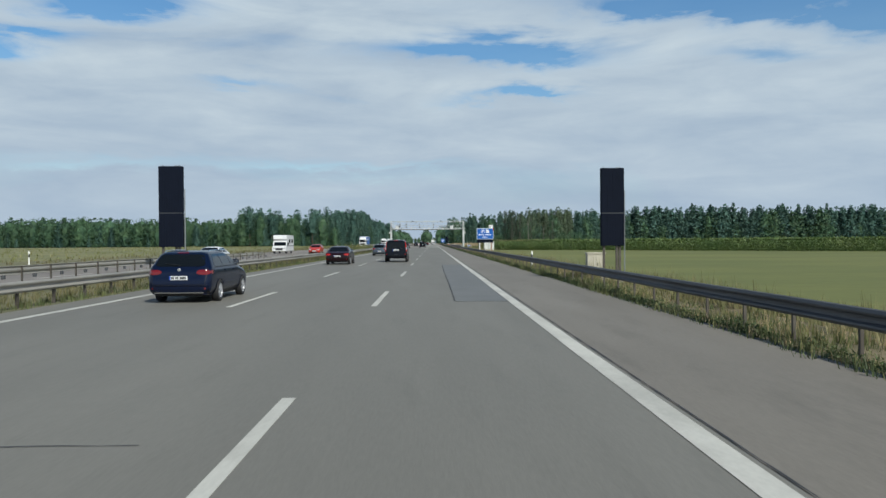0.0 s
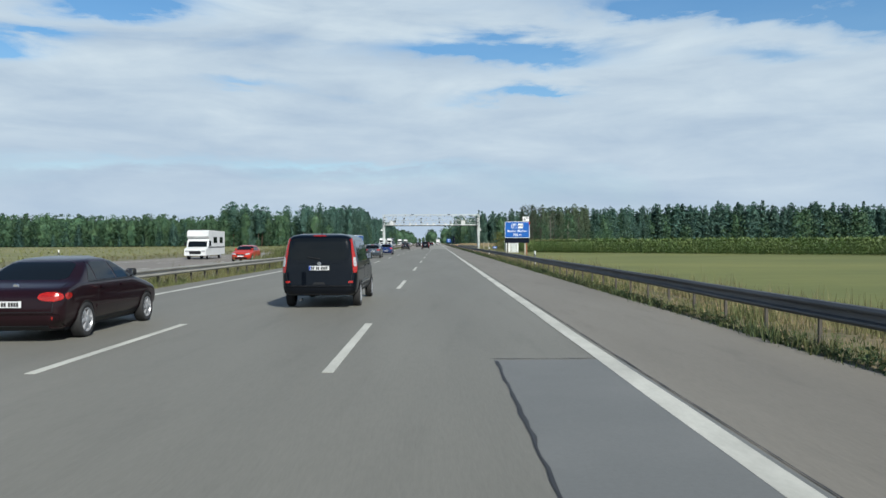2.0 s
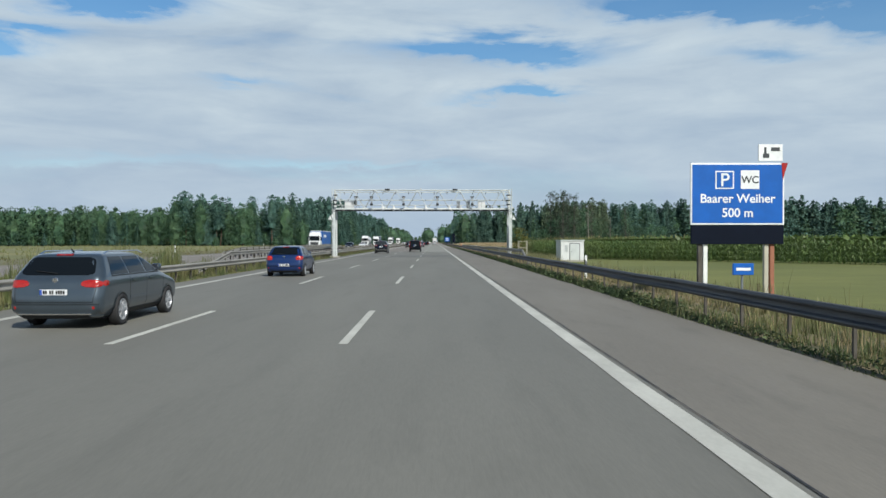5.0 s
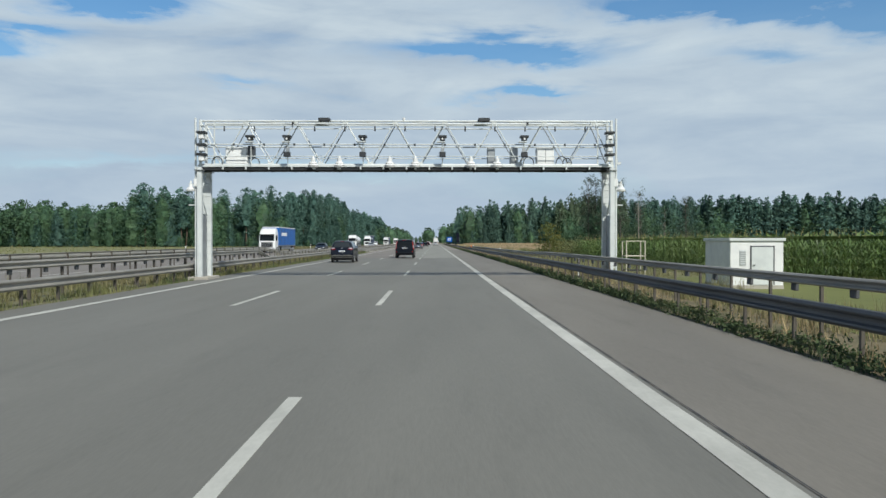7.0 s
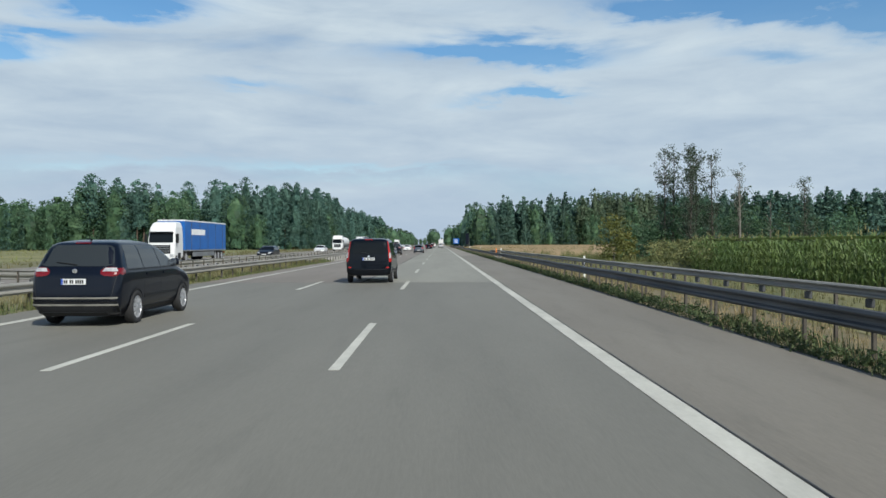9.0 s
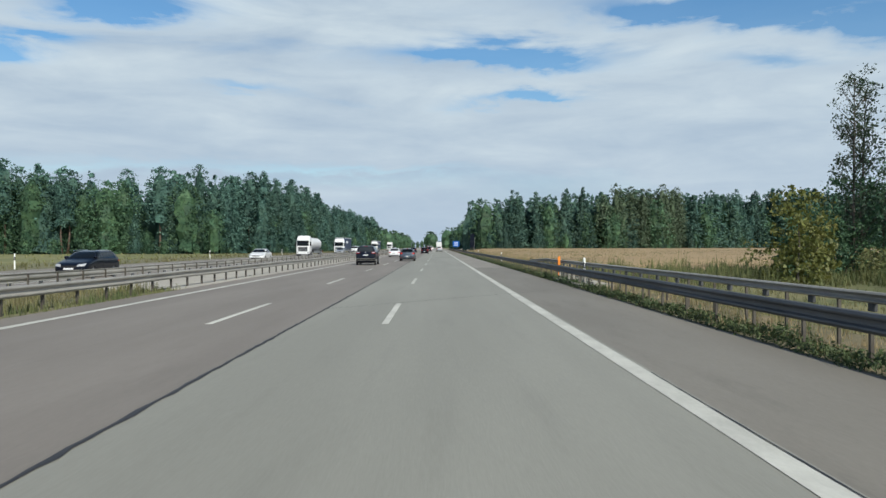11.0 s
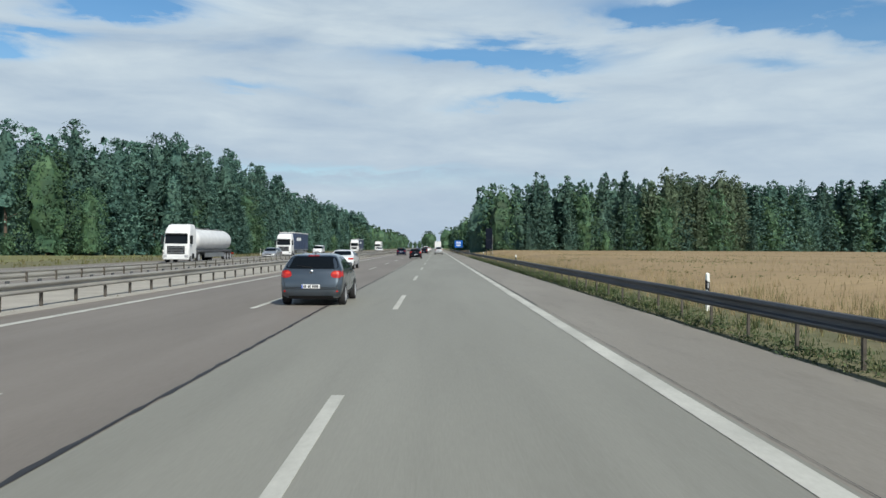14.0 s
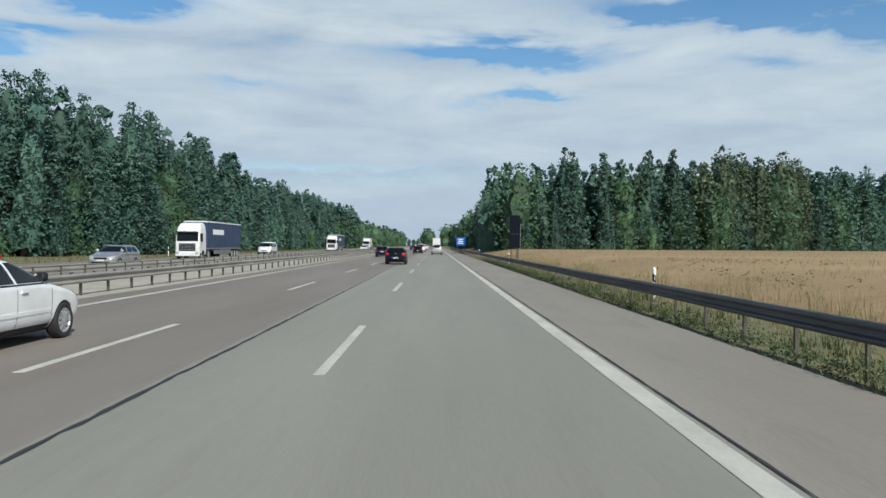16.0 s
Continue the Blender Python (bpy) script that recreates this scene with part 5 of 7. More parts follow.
            if kind in ("hatch", "mpv"):
                part("clear_lens", body.patch("rear", [(sgn * (lx0 + 0.05), (lz0 + lz1) / 2 + 0.01), (sgn * (w_l - 0.06), (lz0 + lz1) / 2 + 0.01), (sgn * (w_l - 0.10), lz1 - 0.012), (sgn * (lx0 + 0.10), lz1 - 0.012)], 0.014, 6, 5) if kind == "mpv" else
                     body.patch("rear", [(sgn * (lx0 + 0.04), lz0 + 0.11), (sgn * (lx0 + 0.19), lz0 + 0.11), (sgn * (lx0 + 0.19), lz1 - 0.03), (sgn * (lx0 + 0.06), lz1 - 0.03)], 0.014, 5, 8, curve=2.2), CLEAR_LAMP if kind == "mpv" else BRIGHT_LENS, lamp)
            part("bumper_reflector", body.patch("rear", [(sgn * 0.60, .40), (sgn * 0.76, .40), (sgn * 0.76, .45), (sgn * 0.60, .45)], 0.010, 4, 1), light, ob)
        hz0 = 0.62 if kind != "van" else 0.78
        part("headlight", body.patch("front", [(sgn * 0.42, hz0), (sgn * (w_mid - 0.10), hz0 + 0.03), (sgn * (w_mid - 0.08), hz0 + 0.17), (sgn * 0.46, hz0 + 0.11)], 0.01, 6, 3), CLEAR_LAMP, ob)
    # rear and front details
    bz = (0.26, 0.50) if kind != "van" else (0.38, 0.56)
    part("rear_bumper", body.patch("rear", [(-w_mid + 0.06, bz[0]), (w_mid - 0.06, bz[0]), (w_mid - 0.06, bz[1]), (-w_mid + 0.06, bz[1])], 0.012, 14, 6), PLASTIC if plastic_bumper else mat, ob, smooth=True)
    # dark strip laid on to stand for the shade low on the bumper
    if kind != "van":
        part("diffuser", body.patch("rear", [(-w_mid + 0.25, 0.225), (w_mid - 0.25, 0.225), (w_mid - 0.25, 0.30), (-w_mid + 0.25, 0.30)], 0.024, 10, 2), PLASTIC, ob)
    gz = bz[1] + 0.02
    part("tailgate_gap", body.patch("rear", [(-w_mid + 0.16, gz), (w_mid - 0.16, gz), (w_mid - 0.16, gz + 0.012), (-w_mid + 0.16, gz + 0.012)], 0.003, 12, 1), PLASTIC, ob)
    for sgn in (1, -1):
        part("tailgate_gap", body.patch("rear", [(sgn * (w_mid - 0.165), gz), (sgn * (w_mid - 0.155), gz), (sgn * (xw0 + 0.09), zw0 - 0.05), (sgn * (xw0 + 0.08), zw0 - 0.05)], 0.003, 1, 6), PLASTIC, ob)
    pz = {"hatch": 0.56, "estate": 0.72, "mpv": 0.88, "van": 1.04, "saloon": 0.66}[kind]
    number_plate(ob, 0.0, body.rear(0, pz).y - 0.012, pz)
    part("badge", _disc(body.rear(0, zw0 - 0.09), 0.052), CHROME, ob)
    wz = zw0 + 0.035
    wiper = Shape()
    p0, p1 = body.rear(0.02, wz), body.rear(-0.42 if kind != "van" else -0.30, wz + 0.05)
    wiper.tube((p0.x, p0.y - 0.03, p0.z), (p1.x, p1.y - 0.03, p1.z), 0.012, 0.008, 6)
    if kind != "saloon":
        part("wiper", wiper, PLASTIC, ob)
    top_r = body.dims(H - 0.06)[0]
    if kind != "saloon":
        part("brake_light", body.patch("rear", [(-0.16, H - 0.075), (0.16, H - 0.075), (0.16, H - 0.055), (-0.16, H - 0.055)], 0.012, 4, 1), light, ob)
        part("antenna", Shape().tube((0, top_r + 0.35, H - 0.02), (0, top_r + 0.22, H + 0.07), 0.02, 0.006, 6), PLASTIC, ob)
    part("grille", body.patch("front", [(-0.40, 0.56), (0.40, 0.56), (0.42, 0.68), (-0.42, 0.68)], 0.008, 6, 2), PLASTIC, ob)
    part("front_intake", body.patch("front", [(-0.55, 0.26), (0.55, 0.26), (0.60, 0.42), (-0.60, 0.42)], 0.008, 8, 2), PLASTIC, ob)
    part("number_plate", body.patch("front", [(-0.26, 0.46), (0.26, 0.46), (0.26, 0.555), (-0.26, 0.555)], 0.02, 3, 1), PLATE_WHITE, ob)
    part("exhaust", Shape().tube((-0.5, body.rear(0.5, 0.2).y - 0.02, 0.22), (-0.5, 0.4, 0.22), 0.03, n=8), STEEL_DARK, ob)
    part("underbody", Shape().box(-w_mid + 0.14, 0.9 if kind == "van" else 0.45, 0.30 if kind == "van" else 0.18, w_mid - 0.14, L - 0.5, 0.40), PLASTIC, ob)
    if kind == "estate":
        zr = H - 0.055
        xr = body.dims(zr)[2] + 0.01
        for sgn in (1, -1):
            rail = Shape()
            pts = [(sgn * (xr + 0.0), 0.75, zr), (sgn * xr, 0.95, zr + 0.06), (sgn * xr, 2.5, zr + 0.06), (sgn * xr, 2.75, zr)]
            for p, q_ in zip(pts, pts[1:]):
                rail.tube(p, q_, 0.016, n=6)
            part("roof_rail", rail, CHROME, ob, "chrome roof rail")
        part("bumper_trim", body.patch("rear", [(-w_mid + 0.2, 0.30), (w_mid - 0.2, 0.30), (w_mid - 0.2, 0.325), (-w_mid + 0.2, 0.325)], 0.028, 12, 1), CHROME, ob, "chrome bumper trim")
    if kind == "mpv":
        for z_ in (0.42, 0.55):
            part("bumper_strip", body.patch("rear", [(-w_mid + 0.05, z_), (w_mid - 0.05, z_), (w_mid - 0.05, z_ + 0.03), (-w_mid + 0.05, z_ + 0.03)], 0.026, 14, 2), STEEL_MEDIAN, ob, "pale grey bumper strip")
        ob.scale = (0.97, 1.0, 1.06)
    return ob, body


def _disc(p, r):
    """A small round badge facing the rear."""
    n = 18
    ring = lambda y, k: [(p.x + k * r * math.cos(2 * math.pi * i / n), p.y + y, p.z + k * r * math.sin(2 * math.pi * i / n)) for i in range(n)]
    return Shape().rings([ring(0.01, 1), ring(-0.012, 1), ring(-0.016, 0.85)])


# own carriageway
van, vb = car("van", "black", -1.60, 63.62, "black passenger van with tinted windows and tall red tail lights", name="van", spokes=8, category="van")
part("handle_recess", vb.patch("rear", [(-0.16, 0.62), (0.16, 0.62), (0.13, 0.68), (-0.13, 0.68)], 0.006, 4, 2), PLASTIC, van)
part("plate_recess", vb.patch("rear", [(-0.50, 0.94), (0.50, 0.94), (0.58, 1.17), (-0.58, 1.17)], 0.004, 6, 2), PAINTS["black"], van)
part("tailgate_trim", vb.patch("rear", [(-0.60, 1.175), (0.60, 1.175), (0.60, 1.205), (-0.60, 1.205)], 0.018, 8, 1), PAINTS["black"], van)
for s_ in (1, -1):
    part("slide_rail", vb.patch("side", [(0.30, 0.98), (2.10, 0.98), (2.10, 1.01), (0.30, 1.01)], 0.008, 10, 1, s_), PLASTIC, van)
    part("lower_moulding", vb.patch("side", [(1.45, 0.60), (4.0, 0.60), (4.0, 0.64), (1.45, 0.64)], 0.014, 10, 1, s_), PAINTS["black"], van)
car("estate", "navy", -5.62, 19.3, "dark blue estate car with roof rails", light=DARK_RED_LAMP, spokes=5)
car("hatch", "slate", -5.32, 96.2, "slate grey hatchback with narrow dark red tail lights", light=DARK_RED_LAMP, spokes=5)
car("mpv", "anthracite", -6.03, 221.3, "dark blue-black people carrier with grey rear bumper", glass=GLASS_LIGHT, rear_glass=GLASS_LIGHT, plastic_bumper=True, light=DARK_RED_LAMP, spokes=9)
car("hatch", "grey", -2.42, 341.0, "grey metallic hatchback with bright red tail lights and alloy wheels", spokes=6)
car("saloon", "white", -5.95, 376.0, "white saloon car with dark windows and chrome trim", spokes=9)
car("estate", "slate", -5.75, 128.0, "slate grey estate car driving ahead", spokes=6)
car("hatch", "blue", -5.7, 150.0, "bright blue hatchback in the overtaking lane", spokes=6)
car("van", "black", -1.62, 238.2, "black passenger van in the middle lane ahead", name="van", spokes=8, category="van")
car("saloon", "maroon", -5.85, 57.0, "very dark maroon saloon car", spokes=6)
car("mpv", "silver", 1.75, 497.0, "silver compact people carrier in the slow lane", spokes=6)
car("hatch", "black", -1.9, 431.0, "small black hatchback in the middle lane", spokes=6)
car("hatch", "black", -1.9, 512.0, "small black hatchback in the middle lane", spokes=6)
car("van", "white", -2.0, 556.0, "white delivery van driving ahead", name="van", category="van")
car("estate", "navy", -5.8, 470.0, "dark blue estate car driving ahead", spokes=6)
car("mpv", "anthracite", -5.45, 321.3, "dark people carrier in the overtaking lane ahead", glass=GLASS_LIGHT, rear_glass=GLASS_LIGHT, light=DARK_RED_LAMP, spokes=9)
car("hatch", "blue", -5.8, 610.0, "bright blue hatchback in the overtaking lane", spokes=6)
car("mpv", "white", -1.9, 640.0, "white people carrier driving ahead", spokes=6)
# oncoming traffic
car("saloon", "white", -16.3, 62.0, "white saloon car on the oncoming carriageway", 180)
car("hatch", "red", -16.3, 117.0, "red hatchback on the oncoming carriageway", 180)
car("estate", "anthracite", -18.6, 297.0, "dark estate car on the oncoming carriageway", 180)
car("saloon", "white", -20.0, 345.0, "white saloon car on the oncoming carriageway", 180)
car("van", "white", -23.8, 484.0, "white delivery van on the oncoming carriageway", 180, name="van", category="van")
car("estate", "silver", -20.0, 420.0, "silver estate car on the oncoming carriageway", 180)
car("hatch", "white", -16.4, 560.0, "white hatchback on the oncoming carriageway", 180)


def axle_wheels(ob, ys, half, r=0.5, width=0.3):
    for ya in ys:
        for sgn in (1, -1):
            add_wheel(ob, sgn * half, ya, r, sgn, 10, width)


def lorry(x, y, rz, label, load, tarp=None, name="lorry"):
    """An articulated lorry, its rear at the origin and its cab towards +y."""
    ob = thing(name, x, y, 0, label, "lorry", "vehicles on the motorway", rz=rz)
    Lt = 13.6 if load != "box" else 7.5
    cab0 = Lt + 0.45
    cab = Shape()
    rings = []
    for z, fr, w in ((0.45, 0.05, 1.18), (0.7, 0.0, 1.24), (1.4, 0.0, 1.25), (1.75, 0.05, 1.25), (2.75, 0.22, 1.22), (3.2, 0.42, 1.18), (3.65, 0.85, 1.05), (3.75, 1.2, 0.9)):
        y1 = cab0 + 2.25 - fr
        c = 0.22
        rings.append([(-w, cab0, z), (w, cab0, z), (w, y1 - c, z), (w - c * 0.3, y1 - c * 0.3, z), (w - c, y1, z), (-w + c, y1, z), (-w + c * 0.3, y1 - c * 0.3, z), (-w, y1 - c, z)])
    cab.rings(rings)
    cb = part("cab", cab, TRUCK_WHITE, ob)
    yf = cab0 + 2.25
    s = Shape()
    s.add([(-1.08, yf - 0.04, 1.85), (1.08, yf - 0.04, 1.85), (1.05, yf - 0.20, 2.72), (-1.05, yf - 0.20, 2.72), (-1.08, yf - 0.12, 1.85), (1.08, yf - 0.12, 1.85), (1.05, yf - 0.28, 2.72), (-1.05, yf - 0.28, 2.72)],
          [(0, 1, 2, 3), (0, 4, 5, 1), (1, 5, 6, 2), (2, 6, 7, 3), (3, 7, 4, 0)])
    part("windscreen", s, GLASS, cb)
    part("grille", Shape().box(-0.85, yf - 0.03, 0.85, 0.85, yf + 0.03, 1.62, 0.04), PLASTIC, cb)
    for k in range(4):
        part("grille_bar", Shape().box(-0.8, yf + 0.02, 0.98 + k * 0.16, 0.8, yf + 0.05, 1.02 + k * 0.16), STEEL, cb)
    part("bumper", Shape().box(-1.22, yf - 0.25, 0.32, 1.22, yf + 0.06, 0.72, 0.08), TRUCK_WHITE, cb)
    part("number_plate", Shape().box(-0.26, yf + 0.06, 0.42, 0.26, yf + 0.075, 0.53), PLATE_WHITE, cb)
    part("sun_visor", Shape().box(-1.1, yf - 0.25, 2.74, 1.1, yf + 0.08, 2.84, 0.03), PLASTIC, cb)
    for sgn in (1, -1):
        part("headlight", Shape().box(sgn * 1.0 - 0.17, yf + 0.02, 0.52, sgn * 1.0 + 0.17, yf + 0.075, 0.78, 0.03), CLEAR_LAMP, cb)
        part("side_window", Shape().box(sgn * 1.235 - 0.02, yf - 1.15, 1.85, sgn * 1.235 + 0.02, yf - 0.35, 2.6, 0.01), GLASS, cb)
        part("mirror", Shape().box(sgn * 1.42 - 0.1, yf - 0.35, 1.8, sgn * 1.42 + 0.1, yf - 0.2, 2.65, 0.05), PLASTIC, cb)
        part("step", Shape().box(sgn * 1.15 - 0.12, yf - 1.6, 0.4, sgn * 1.15 + 0.12, yf - 0.9, 0.9, 0.04), PLASTIC, cb)
    part("chassis", Shape().box(-0.45, 0.2, 0.75, 0.45, cab0 + 1.8, 1.02), STEEL_DARK, ob)
    if load == "tank":
        n = 20
        prof = [(0.2, 0.3), (0.35, 0.8), (0.7, 1.08), (1.2, 1.15), (Lt - 1.2, 1.15), (Lt - 0.7, 1.08), (Lt - 0.35, 0.8), (Lt - 0.2, 0.3)]
        t = Shape().rings([[(rr * math.cos(2 * math.pi * i / n), yy, 2.25 + rr * math.sin(2 * math.pi * i / n)) for i in range(n)] for yy, rr in prof])
        part("tank", t, TRUCK_WHITE, ob, smooth=True)
        part("tank_frame", Shape().box(-1.1, 0.6, 1.0, 1.1, Lt - 0.6, 1.25, 0.05), STEEL_DARK, ob)
        for k in range(3):
            part("manhole", Shape().tube((0, 3 + k * 3.6, 3.36), (0, 3 + k * 3.6, 3.5), 0.3, n=14), STEEL, ob)
        part("walkway", Shape().box(-0.35, 1.5, 3.4, 0.35, Lt - 1.5, 3.44), STEEL, ob)
    else:
        part("load_box", Shape().box(-1.27, 0.0, 1.08, 1.27, Lt, 3.95, 0.03), tarp or TRUCK_WHITE, ob)
        part("roof_rail", Shape().box(-1.285, -0.01, 3.86, 1.285, Lt + 0.01, 4.0, 0.03), TRUCK_WHITE, ob)
        part("side_board", Shape().box(-1.285, -0.01, 1.02, 1.285, Lt + 0.01, 1.16, 0.02), STEEL, ob)
        for sgn in (1, -1):
            for k in range(5):
                part("strap", Shape().box(sgn * 1.278 - 0.008, 1.2 + k * Lt / 5.2, 1.16, sgn * 1.278 + 0.008, 1.25 + k * Lt / 5.2, 3.86), STEEL_DARK, ob)
            part("logo_shape", Shape().box(sgn * 1.284 - 0.006, Lt * 0.55, 2.6, sgn * 1.284 + 0.006, Lt * 0.86, 3.15, 0.05), SIGN_WHITE, ob, "white lettering-like mark")
    for sgn in (1, -1):
        part("side_guard", Shape().box(sgn * 1.2 - 0.03, 4.2, 0.5, sgn * 1.2 + 0.03, Lt - 2.5, 0.95, 0.02), STEEL, ob)
        part("mudguard", Shape().box(sgn * 1.08 - 0.16, 1.2, 1.0, sgn * 1.08 + 0.16, 4.1, 1.06), PLASTIC, ob)
        part("tail_light", Shape().box(sgn * 0.95 - 0.2, -0.06, 0.75, sgn * 0.95 + 0.2, 0.0, 0.9, 0.02), RED_LAMP, ob)
    axle_wheels(ob, (1.5, 2.65, 3.8) if load != "box" else (1.8,), 1.24)
    axle_wheels(ob, (cab0 - 0.9, cab0 + 1.35), 1.24)
    part("rear_frame", Shape().box(-1.2, -0.05, 0.45, 1.2, 0.05, 0.62, 0.02), STEEL, ob)
    return ob


lorry(-23.8, 291.0, 180, "articulated lorry with white cab and bright blue tarpaulin trailer", "tarp", TARP_BLUE)
lorry(-23.8, 409.0, 180, "white articulated tanker lorry with round white tank", "tank")
lorry(-23.8, 460.5, 180, "articulated lorry with white cab and dark blue tarpaulin trailer", "tarp", TARP_NAVY)
lorry(-23.8, 568.0, 180, "articulated lorry with dark trailer far down the oncoming lanes", "tarp", TARP_NAVY)
lorry(-23.8, 655.0, 180, "white box lorry far down the oncoming lanes", "box")
lorry(1.85, 622.0, 0, "white box lorry in the slow lane", "box")
lorry(1.9, 760.0, 0, "lorry with blue tarpaulin in the slow lane", "tarp", TARP_BLUE)


def motorhome(x, y, rz):
    ob = thing("motorhome", x, y, 0, "white motorhome with overcab berth and dark windows", "motorhome", "vehicles on the motorway", rz=rz)
    s = Shape()
    prof = [(0.0, 0.45), (0.0, 2.9), (0.1, 3.0), (5.6, 3.05), (6.0, 2.9), (6.1, 2.4), (5.75, 2.15), (5.95, 1.9), (6.25, 1.25), (6.9, 1.1), (7.0, 0.8), (7.0, 0.4)]
    n = len(prof)
    v = [(-1.12, yy, zz) for yy, zz in prof] + [(1.12, yy, zz) for yy, zz in prof]
    s.add(v, [(i, n + i, n + (i + 1) % n, (i + 1) % n) for i in range(n)] + [tuple(range(n)), tuple(range(2 * n - 1, n - 1, -1))])
    part("body", s, TRUCK_WHITE, ob)
    part("windscreen", Shape().add([(-0.95, 6.02, 1.88), (0.95, 6.02, 1.88), (0.98, 6.26, 1.3), (-0.98, 6.26, 1.3), (-0.95, 5.9, 1.88), (0.95, 5.9, 1.88), (0.98, 6.1, 1.3), (-0.98, 6.1, 1.3)],
                                   [(0, 3, 2, 1), (0, 1, 5, 4), (2, 3, 7, 6), (1, 2, 6, 5), (3, 0, 4, 7)]), GLASS, ob)
    for sgn in (1, -1):
        for a, b in ((0.9, 2.0), (3.0, 4.3)):
            part("side_window", Shape().box(sgn * 1.125 - 0.015, a, 1.7, sgn * 1.125 + 0.015, b, 2.35, 0.03), GLASS, ob)
        part("cab_window", Shape().box(sgn * 1.125 - 0.015, 5.2, 1.4, sgn * 1.125 + 0.015, 5.85, 1.95, 0.03), GLASS, ob)
        part("stripe", Shape().box(sgn * 1.125 - 0.008, 0.2, 1.2, sgn * 1.125 + 0.008, 6.0, 1.32), SIGN_BACK, ob)
        part("headlight", Shape().box(sgn * 0.85 - 0.2, 6.9, 0.75, sgn * 0.85 + 0.2, 7.02, 0.95, 0.03), CLEAR_LAMP, ob)
        part("mirror", Shape().box(sgn * 1.3 - 0.1, 6.0, 1.4, sgn * 1.3 + 0.1, 6.12, 1.8, 0.04), PLASTIC, ob)
    part("grille", Shape().box(-0.6, 6.99, 0.55, 0.6, 7.03, 0.9, 0.02), PLASTIC, ob)
    axle_wheels(ob, (1.6, 5.9), 1.1, 0.36, 0.24)


motorhome(-23.6, 130.0, 180)


# ---- plants ----
rng = np.random.default_rng(7)


def leaf_quads(centres, size, rg, flat=0.0, aspect=0.75):
    """Randomly turned leaf clumps round the given centres; returns (n, 4, 3)."""
    n = len(centres)
    a = rg.normal(size=(n, 3))
    a[:, 2] *= 1 - flat
    a /= np.linalg.norm(a, axis=1, keepdims=True)
    b = rg.normal(size=(n, 3))
    b[:, 2] *= 1 - flat
    b -= (a * b).sum(1, keepdims=True) * a
    b /= np.linalg.norm(b, axis=1, keepdims=True)
    s = (size * rg.uniform(0.55, 1.35, n))[:, None]
    a, b = a * s * 0.5, b * s * 0.5 * aspect
    k = rg.uniform(0.35, 1.0, (n, 4, 1))
    corners = np.stack([a, b, -a, -b], 1) * k
    return centres[:, None, :] + corners


def clumps(centres, radius, per, rg, squash=0.6):
    """Points scattered in small blobs round the centres."""
    n = len(centres)
    d = rg.normal(size=(n, per, 3))
    d /= np.linalg.norm(d, axis=2, keepdims=True)
    d *= (rg.uniform(0.3, 1, (n, per, 1)) ** 0.5) * np.reshape(radius, (-1, 1, 1))
    d[..., 2] *= squash
    return (centres[:, None, :] + d).reshape(-1, 3)


def crown_points(kind, h, rg, count):
    """Clump centres of a crown for a tree of height h, and clump radii."""
    if kind == "pine":
        base = h * rg.uniform(0.08, 0.26)
        z = base + (h - base) * rg.beta(1.25, 1.0, count)
        k = (z - base) / (h - base)
        reach = h * 0.25 * (0.95 + 0.1 * k) * np.clip((1.05 - k) / 0.55, 0.10, 1)
    elif kind == "spruce":
        base = h * 0.08
        z = base + (h - base) * rg.beta(1.0, 1.25, count)
        k = (z - base) / (h - base)
        reach = h * 0.19 * (1.03 - k) ** 0.85
    elif kind == "poplar":
        base = h * 0.05
        z = base + (h - base) * rg.beta(1.0, 1.0, count)
        k = (z - base) / (h - base)
        reach = h * 0.14 * np.clip(1.12 - k, 0.08, 1) ** 0.5
    elif kind == "low":
        z = h * rg.beta(1.3, 1.2, count)
        k = z / h
        reach = h * 0.42 * np.sqrt(np.clip(1.02 - (2 * k - 0.9) ** 2 * 0.8, 0.05, 1))
    else:
        base = h * rg.uniform(0.10, 0.2)
        z = base + (h - base) * rg.beta(1.25, 1.05, count)
        k = (z - base) / (h - base)
        reach = h * 0.26 * np.sqrt(np.clip(1.02 - (1.9 * k - 0.85) ** 2, 0.05, 1))
    lobes = 1 + 0.25 * np.sin(3 * rg.uniform(0, 6.28, count)) + 0.2 * rg.normal(size=count)
    ang = rg.uniform(0, 2 * math.pi, count)
    r = reach * np.sqrt(rg.uniform(0.12, 1, count)) * np.clip(lobes, 0.5, 1.5)
    return np.stack([r * np.cos(ang), r * np.sin(ang), z], 1), reach


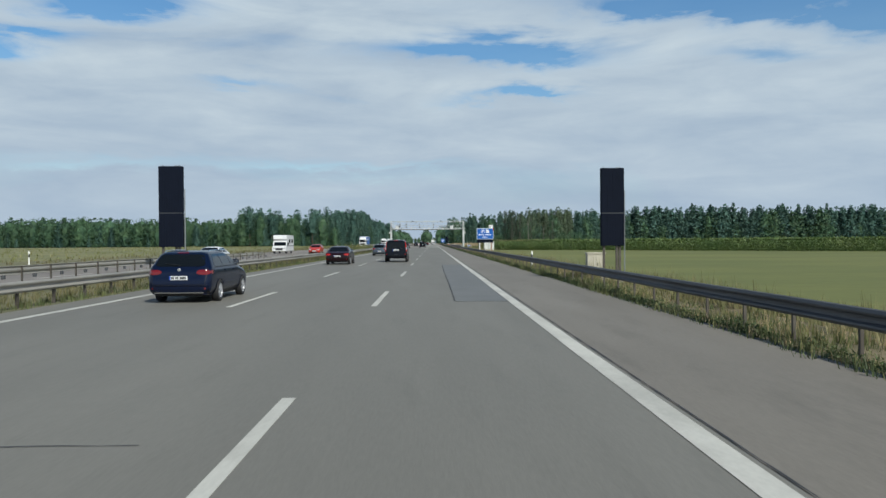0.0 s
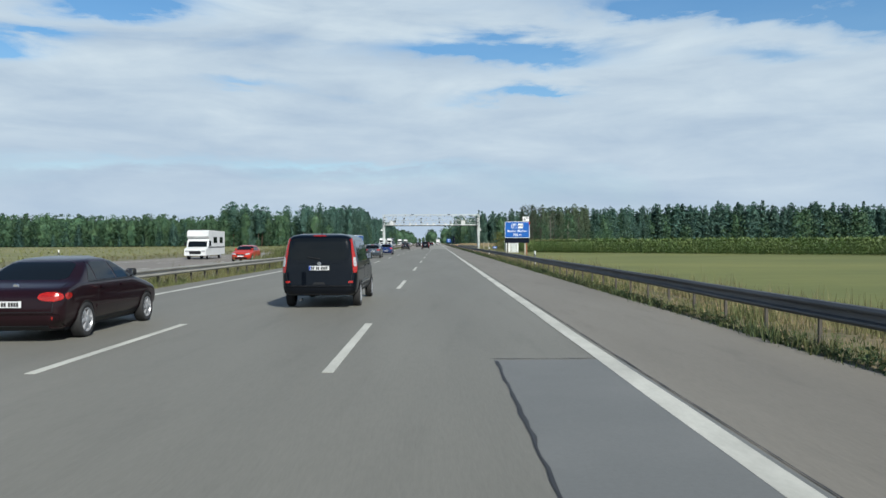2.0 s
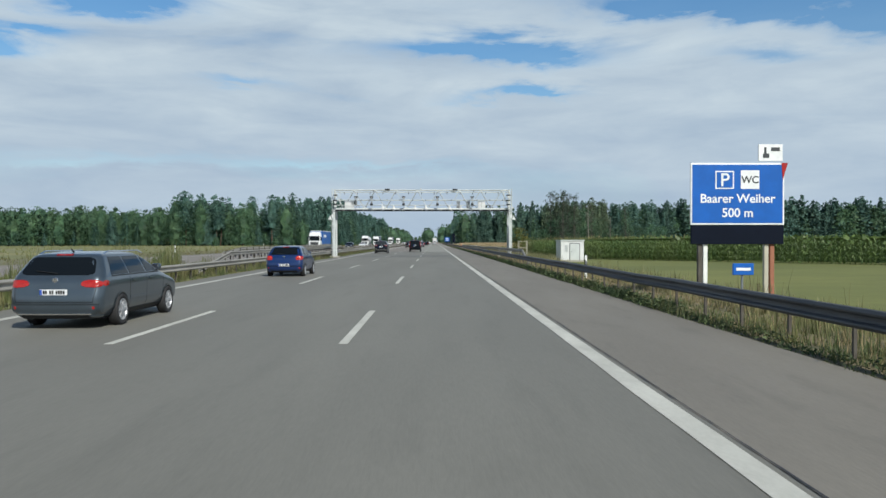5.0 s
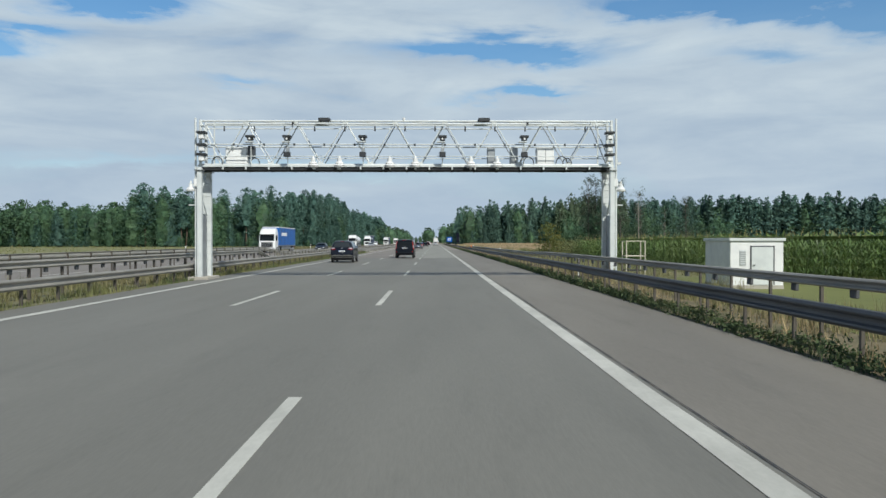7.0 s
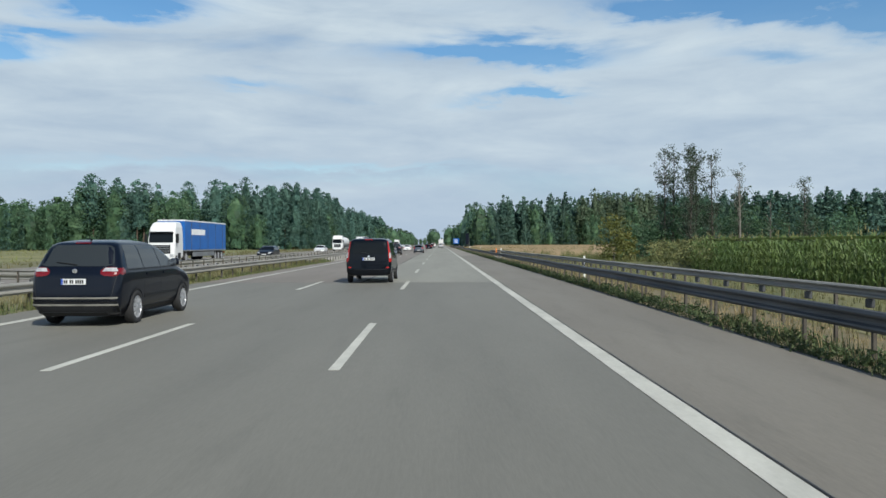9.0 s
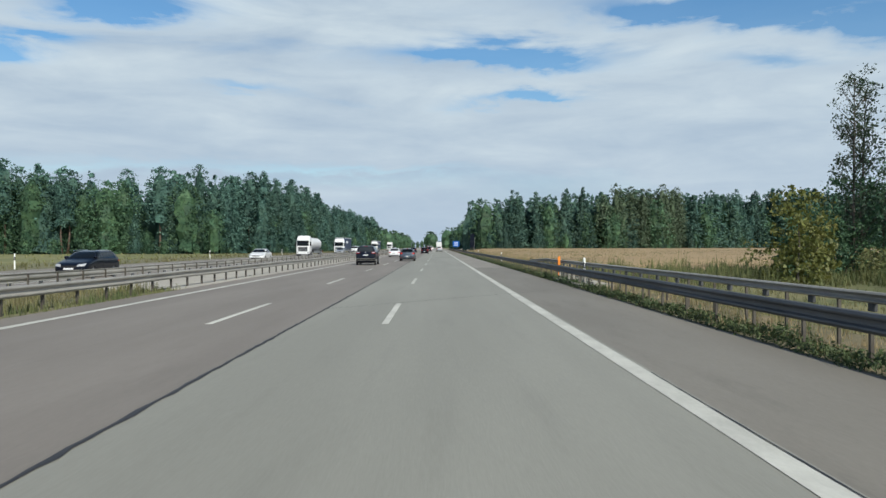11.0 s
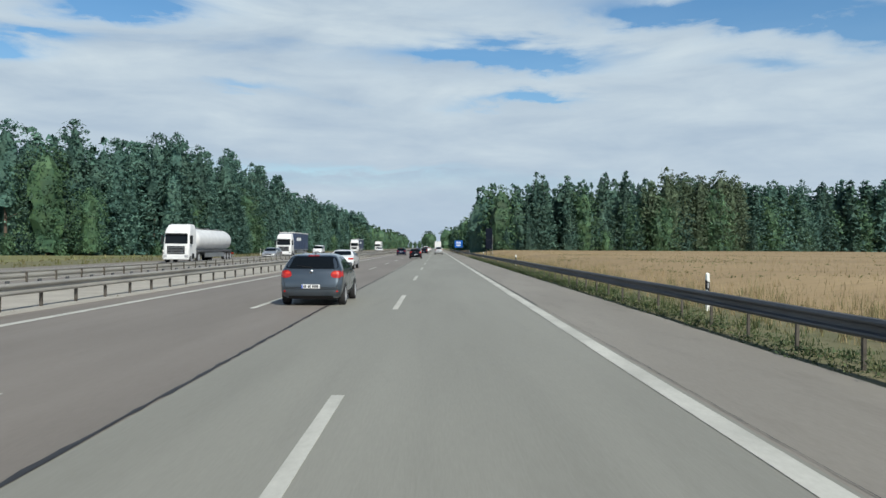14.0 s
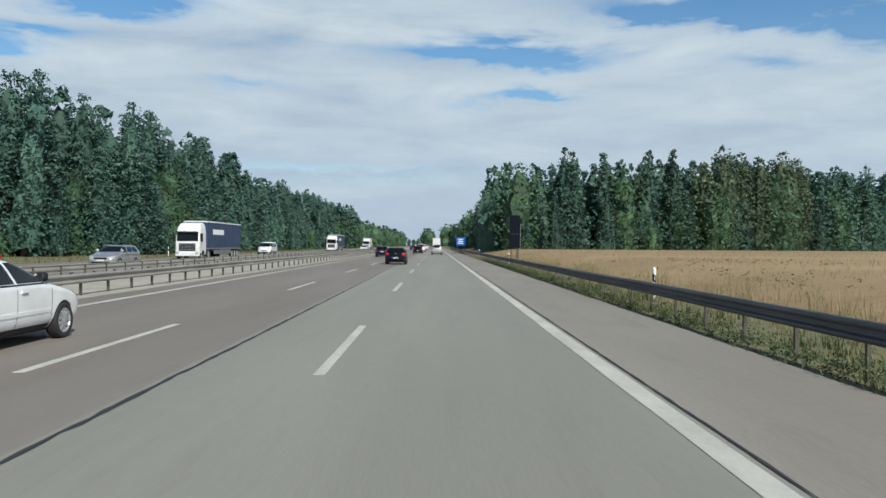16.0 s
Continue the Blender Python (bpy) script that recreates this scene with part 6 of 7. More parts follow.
def cushions(centres, radii, per, size, rg, squash=0.55, ruffle=0.38):
    """Pointed sprays on the skin of flattened cushions of foliage, their faces turned outwards; returns (n, 3, 3)."""
    n = len(centres)
    d = rg.normal(size=(n, per, 3))
    d[..., 2] = np.where(d[..., 2] < -0.35, -d[..., 2], d[..., 2])
    d /= np.linalg.norm(d, axis=2, keepdims=True)
    out_ = d * (np.reshape(radii, (-1, 1, 1)) * rg.uniform(0.6, 1.1, (n, per, 1)))
    flat = np.reshape(np.broadcast_to(squash, (n,)), (-1, 1))
    out_[..., 2] *= flat
    pos = (np.asarray(centres)[:, None, :] + out_).reshape(-1, 3)
    nrm = d.copy()
    nrm[..., 2] = nrm[..., 2] / flat * 0.7 + 0.25
    nrm = nrm.reshape(-1, 3) + rg.normal(0, ruffle, (n * per, 3))
    nrm /= np.linalg.norm(nrm, axis=1, keepdims=True)
    a = rg.normal(size=(n * per, 3)) + d.reshape(-1, 3) * 0.8
    a -= (a * nrm).sum(1, keepdims=True) * nrm
    a /= np.linalg.norm(a, axis=1, keepdims=True)
    b = np.cross(nrm, a)
    ln = size * rg.uniform(0.55, 1.35, n * per)[:, None]
    w = ln * rg.uniform(0.28, 0.5, n * per)[:, None]
    return np.stack([pos - a * ln * 0.4 + b * w, pos + a * ln * 0.6, pos - a * ln * 0.4 - b * w], 1)


def leaf_tris(centres, size, rg, flat=0.0):
    """Randomly turned pointed leaf sprays; returns (n, 3, 3)."""
    return leaf_quads(centres, size * 1.25, rg, flat, 0.9)[:, :3]


def crown_skin(kind, h, rg, total, size, k_min=None):
    """Sprays spread evenly over the outline of a crown, which close it between the cushions; returns (n, 3, 3)."""
    reach, base, rad, squash = CROWNS[kind]
    base = base if k_min is None else max(base, k_min)
    ks = np.linspace(base, 0.975, 120)
    share = np.array([reach(k) + 0.02 for k in ks])
    k = np.clip(rg.choice(ks, total, p=share / share.sum()) + rg.normal(0, 0.008, total), base, 0.98)
    ang = rg.uniform(0, 2 * math.pi, total)
    lobe = 0.9 + 0.14 * np.sin(2 * ang + rg.uniform(0, 6.28)) + 0.13 * np.sin(3 * ang + 24 * k + rg.uniform(0, 6.28))
    r = h * np.array([reach(v_) for v_ in k]) * lobe * rg.uniform(0.62, 1.0, total)
    pos = np.stack([r * np.cos(ang), r * np.sin(ang), h * k], 1)
    return cushions(pos, np.full(total, 0.05 * h * rad * 10), 1, size, rg, squash)


def inner_mass(h, reach, rg, k0=0.03, k1=0.93, rows=6, segs=7):
    """Dense uneven inner foliage of a crown: rings whose radius follows reach(k); returns quads."""
    ks = np.linspace(k0, k1, rows)
    rad = np.array([reach(k) for k in ks])[:, None] * rg.uniform(0.65, 1.25, (rows, segs))
    rad[-1] *= 0.3
    ang = np.linspace(0, 2 * math.pi, segs, endpoint=False)[None] + rg.uniform(-0.25, 0.25, (rows, segs))
    pt = np.stack([rad * np.cos(ang), rad * np.sin(ang), h * ks[:, None] + rg.normal(0, 0.02 * h, (rows, segs))], 2)
    nxt = np.roll(pt, -1, axis=1)
    return np.stack([pt[:-1], nxt[:-1], nxt[1:], pt[1:]], 2).reshape(-1, 4, 3)


def hood(k, mid, low):
    """Outline of a crown over its height: wide at mid, rounded above, drawn in towards the foot."""
    if k > mid:
        return math.sqrt(max(1.0 - ((k - mid) / (1.015 - mid)) ** 2, 0.02))
    return low + (1 - low) * math.sin(0.5 * math.pi * max(k, 0) / mid)


# crown: reach at height k (share of the tree's height), lowest foliage, size of the cushions (share of height), flatness
CROWNS = {
    "pine": (lambda k: 0.262 * max(1.012 - k, 0.012) ** 0.56 * (0.85 + 0.15 * min(k / 0.2, 1)), 0.02, 0.047, 0.34),
    "bare_pine": (lambda k: 0.175 * hood(k, 0.58, 0.35), 0.34, 0.046, 0.45),
    "spruce": (lambda k: 0.21 * max(1.01 - k, 0.010) ** 0.72, 0.02, 0.042, 0.36),
    "broad": (lambda k: 0.33 * hood(k, 0.48, 0.7), 0.03, 0.078, 0.75),
    "poplar": (lambda k: 0.165 * hood(k, 0.40, 0.8) ** 0.9, 0.04, 0.048, 0.85),
    "low": (lambda k: 0.45 * hood(k, 0.45, 0.8), 0.02, 0.15, 0.75),
}


def crown_cushions(kind, h, rg, count, k_min=None):
    """Centres and radii of the foliage cushions of a crown."""
    reach, base, rad, squash = CROWNS[kind]
    base = base if k_min is None else max(base, k_min)
    ks = np.linspace(base, 0.985, 200)
    share = np.array([reach(k) + 0.03 for k in ks])
    k = np.sort(rg.choice(ks, count, p=share / share.sum()) + rg.normal(0, 0.012, count))
    k = np.clip(k, base, 0.985)
    k[-3:] = 0.955, 0.972, 0.985
    ang = (np.arange(count) * 2.39996 + rg.normal(0, 0.5, count))
    lobe = 1 + 0.16 * np.sin(2 * ang + rg.uniform(0, 6.28)) + 0.14 * np.sin(k * 31 + rg.uniform(0, 6.28)) + rg.normal(0, 0.12, count)
    size = h * rad * rg.uniform(0.65, 1.3, count) * np.clip(1.3 - 0.65 * k, 0.6, 1.1)
    r = np.maximum(h * np.array([reach(v_) for v_ in k]) * np.clip(lobe, 0.6, 1.4) * rg.uniform(0.5, 1.0, count) - 0.4 * size, 0)
    r[-3:] *= 0.3
    squash = squash + (0.95 - squash) * np.clip((k - 0.78) / 0.18, 0, 1)
    c = np.stack([r * np.cos(ang), r * np.sin(ang), h * k - size * squash * 0.6], 1)
    return c, size, squash


def limb_shape(kind, h, pts, rg):
    """Tapered trunk with a slight bend and limbs to some of the clumps."""
    s = Shape()
    r = h * 0.012 + 0.03
    bends = [(0, 0)] + [(rg.normal() * h * 0.008, rg.normal() * h * 0.008) for _ in range(4)]
    top = 0.9 if kind in ("pine", "bare_pine", "spruce") else 0.72
    rings = []
    for i, (bx, by) in enumerate(bends):
        k = i / 4
        rr = r * (1.25 if i == 0 else 1) * (1 - 0.85 * k)
        rings.append([(bx + rr * math.cos(a * math.pi / 3), by + rr * math.sin(a * math.pi / 3), h * top * k - (0.2 if i == 0 else 0)) for a in range(6)])
    s.rings(rings)
    for p in pts[:6]:
        z = max(0.15 * h, p[2] - rg.uniform(0.02, 0.08) * h)
        s.tube((0, 0, z), tuple(p), r * 0.2, r * 0.05, 4)
    return s


TREE_KINDS = {
    "pine": (PINE, BARK_PINE, 190, "pine_tree", "tall Scots pine with green boughs down to the ground, tinted blue for haze"),
    "bare_pine": (PINE, BARK_PINE, 96, "pine_tree", "tall Scots pine with bare reddish trunk and high crown"),
    "spruce": (SPRUCE, BARK_GREY, 150, "spruce_tree", "tall dark green spruce with drooping boughs"),
    "broad": (BROADLEAF, BARK_GREY, 110, "deciduous_tree", "broad-crowned green deciduous tree at the wood edge"),
    "poplar": (POPLAR, BARK_GREY, 140, "aspen_tree", "tall upright deciduous tree with feathery grey-green top"),
    "low": (BROADLEAF, BARK_GREY, 24, "shrub", "dense green shrub at the foot of the wood"),
}
# spray length and sprays on each cushion, from the nearest trees to the farthest
DETAIL = {"near": (0.43, 16), "mid": (0.68, 7), "far": (1.15, 3)}


def tree(kind, h, seed, detail):
    leaf, bark, count, name, label = TREE_KINDS[kind]
    size, per = DETAIL[detail]
    rg = np.random.default_rng(seed)
    pts, rad, squash = crown_cushions(kind, h, rg, count)
    if kind == "low":
        size, per = 0.4, 20
    verts = np.concatenate([cushions(pts, rad, per, size, rg, squash), crown_skin(kind, h, rg, int(count * per * 0.48), size)])
    reach, base = CROWNS[kind][0], CROWNS[kind][1]
    core = inner_mass(h, lambda q_: h * reach(q_) * 0.42, rg, base + 0.02, 0.9, 8, 7)
    ob = thing(name, 0, 0, -0.1, label, "tree" if kind != "low" else "shrub", group="trees of the wood")
    part("trunk", limb_shape(kind, h, pts[::max(1, len(pts) // 6)], rg), bark, ob, smooth=True)
    crown = new("crown", quads("crown", verts, leaf))
    crown.parent = ob
    inner = new("inner_growth", quads("inner_growth", core, leaf))
    inner.parent = ob
    return ob


HEIGHTS = {"pine": (18, 20, 22, 19), "bare_pine": (19, 21, 20), "spruce": (20, 23, 18), "broad": (15, 18, 16), "poplar": (22, 24, 20), "low": (3.2, 4.2)}
NEAR_KINDS = ("pine", "bare_pine", "broad")
protos = {}


def plant(kind, x, y, height, rg):
    away = math.hypot(x, y - 350)
    detail = "mid" if kind == "low" else "near" if away < 165 and kind in NEAR_KINDS else "mid" if away < 330 else "far"
    i = int(rg.integers(len(HEIGHTS[kind])))
    s = height / HEIGHTS[kind][i]
    m = pose(x, y, -0.1, rg.normal() * 1.5, rg.normal() * 1.5, rg.uniform(0, 360))
    key = (detail, kind, i)
    if key in protos:
        p = copy_thing(protos[key], m)
    else:
        p = protos[key] = tree(kind, HEIGHTS[kind][i], 100 * len(protos) + 7, detail)
        p.matrix_basis = m
    p.scale = (s * rg.uniform(0.9, 1.12), s * rg.uniform(0.9, 1.12), s)


def along(pts, step, rg, jitter=1.0):
    """Places along a line of plan points."""
    out_pts = []
    for (xa, ya), (xb, yb) in zip(pts, pts[1:]):
        n = max(1, int(math.hypot(xb - xa, yb - ya) / step))
        for i in range(n):
            k = (i + rg.uniform(-0.3, 0.3)) / n
            out_pts.append((xa + (xb - xa) * k + rg.normal() * jitter, ya + (yb - ya) * k + rg.normal() * jitter))
    return out_pts


LEFT_EDGE = [(-240, 425), (-150, 432), (-100, 436), (-62, 446), (-44, 462), (-42, 500), (-43, 560), (-42, 640), (-41, 760)]
RIGHT_EDGE = [(16, 900), (16.5, 640), (17, 545), (20, 515), (40, 530), (84, 566), (125, 605), (165, 640), (270, 632), (400, 650)]
for x, y in along(LEFT_EDGE[:5], 3.7, rng, 2.0):
    kind = rng.choice(["pine", "bare_pine", "bare_pine", "broad"]) if x > -112 else "broad"
    plant(kind, x, y, (rng.uniform(18.5, 23.5) if kind != "broad" else rng.uniform(15, 20)) if x > -112 else rng.uniform(12.5, 17.5), rng)
for x, y in along(LEFT_EDGE[4:], 4.2, rng, 1.8):
    kind = rng.choice(["pine", "pine", "pine", "pine", "pine", "broad"])
    plant(kind, x - 1, y, (rng.uniform(19, 24) if kind != "broad" else rng.uniform(14, 19)) * (1.0 if y < 520 else 0.92), rng)
for x, y in along(LEFT_EDGE, 4.6, rng, 1.6):
    if not -112 < x < -58 or rng.uniform() < 0.3:
        plant(rng.choice(["pine", "pine", "pine", "broad"]), x + 2.0, y - 2.0, rng.uniform(5, 15), rng)
for x, y in along(LEFT_EDGE, 6.5, rng, 0.9):
    plant("low", x + 3.2, y - 3.0, rng.uniform(1.6, 3.6), rng)
for x, y in along(RIGHT_EDGE[:4], 4.8, rng, 1.2):
    plant(rng.choice(["broad", "pine", "pine", "spruce"]), x + 1.5, y, rng.uniform(12, 17), rng)
for x, y in along(RIGHT_EDGE[3:], 4.3, rng, 1.8):
    k = min(1.0, max(0.0, (x - 20) / 70))
    kinds = ["spruce", "spruce", "pine", "broad"] if x < 58 else ["poplar", "poplar", "poplar", "broad", "pine"] if x < 112 else ["pine", "pine", "pine", "spruce", "broad"]
    kind = rng.choice(kinds)
    plant(kind, x, y, (20.5 + 7.5 * k + 4 * min(1, max(0, (x - 120) / 100))) * rng.uniform(0.87, 1.06) * (0.85 if kind == "broad" else 1.0), rng)
for x, y in along(RIGHT_EDGE[3:], 5.2, rng, 1.6):
    plant(rng.choice(["broad", "broad", "spruce"]) if x > 45 else "spruce", x + 1.5, y - 2.2, rng.uniform(6, 17), rng)
for x, y in along(RIGHT_EDGE, 9, rng, 0.8):
    plant("low", x + 1.0, y - 3.0, rng.uniform(1.6, 3.6), rng)


def woods(name, places, heights, mat, count, per, size, label, kind, rg, k_min=None):
    """Many trees behind the front row, as one mass."""
    allv, inner = [], []
    reach = CROWNS[kind][0]
    for (x, y), h in zip(places, heights):
        at = np.array([x, y, 0.0])
        pts, rad, squash = crown_cushions(kind, h, rg, count, k_min)
        allv += [cushions(pts, rad * 1.15, per, size, rg, squash) + at, crown_skin(kind, h, rg, int(count * per * 0.4), size, k_min) + at]
        inner.append(inner_mass(h, lambda q_: h * reach(q_) * 0.85, rg, 0.0, 0.86, 6, 7) + at)
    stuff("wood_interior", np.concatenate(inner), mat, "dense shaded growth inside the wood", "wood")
    return stuff(name, np.concatenate(allv), mat, label, "wood")


def band(edge, depth0, depth1, n, side, rg):
    """Random places behind an edge line, at depths from it."""
    seg = rg.integers(0, len(edge) - 1, n)
    out_pts = []
    lens = np.array([math.hypot(b[0] - a[0], b[1] - a[1]) for a, b in zip(edge, edge[1:])])
    cum = np.concatenate([[0], np.cumsum(lens)])
    for t in rg.uniform(0, cum[-1], n):
        i = min(np.searchsorted(cum, t, "right") - 1, len(lens) - 1)
        k = (t - cum[i]) / lens[i]
        (xa, ya), (xb, yb) = edge[i], edge[i + 1]
        nx, ny = -(yb - ya) / lens[i] * side, (xb - xa) / lens[i] * side
        d = rg.uniform(depth0, depth1)
        out_pts.append((xa + (xb - xa) * k + nx * d, ya + (yb - ya) * k + ny * d))
    return out_pts


pl = band(LEFT_EDGE, 2.5, 18, 430, 1, rng)
near_pl, far_pl = [p for p in pl if p[0] > -112], [p for p in pl if p[0] <= -112]
woods("pine_wood", near_pl, [rng.uniform(17.5, 22.5) * (1.0 if y < 520 else 0.92) for x, y in near_pl], PINE, 34, 6, 1.0, "dense dark pine wood behind the front row", "pine", rng, 0.35)
woods("broadleaf_wood", far_pl, rng.uniform(12, 17, len(far_pl)), BROADLEAF, 30, 9, 1.0, "rounded deciduous trees behind the front row", "broad", rng)
pl = band([(x, y) for x, y in RIGHT_EDGE[3:]], 2.5, 14, 430, 1, rng)
pl += [(rng.uniform(146, 205), rng.uniform(640, 660)) for _ in range(22)]
woods("spruce_wood", pl, [(18.5 + 8 * min(1, max(0, (x - 20) / 70)) + 4 * min(1, max(0, (x - 120) / 100))) * rng.uniform(0.86, 1.03) for x, y in pl], SPRUCE, 34, 5, 1.0, "dense dark spruce wood behind the front row", "spruce", rng, 0.35)
# undergrowth closes the wood's foot
for edge, nn in ((LEFT_EDGE, 1700), (RIGHT_EDGE, 1300)):
    pl = np.array(band(edge, -1.0, 7.0, nn, 1, rng))
    zc = rng.uniform(0.2, 4.2, nn) * rng.uniform(0.5, 1, nn)
    pos = clumps(np.column_stack([pl, zc]), 1.1 * rng.uniform(0.6, 1.3, nn), 16, rng, 0.7)
    stuff("undergrowth", leaf_tris(pos, 0.7, rng, 0.2), BROADLEAF, "dense green undergrowth along the foot of the wood", "undergrowth")
pl = band([(16, 1400), (16, 560)], 2, 26, 150, -1, rng) + band([(-41, 740), (-38, 1400)], 2, 26, 160, 1, rng)
pl = [(x, y) for x, y in pl if x > 14 or x < -36]
woods("roadside_wood", pl, rng.uniform(13, 19, len(pl)), BROADLEAF, 22, 9, 1.5, "distant mixed wood along both sides of the motorway", "broad", rng)
pl = [(x + rng.normal() * 3, 545 + 0.02 * abs(x) + rng.normal() * 8) for x in np.linspace(-620, -200, 100)]
pl += [(x + rng.normal() * 3, 720 + rng.normal() * 8) for x in np.linspace(330, 800, 80)]
woods("distant_wood", pl, rng.uniform(13, 20, len(pl)), PINE, 18, 7, 1.9, "distant tree line on the horizon", "broad", rng)
pl = [(-8 + rng.normal() * 4, 1480 + rng.normal() * 10) for _ in range(5)] + [(24 + rng.normal() * 4, 1440 + rng.normal() * 10) for _ in range(4)]
pl += [(x, 1700 + rng.normal() * 10) for x in np.linspace(-240, 240, 60)]
woods("distant_wood", pl, [26] * 5 + [32] * 4 + list(rng.uniform(9, 14, 60)), BROADLEAF, 26, 8, 2.0, "far clumps of trees where the motorway vanishes", "broad", rng)

floor = Shape()
floor.add([(-46, 470, -0.03), (-46, 1400, -0.03), (-400, 1400, -0.03), (-400, 470, -0.03), (-70, 455, -0.03)], [(0, 1, 2, 3, 4)])
floor.add([(21, 530, -0.03), (84, 580, -0.03), (165, 655, -0.03), (420, 670, -0.03), (420, 1400, -0.03), (21, 1400, -0.03)], [(0, 1, 2, 3, 4, 5)])
tagged(part("forest_floor", floor, FOREST_FLOOR), "dark needle-covered forest floor", "ground", kind="structure")


# tall sparse trees, snags and the yellow bush beside the maize
def sparse_tree(x, y, h, seed, leaves=1.0, dead=False):
    rg = np.random.default_rng(seed)
    ob = thing("dead_tree" if dead else "sparse_tree", x, y, ground_z(x, y), "leafless grey dead tree" if dead else "tall thin half-bare tree with sparse foliage", "tree", "thin trees by the maize")
    s = Shape()
    r = 0.13
    lean = rg.normal(size=2) * 0.3
    top = (lean[0], lean[1], h)
    s.tube((0, 0, -0.2), (lean[0] * 0.5, lean[1] * 0.5, h * 0.5), r, r * 0.6, 7)
    s.tube((lean[0] * 0.5, lean[1] * 0.5, h * 0.5), top, r * 0.6, 0.02, 7)
    tips = []
    for i in range(64 if not dead else 22):
        k = rg.uniform(0.12 if not dead else 0.35, 0.98)
        z = h * k
        ang, ln = rg.uniform(0, 6.28), h * rg.uniform(0.035, 0.11) * (1.15 - k * 0.6)
        p = (lean[0] * k + ln * math.cos(ang), lean[1] * k + ln * math.sin(ang), z + ln * rg.uniform(0.8, 1.6))
        s.tube((lean[0] * k, lean[1] * k, z), p, 0.04, 0.012, 4)
        tips.append(p)
        for _ in range(2):
            q = (p[0] + rg.normal() * 0.4, p[1] + rg.normal() * 0.4, p[2] + rg.uniform(0, 0.7))
            s.tube(p, q, 0.014, 0.006, 3)
            tips.append(q)
    part("trunk", s, BARK_DEAD if dead else BARK_GREY, ob)
    if not dead:
        pts = np.array([t for t in tips if rg.uniform() < leaves])
        crown = new("crown", quads("crown", leaf_quads(clumps(pts, 0.5 * rg.uniform(0.6, 1.2, len(pts)), 13, rg, 0.9), 0.27, rg), SPARSE))
        crown.parent = ob


for i, (x, y, h) in enumerate(((31.0, 306, 14.3), (32.6, 308, 13.6), (34.0, 305, 14.2), (35.6, 307, 14.0), (37.0, 305, 13.4), (33.2, 303, 12.6), (42.0, 309, 11.8), (50.5, 308, 10.6))):
    sparse_tree(x, y, h, 300 + i, 0.9 if x < 40 else 0.55)
sparse_tree(40.2, 304, 11.6, 350, dead=True)
sparse_tree(47.5, 312, 8.5, 351, dead=True)


def bush(x, y, h, mat, label, seed):
    rg = np.random.default_rng(seed)
    pts, _ = crown_points("low", h, rg, 90)
    ob = thing("bush", x, y, ground_z(x, y), label, "bush")
    part("trunk", limb_shape("low", h, pts, rg), BARK_GREY, ob)
    crown = new("crown", quads("crown", leaf_quads(clumps(pts, 0.45 * h / 5 * rg.uniform(0.6, 1.3, 90), 26, rg, 0.8), 0.32, rg), mat))
    crown.parent = ob


bush(21.8, 295, 5.4, YELLOW_BUSH, "rounded yellow-green bush beside the maize", 41)
bush(23.4, 297, 3.4, YELLOW_BUSH, "small yellow-green bush beside the maize", 42)
for i, (x, y, h) in enumerate(((24.5, 301, 3.0), (27.5, 304, 4.4), (31, 307, 7.2), (35, 309, 9.5), (39, 311, 9.0), (45, 314, 8.0), (52, 316, 7.2), (60, 319, 6.6), (26, 303, 3.4), (29, 306, 5.0), (33, 309, 6.5), (37, 311, 7.0), (42, 314, 6.0), (48, 316, 5.5), (56, 318, 6), (64, 322, 6))):
    bush(x, y, h, BROADLEAF, "green bush beside the field", 60 + i)


# ---- maize, grass and weeds ----
def blades(x, y, z, h, rg, width, lean, bent=False):
    """Grass blades at the given places, in one piece or bent in two: (n, 4, 3) or (n * 2, 4, 3)."""
    n = len(x)
    ang = rg.uniform(0, 2 * math.pi, n)
    dx, dy = np.cos(ang), np.sin(ang)
    ln = lean * h * rg.uniform(0.2, 1.2, n)
    wx, wy = -dy * width * 0.5, dx * width * 0.5
    a = np.stack([x, y, z], 1)
    m = np.stack([x + dx * ln * 0.35, y + dy * ln * 0.35, z + h * 0.6], 1)
    t = np.stack([x + dx * ln, y + dy * ln, z + h * rg.uniform(0.85, 1.0, n)], 1)
    w = np.stack([wx, wy, np.zeros(n)], 1)
    if not bent:
        return np.stack([a - w, a + w, t + w * 0.2, t - w * 0.2], 1)
    q1 = np.stack([a - w, a + w, m + w * 0.8, m - w * 0.8], 1)
    q2 = np.stack([m - w * 0.8, m + w * 0.8, t + w * 0.15, t - w * 0.15], 1)
    return np.concatenate([q1, q2])


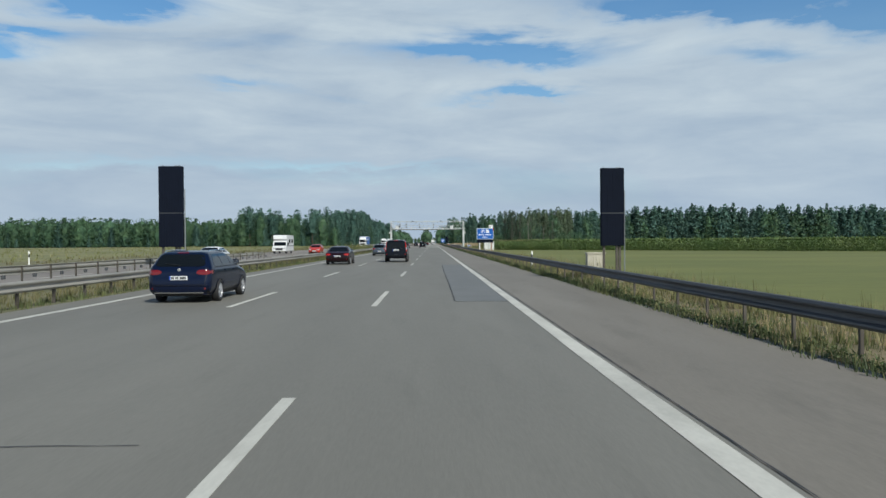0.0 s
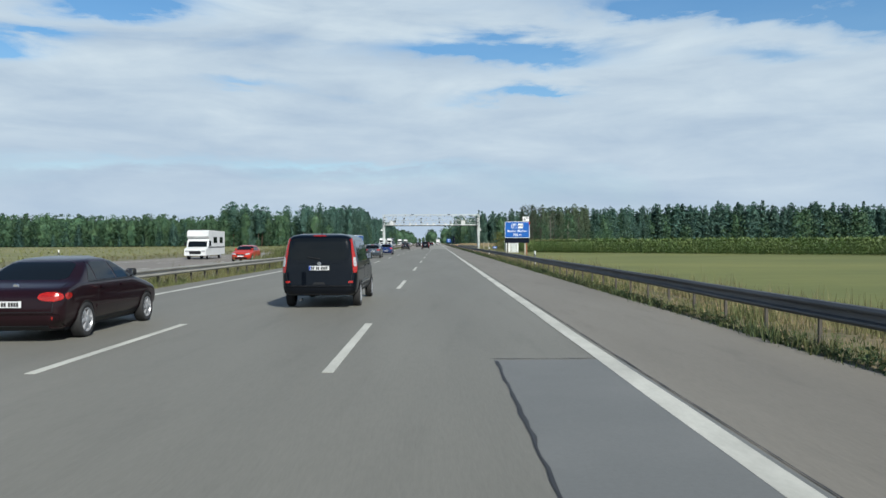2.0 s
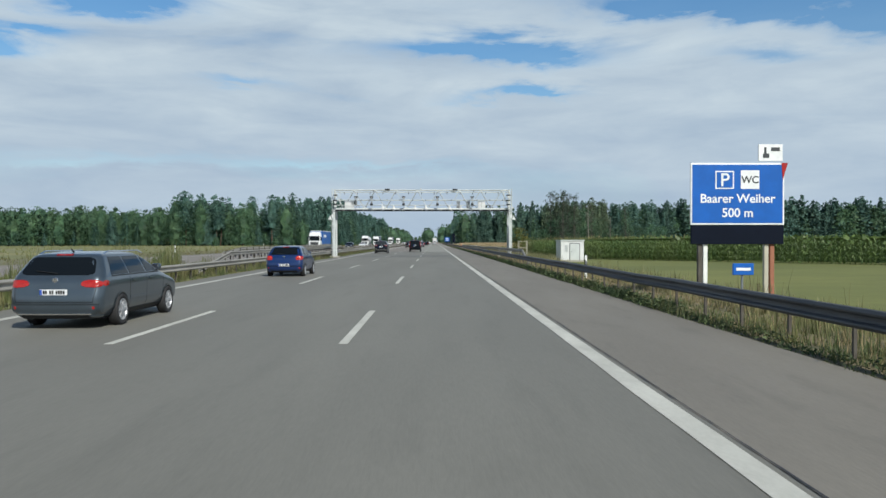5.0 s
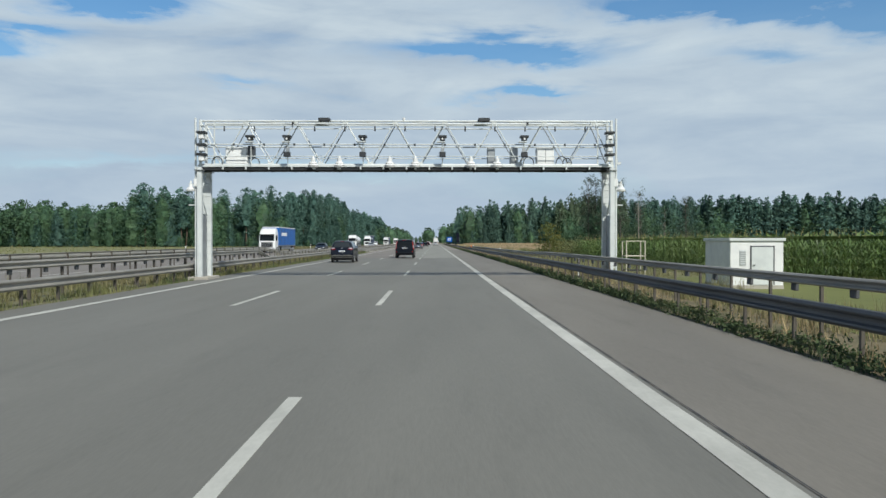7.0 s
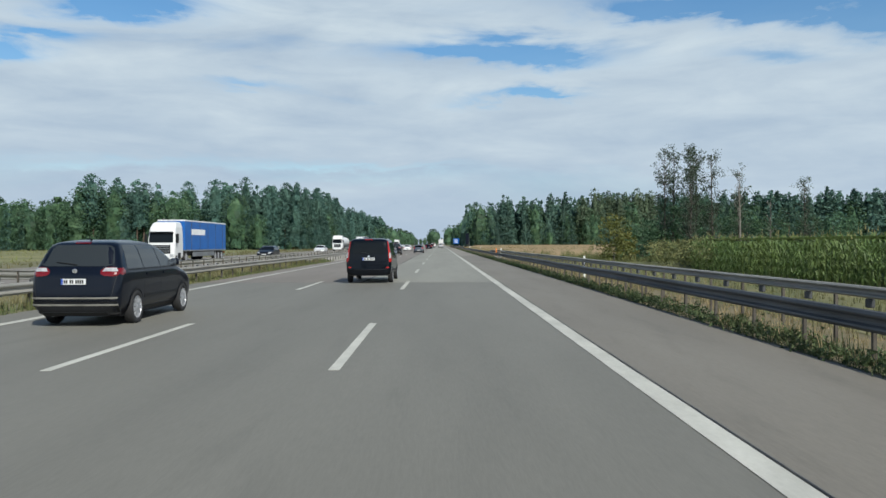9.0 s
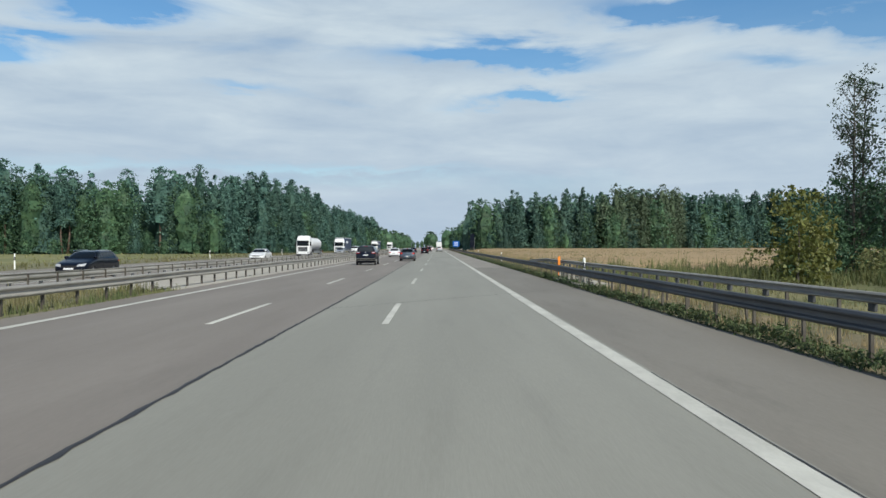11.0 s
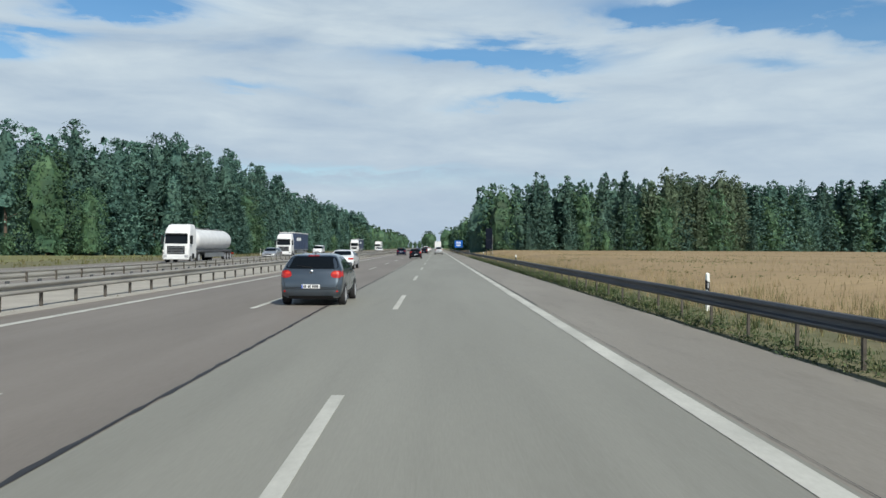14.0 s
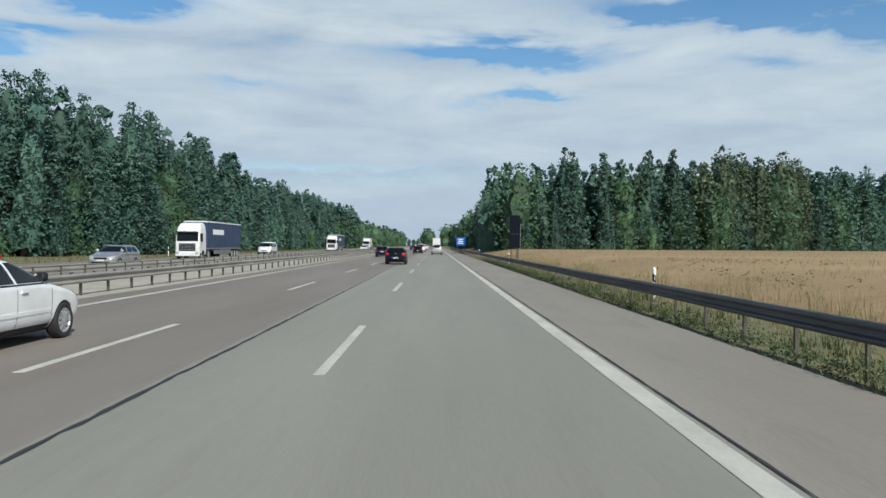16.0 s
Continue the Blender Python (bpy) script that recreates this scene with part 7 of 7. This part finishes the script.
def maize(places, rg, leaves):
    n = len(places)
    x, y = places[:, 0], places[:, 1]
    h = rg.uniform(1.9, 2.4, n)
    out_q = [blades(x, y, np.full(n, -0.52), h + 0.42, rg, 0.035, 0.03)]
    for i in range(leaves):
        k = -0.05 + 0.92 * i / leaves
        ang = rg.uniform(0, 2 * math.pi, n)
        dx, dy = np.cos(ang), np.sin(ang)
        ln = rg.uniform(0.4, 0.75, n)
        z = h * k
        w = np.stack([-dy * 0.04, dx * 0.04, np.zeros(n)], 1)
        a = np.stack([x, y, z], 1)
        m = np.stack([x + dx * ln * 0.5, y + dy * ln * 0.5, z + rg.uniform(0.2, 0.4, n)], 1)
        t = np.stack([x + dx * ln, y + dy * ln, z + rg.uniform(-0.15, 0.25, n)], 1)
        out_q += [np.stack([a - w * 0.6, a + w * 0.6, m + w, m - w], 1), np.stack([m - w, m + w, t + w * 0.2, t - w * 0.2], 1)]
    return np.concatenate(out_q), np.stack([x, y, h], 1)


def in_field(x, y):
    return (x > 20.3) & (y > 205 - 1.1 * (x - 20) * 0.95) & (y < np.minimum(262 + (x - 20) * 3.0, 300))


cx, cy = np.meshgrid(np.arange(20.4, 33, 0.75), np.arange(150, 300, 0.2))
pl = np.stack([cx.ravel() + rng.normal(0, 0.06, cx.size), cy.ravel() + rng.normal(0, 0.06, cx.size)], 1)
pl = pl[in_field(pl[:, 0], pl[:, 1])]
q, tops = maize(pl, rng, 4)
field = stuff("maize_field", q, CORN, "tall green maize crop with pale tassels", "crop")
# the slanting near edge, further out
ed = []
for row in range(6):
    xs = np.arange(33, 150, 0.3)
    ed.append(np.stack([xs + rng.normal(0, 0.05, len(xs)), 205 - 1.045 * (xs - 20) + row * 0.8 + rng.normal(0, 0.06, len(xs))], 1))
q2, tops2 = maize(np.concatenate(ed), rng, 4)
stuff("maize_field", q2, CORN, "tall green maize crop with pale tassels", "crop")
nx = 8000
ex = rng.uniform(32, 175, nx)
stuff("maize_field", leaf_quads(np.column_stack([ex, 205 - 1.045 * (ex - 20) + rng.uniform(2.0, 7.5, nx), rng.uniform(-0.35, 2.1, nx)]), 0.75, rng, 0.0, 0.5), CORN, "dense green growth behind the maize edge", "crop")
# the crop's closed top farther in
n = 26000
x = rng.uniform(30, 260, n)
y = rng.uniform(-40, 300, n)
keep = in_field(x, y)
c = np.stack([x[keep], y[keep], rng.uniform(1.95, 2.4, keep.sum())], 1)
stuff("maize_field", leaf_quads(c, 0.9, rng, 0.0, 0.5), CORN, "closed green canopy of the maize field", "crop")
allt = np.concatenate([tops, tops2])
allt = allt[rng.uniform(size=len(allt)) < np.where(allt[:, 0] > 32, 0.04, 0.14)]
stuff("maize_tassels", blades(allt[:, 0], allt[:, 1], allt[:, 2] - 0.08, rng.uniform(0.2, 0.38, len(allt)), rng, 0.05, 0.3), TASSEL, "pale maize tassels", "crop")
canopy = Shape()
canopy.add([(24, 211, 2.05), (150, 82, 2.05), (280, -28, 2.05), (280, 298, 2.05), (32, 298, 2.05), (24, 270, 2.05)], [(0, 1, 4, 5), (1, 2, 3, 4)])
canopy.add([(26, 210, -0.5), (150, 84, -0.5), (280, -26, -0.5), (26, 210, 2.04), (150, 84, 2.04), (280, -26, 2.04)], [(0, 1, 4, 3), (1, 2, 5, 4)])
tagged(part("maize_canopy", canopy, CORN), "dense inner canopy of the maize field", "crop", kind="stuff")


def grass_strip(name, x0, x1, y0, y1, n, h0, h1, mat, label, width=0.02, lean=0.45, z=-0.05, clump=5, power=1.0):
    k = n // clump
    bx = x0 + (x1 - x0) * rng.uniform(0, 1, k) ** power
    by = rng.uniform(y0, y1, k)
    patch = 0.6 + 0.4 * np.sin(by * 0.7 + 3 * np.sin(by * 0.13)) * np.sin(bx * 2.1 + by * 0.05)
    hh = np.repeat((h0 + (h1 - h0) * rng.uniform(0, 1, k) ** 2) * np.clip(patch, 0.35, 1), clump)
    x = np.repeat(bx, clump) + rng.normal(0, 0.06, k * clump)
    y = np.repeat(by, clump) + rng.normal(0, 0.06, k * clump)
    zz = np.array([ground_z(a, b) + 0.05 if a > BANK_X0 else z for a, b in zip(x, y)])
    return stuff(name, blades(x, y, zz, hh * rng.uniform(0.6, 1.1, len(x)), rng, width, lean), mat, label, "grass")


def leafy_weeds(x0, x1, y0, y1, n, hmax, label, size=0.10, edge=None):
    cy_ = rng.uniform(y0, y1, n)
    cx_ = x0 + (x1 - x0) * rng.uniform(0, 1, n) + (np.array([edge(v_) for v_ in cy_]) if edge else 0)
    big_ = np.clip(0.55 + 0.6 * np.sin(cy_ * 0.45 + 2 * np.sin(cy_ * 0.11)) * np.sin(cy_ * 1.7), 0.25, 1.2)
    cz_ = hmax * rng.uniform(0.05, 0.7, n) * big_
    pos_ = clumps(np.column_stack([cx_, cy_, cz_]), hmax * 0.5 * rng.uniform(0.5, 1.2, n), 7, rng, 0.8)
    pos_[:, 2] = np.maximum(pos_[:, 2], 0.01)
    return stuff("verge_weeds", leaf_tris(pos_, size * 1.3, rng, 0.2), WEEDS, label, "weeds")


leafy_weeds(0.0, 0.75, 132, 294, 7600, 0.32, "dense dark green weeds along the edge of the hard shoulder", 0.075, shoulder_edge)
leafy_weeds(0.02, 0.45, -15, 140, 3200, 0.24, "low green weeds along the edge of the hard shoulder", 0.06, shoulder_edge)
leafy_weeds(0.02, 0.85, 290, 450, 5200, 0.30, "leafy green weeds along the edge of the hard shoulder", 0.06, shoulder_edge)
grass_strip("verge_grass", 7.0, 7.8, -20, 300, 40000, 0.12, 0.42, WEEDS, "green grass along the edge of the hard shoulder", 0.022, 0.5)
grass_strip("verge_grass", 7.05, 8.7, -20, 135, 36000, 0.2, 0.55, REEDS, "dense green-brown grass under the guard rail", 0.024, 0.45)
grass_strip("verge_grass", 7.2, 9.2, -20, 312, 22000, 0.2, 0.55, DRY_GRASS, "dense dry straw-coloured grass under the guard rail", 0.024, 0.45)
grass_strip("verge_grass", 7.15, 9.3, -20, 320, 9000, 0.15, 0.5, VERGE_TALL, "dry yellow-green grass behind the guard rail", 0.018, 0.4)
grass_strip("verge_grass", 7.3, 8.4, 290, 470, 16000, 0.12, 0.5, WEEDS, "green weeds below the guard rail", 0.03, 0.6, clump=7)
grass_strip("meadow_grass", 8.8, 12.6, -20, 206, 42000, 0.55, 1.15, PALE_GRASS, "tall pale seeding grass along the meadow edge", 0.034, 0.3, clump=6)
grass_strip("meadow_grass", 8.6, 13.5, 206, 330, 12000, 0.5, 1.0, PALE_GRASS, "tall pale seeding grass behind the guard rail", 0.026, 0.35, clump=6)
grass_strip("meadow_grass", 8.4, 11.5, -20, 330, 8000, 0.4, 0.9, DRY_GRASS, "tall dry stalks along the meadow edge", 0.014, 0.35)
grass_strip("meadow_grass", 9.2, 15, -20, 206, 16000, 0.12, 0.35, MEADOW_GRASS, "rough green grass at the foot of the bank", 0.03, 0.45, power=1.8)
grass_strip("dry_grass", 8.6, 14.5, 314, 500, 30000, 0.45, 1.15, DRY_GRASS, "tall dry golden grass along the field edge", 0.024, 0.4)
grass_strip("dry_grass", 8.4, 16, 312, 450, 12000, 0.3, 0.75, VERGE_TALL, "green grass among the dry stalks", 0.026, 0.45, clump=9)
grass_strip("dry_grass", 8.6, 14.0, 316, 470, 12000, 0.5, 1.2, PALE_GRASS, "pale feathery grass along the field edge", 0.02, 0.4, clump=6)
# ears standing out of the crop
n = 34000
ex_ = 11.5 + 112 * rng.uniform(0, 1, n) ** 2.0
ey_ = 324.5 + 190 * rng.uniform(0, 1, n)
ez_ = np.array([crop_top(a, b) - 0.12 for a, b in zip(ex_, ey_)])
keep = ey_ < 505 + np.maximum(ex_ - 20, 0) * 0.75
stuff("dry_grass", blades(ex_[keep], ey_[keep], ez_[keep], rng.uniform(0.16, 0.42, keep.sum()), rng, 0.03, 0.55), DRY_GRASS, "ripe ears of the dry golden field", "grass")
n = 5200
wx_ = 13.8 + 60 * rng.uniform(0, 1, n) ** 1.7
wy_ = 325 + 100 * rng.uniform(0, 1, n)
patch_ = np.sin(wx_ * 0.31 + 1.3) * np.sin(wy_ * 0.17) + rng.normal(0, 0.35, n) > 0.25
wz_ = np.array([crop_top(a, b) - 0.05 for a, b in zip(wx_, wy_)])
stuff("field_weeds", leaf_tris(clumps(np.column_stack([wx_, wy_, wz_])[patch_], 0.3, 7, rng, 0.6), 0.16, rng, 0.2), VERGE_TALL, "green-brown weeds scattered in the dry field", "weeds")
grass_strip("verge_grass", 6.75, 8.9, 290, 470, 24000, 0.12, 0.42, VERGE_TALL, "grass below and behind the guard rail", 0.02, 0.5)
grass_strip("meadow_grass", 12.8, 21.5, 206, 322, 14000, 0.3, 0.75, VERGE_TALL, "tall grey-green grass between guard rail and maize", 0.03, 0.35)
grass_strip("meadow_grass", 9.6, 44, 292, 325, 16000, 0.8, 1.7, REEDS, "tall green weeds before the dry field", 0.05, 0.3)
nb = 900
bx_ = rng.uniform(19.6, 33, nb)
by_ = np.minimum(260 + (bx_ - 20) * 3.0, 300) + rng.uniform(-2, 14, nb)
bz_ = rng.uniform(0.1, 1.5, nb) * np.clip(1.2 - (by_ - 290) / 40, 0.3, 1.2)
stuff("bramble", leaf_quads(clumps(np.column_stack([bx_, by_, bz_]), 0.55 * rng.uniform(0.6, 1.3, nb), 12, rng, 0.8), 0.28, rng, 0.2), REEDS, "green bramble thicket at the end of the maize", "shrub")
grass_strip("median_reeds", -13.1, -10.3, 104, 152, 15000, 1.35, 1.9, REEDS, "tall yellow-green weeds and grass in the central reservation", 0.06, 0.2, clump=6)
grass_strip("median_reeds", -13.1, -10.2, 98, 160, 8000, 0.7, 1.2, VERGE_TALL, "tall rough grass in the central reservation", 0.05, 0.3, clump=6)
grass_strip("median_grass", -9.95, -9.12, -20, 282, 24000, 0.25, 0.66, REEDS, "dense tall grass under the guard rail", 0.026, 0.35)
grass_strip("median_grass", -12.9, -9.7, 90, 282, 9000, 0.5, 0.95, PALE_GRASS, "tall pale grass in the central reservation", 0.03, 0.35)
grass_strip("median_grass", -12.9, -9.5, -20, 282, 30000, 0.3, 0.9, GRASS, "rough weedy grass in the central reservation", 0.024, 0.5)
grass_strip("median_grass", -10.4, -9.2, 282, 460, 2500, 0.04, 0.22, GRASS, "sparse weeds in the paving joints", 0.025, 0.7)
grass_strip("far_verge_grass", -42, -29.2, 30, 560, 15000, 0.25, 0.8, GRASS, "rough tall grass beyond the oncoming lanes", 0.06, 0.4)
grass_strip("field_grass", -150, -40, 60, 430, 14000, 0.3, 0.8, MEADOW_GRASS, "tall grass of the field before the wood", 0.14, 0.4)
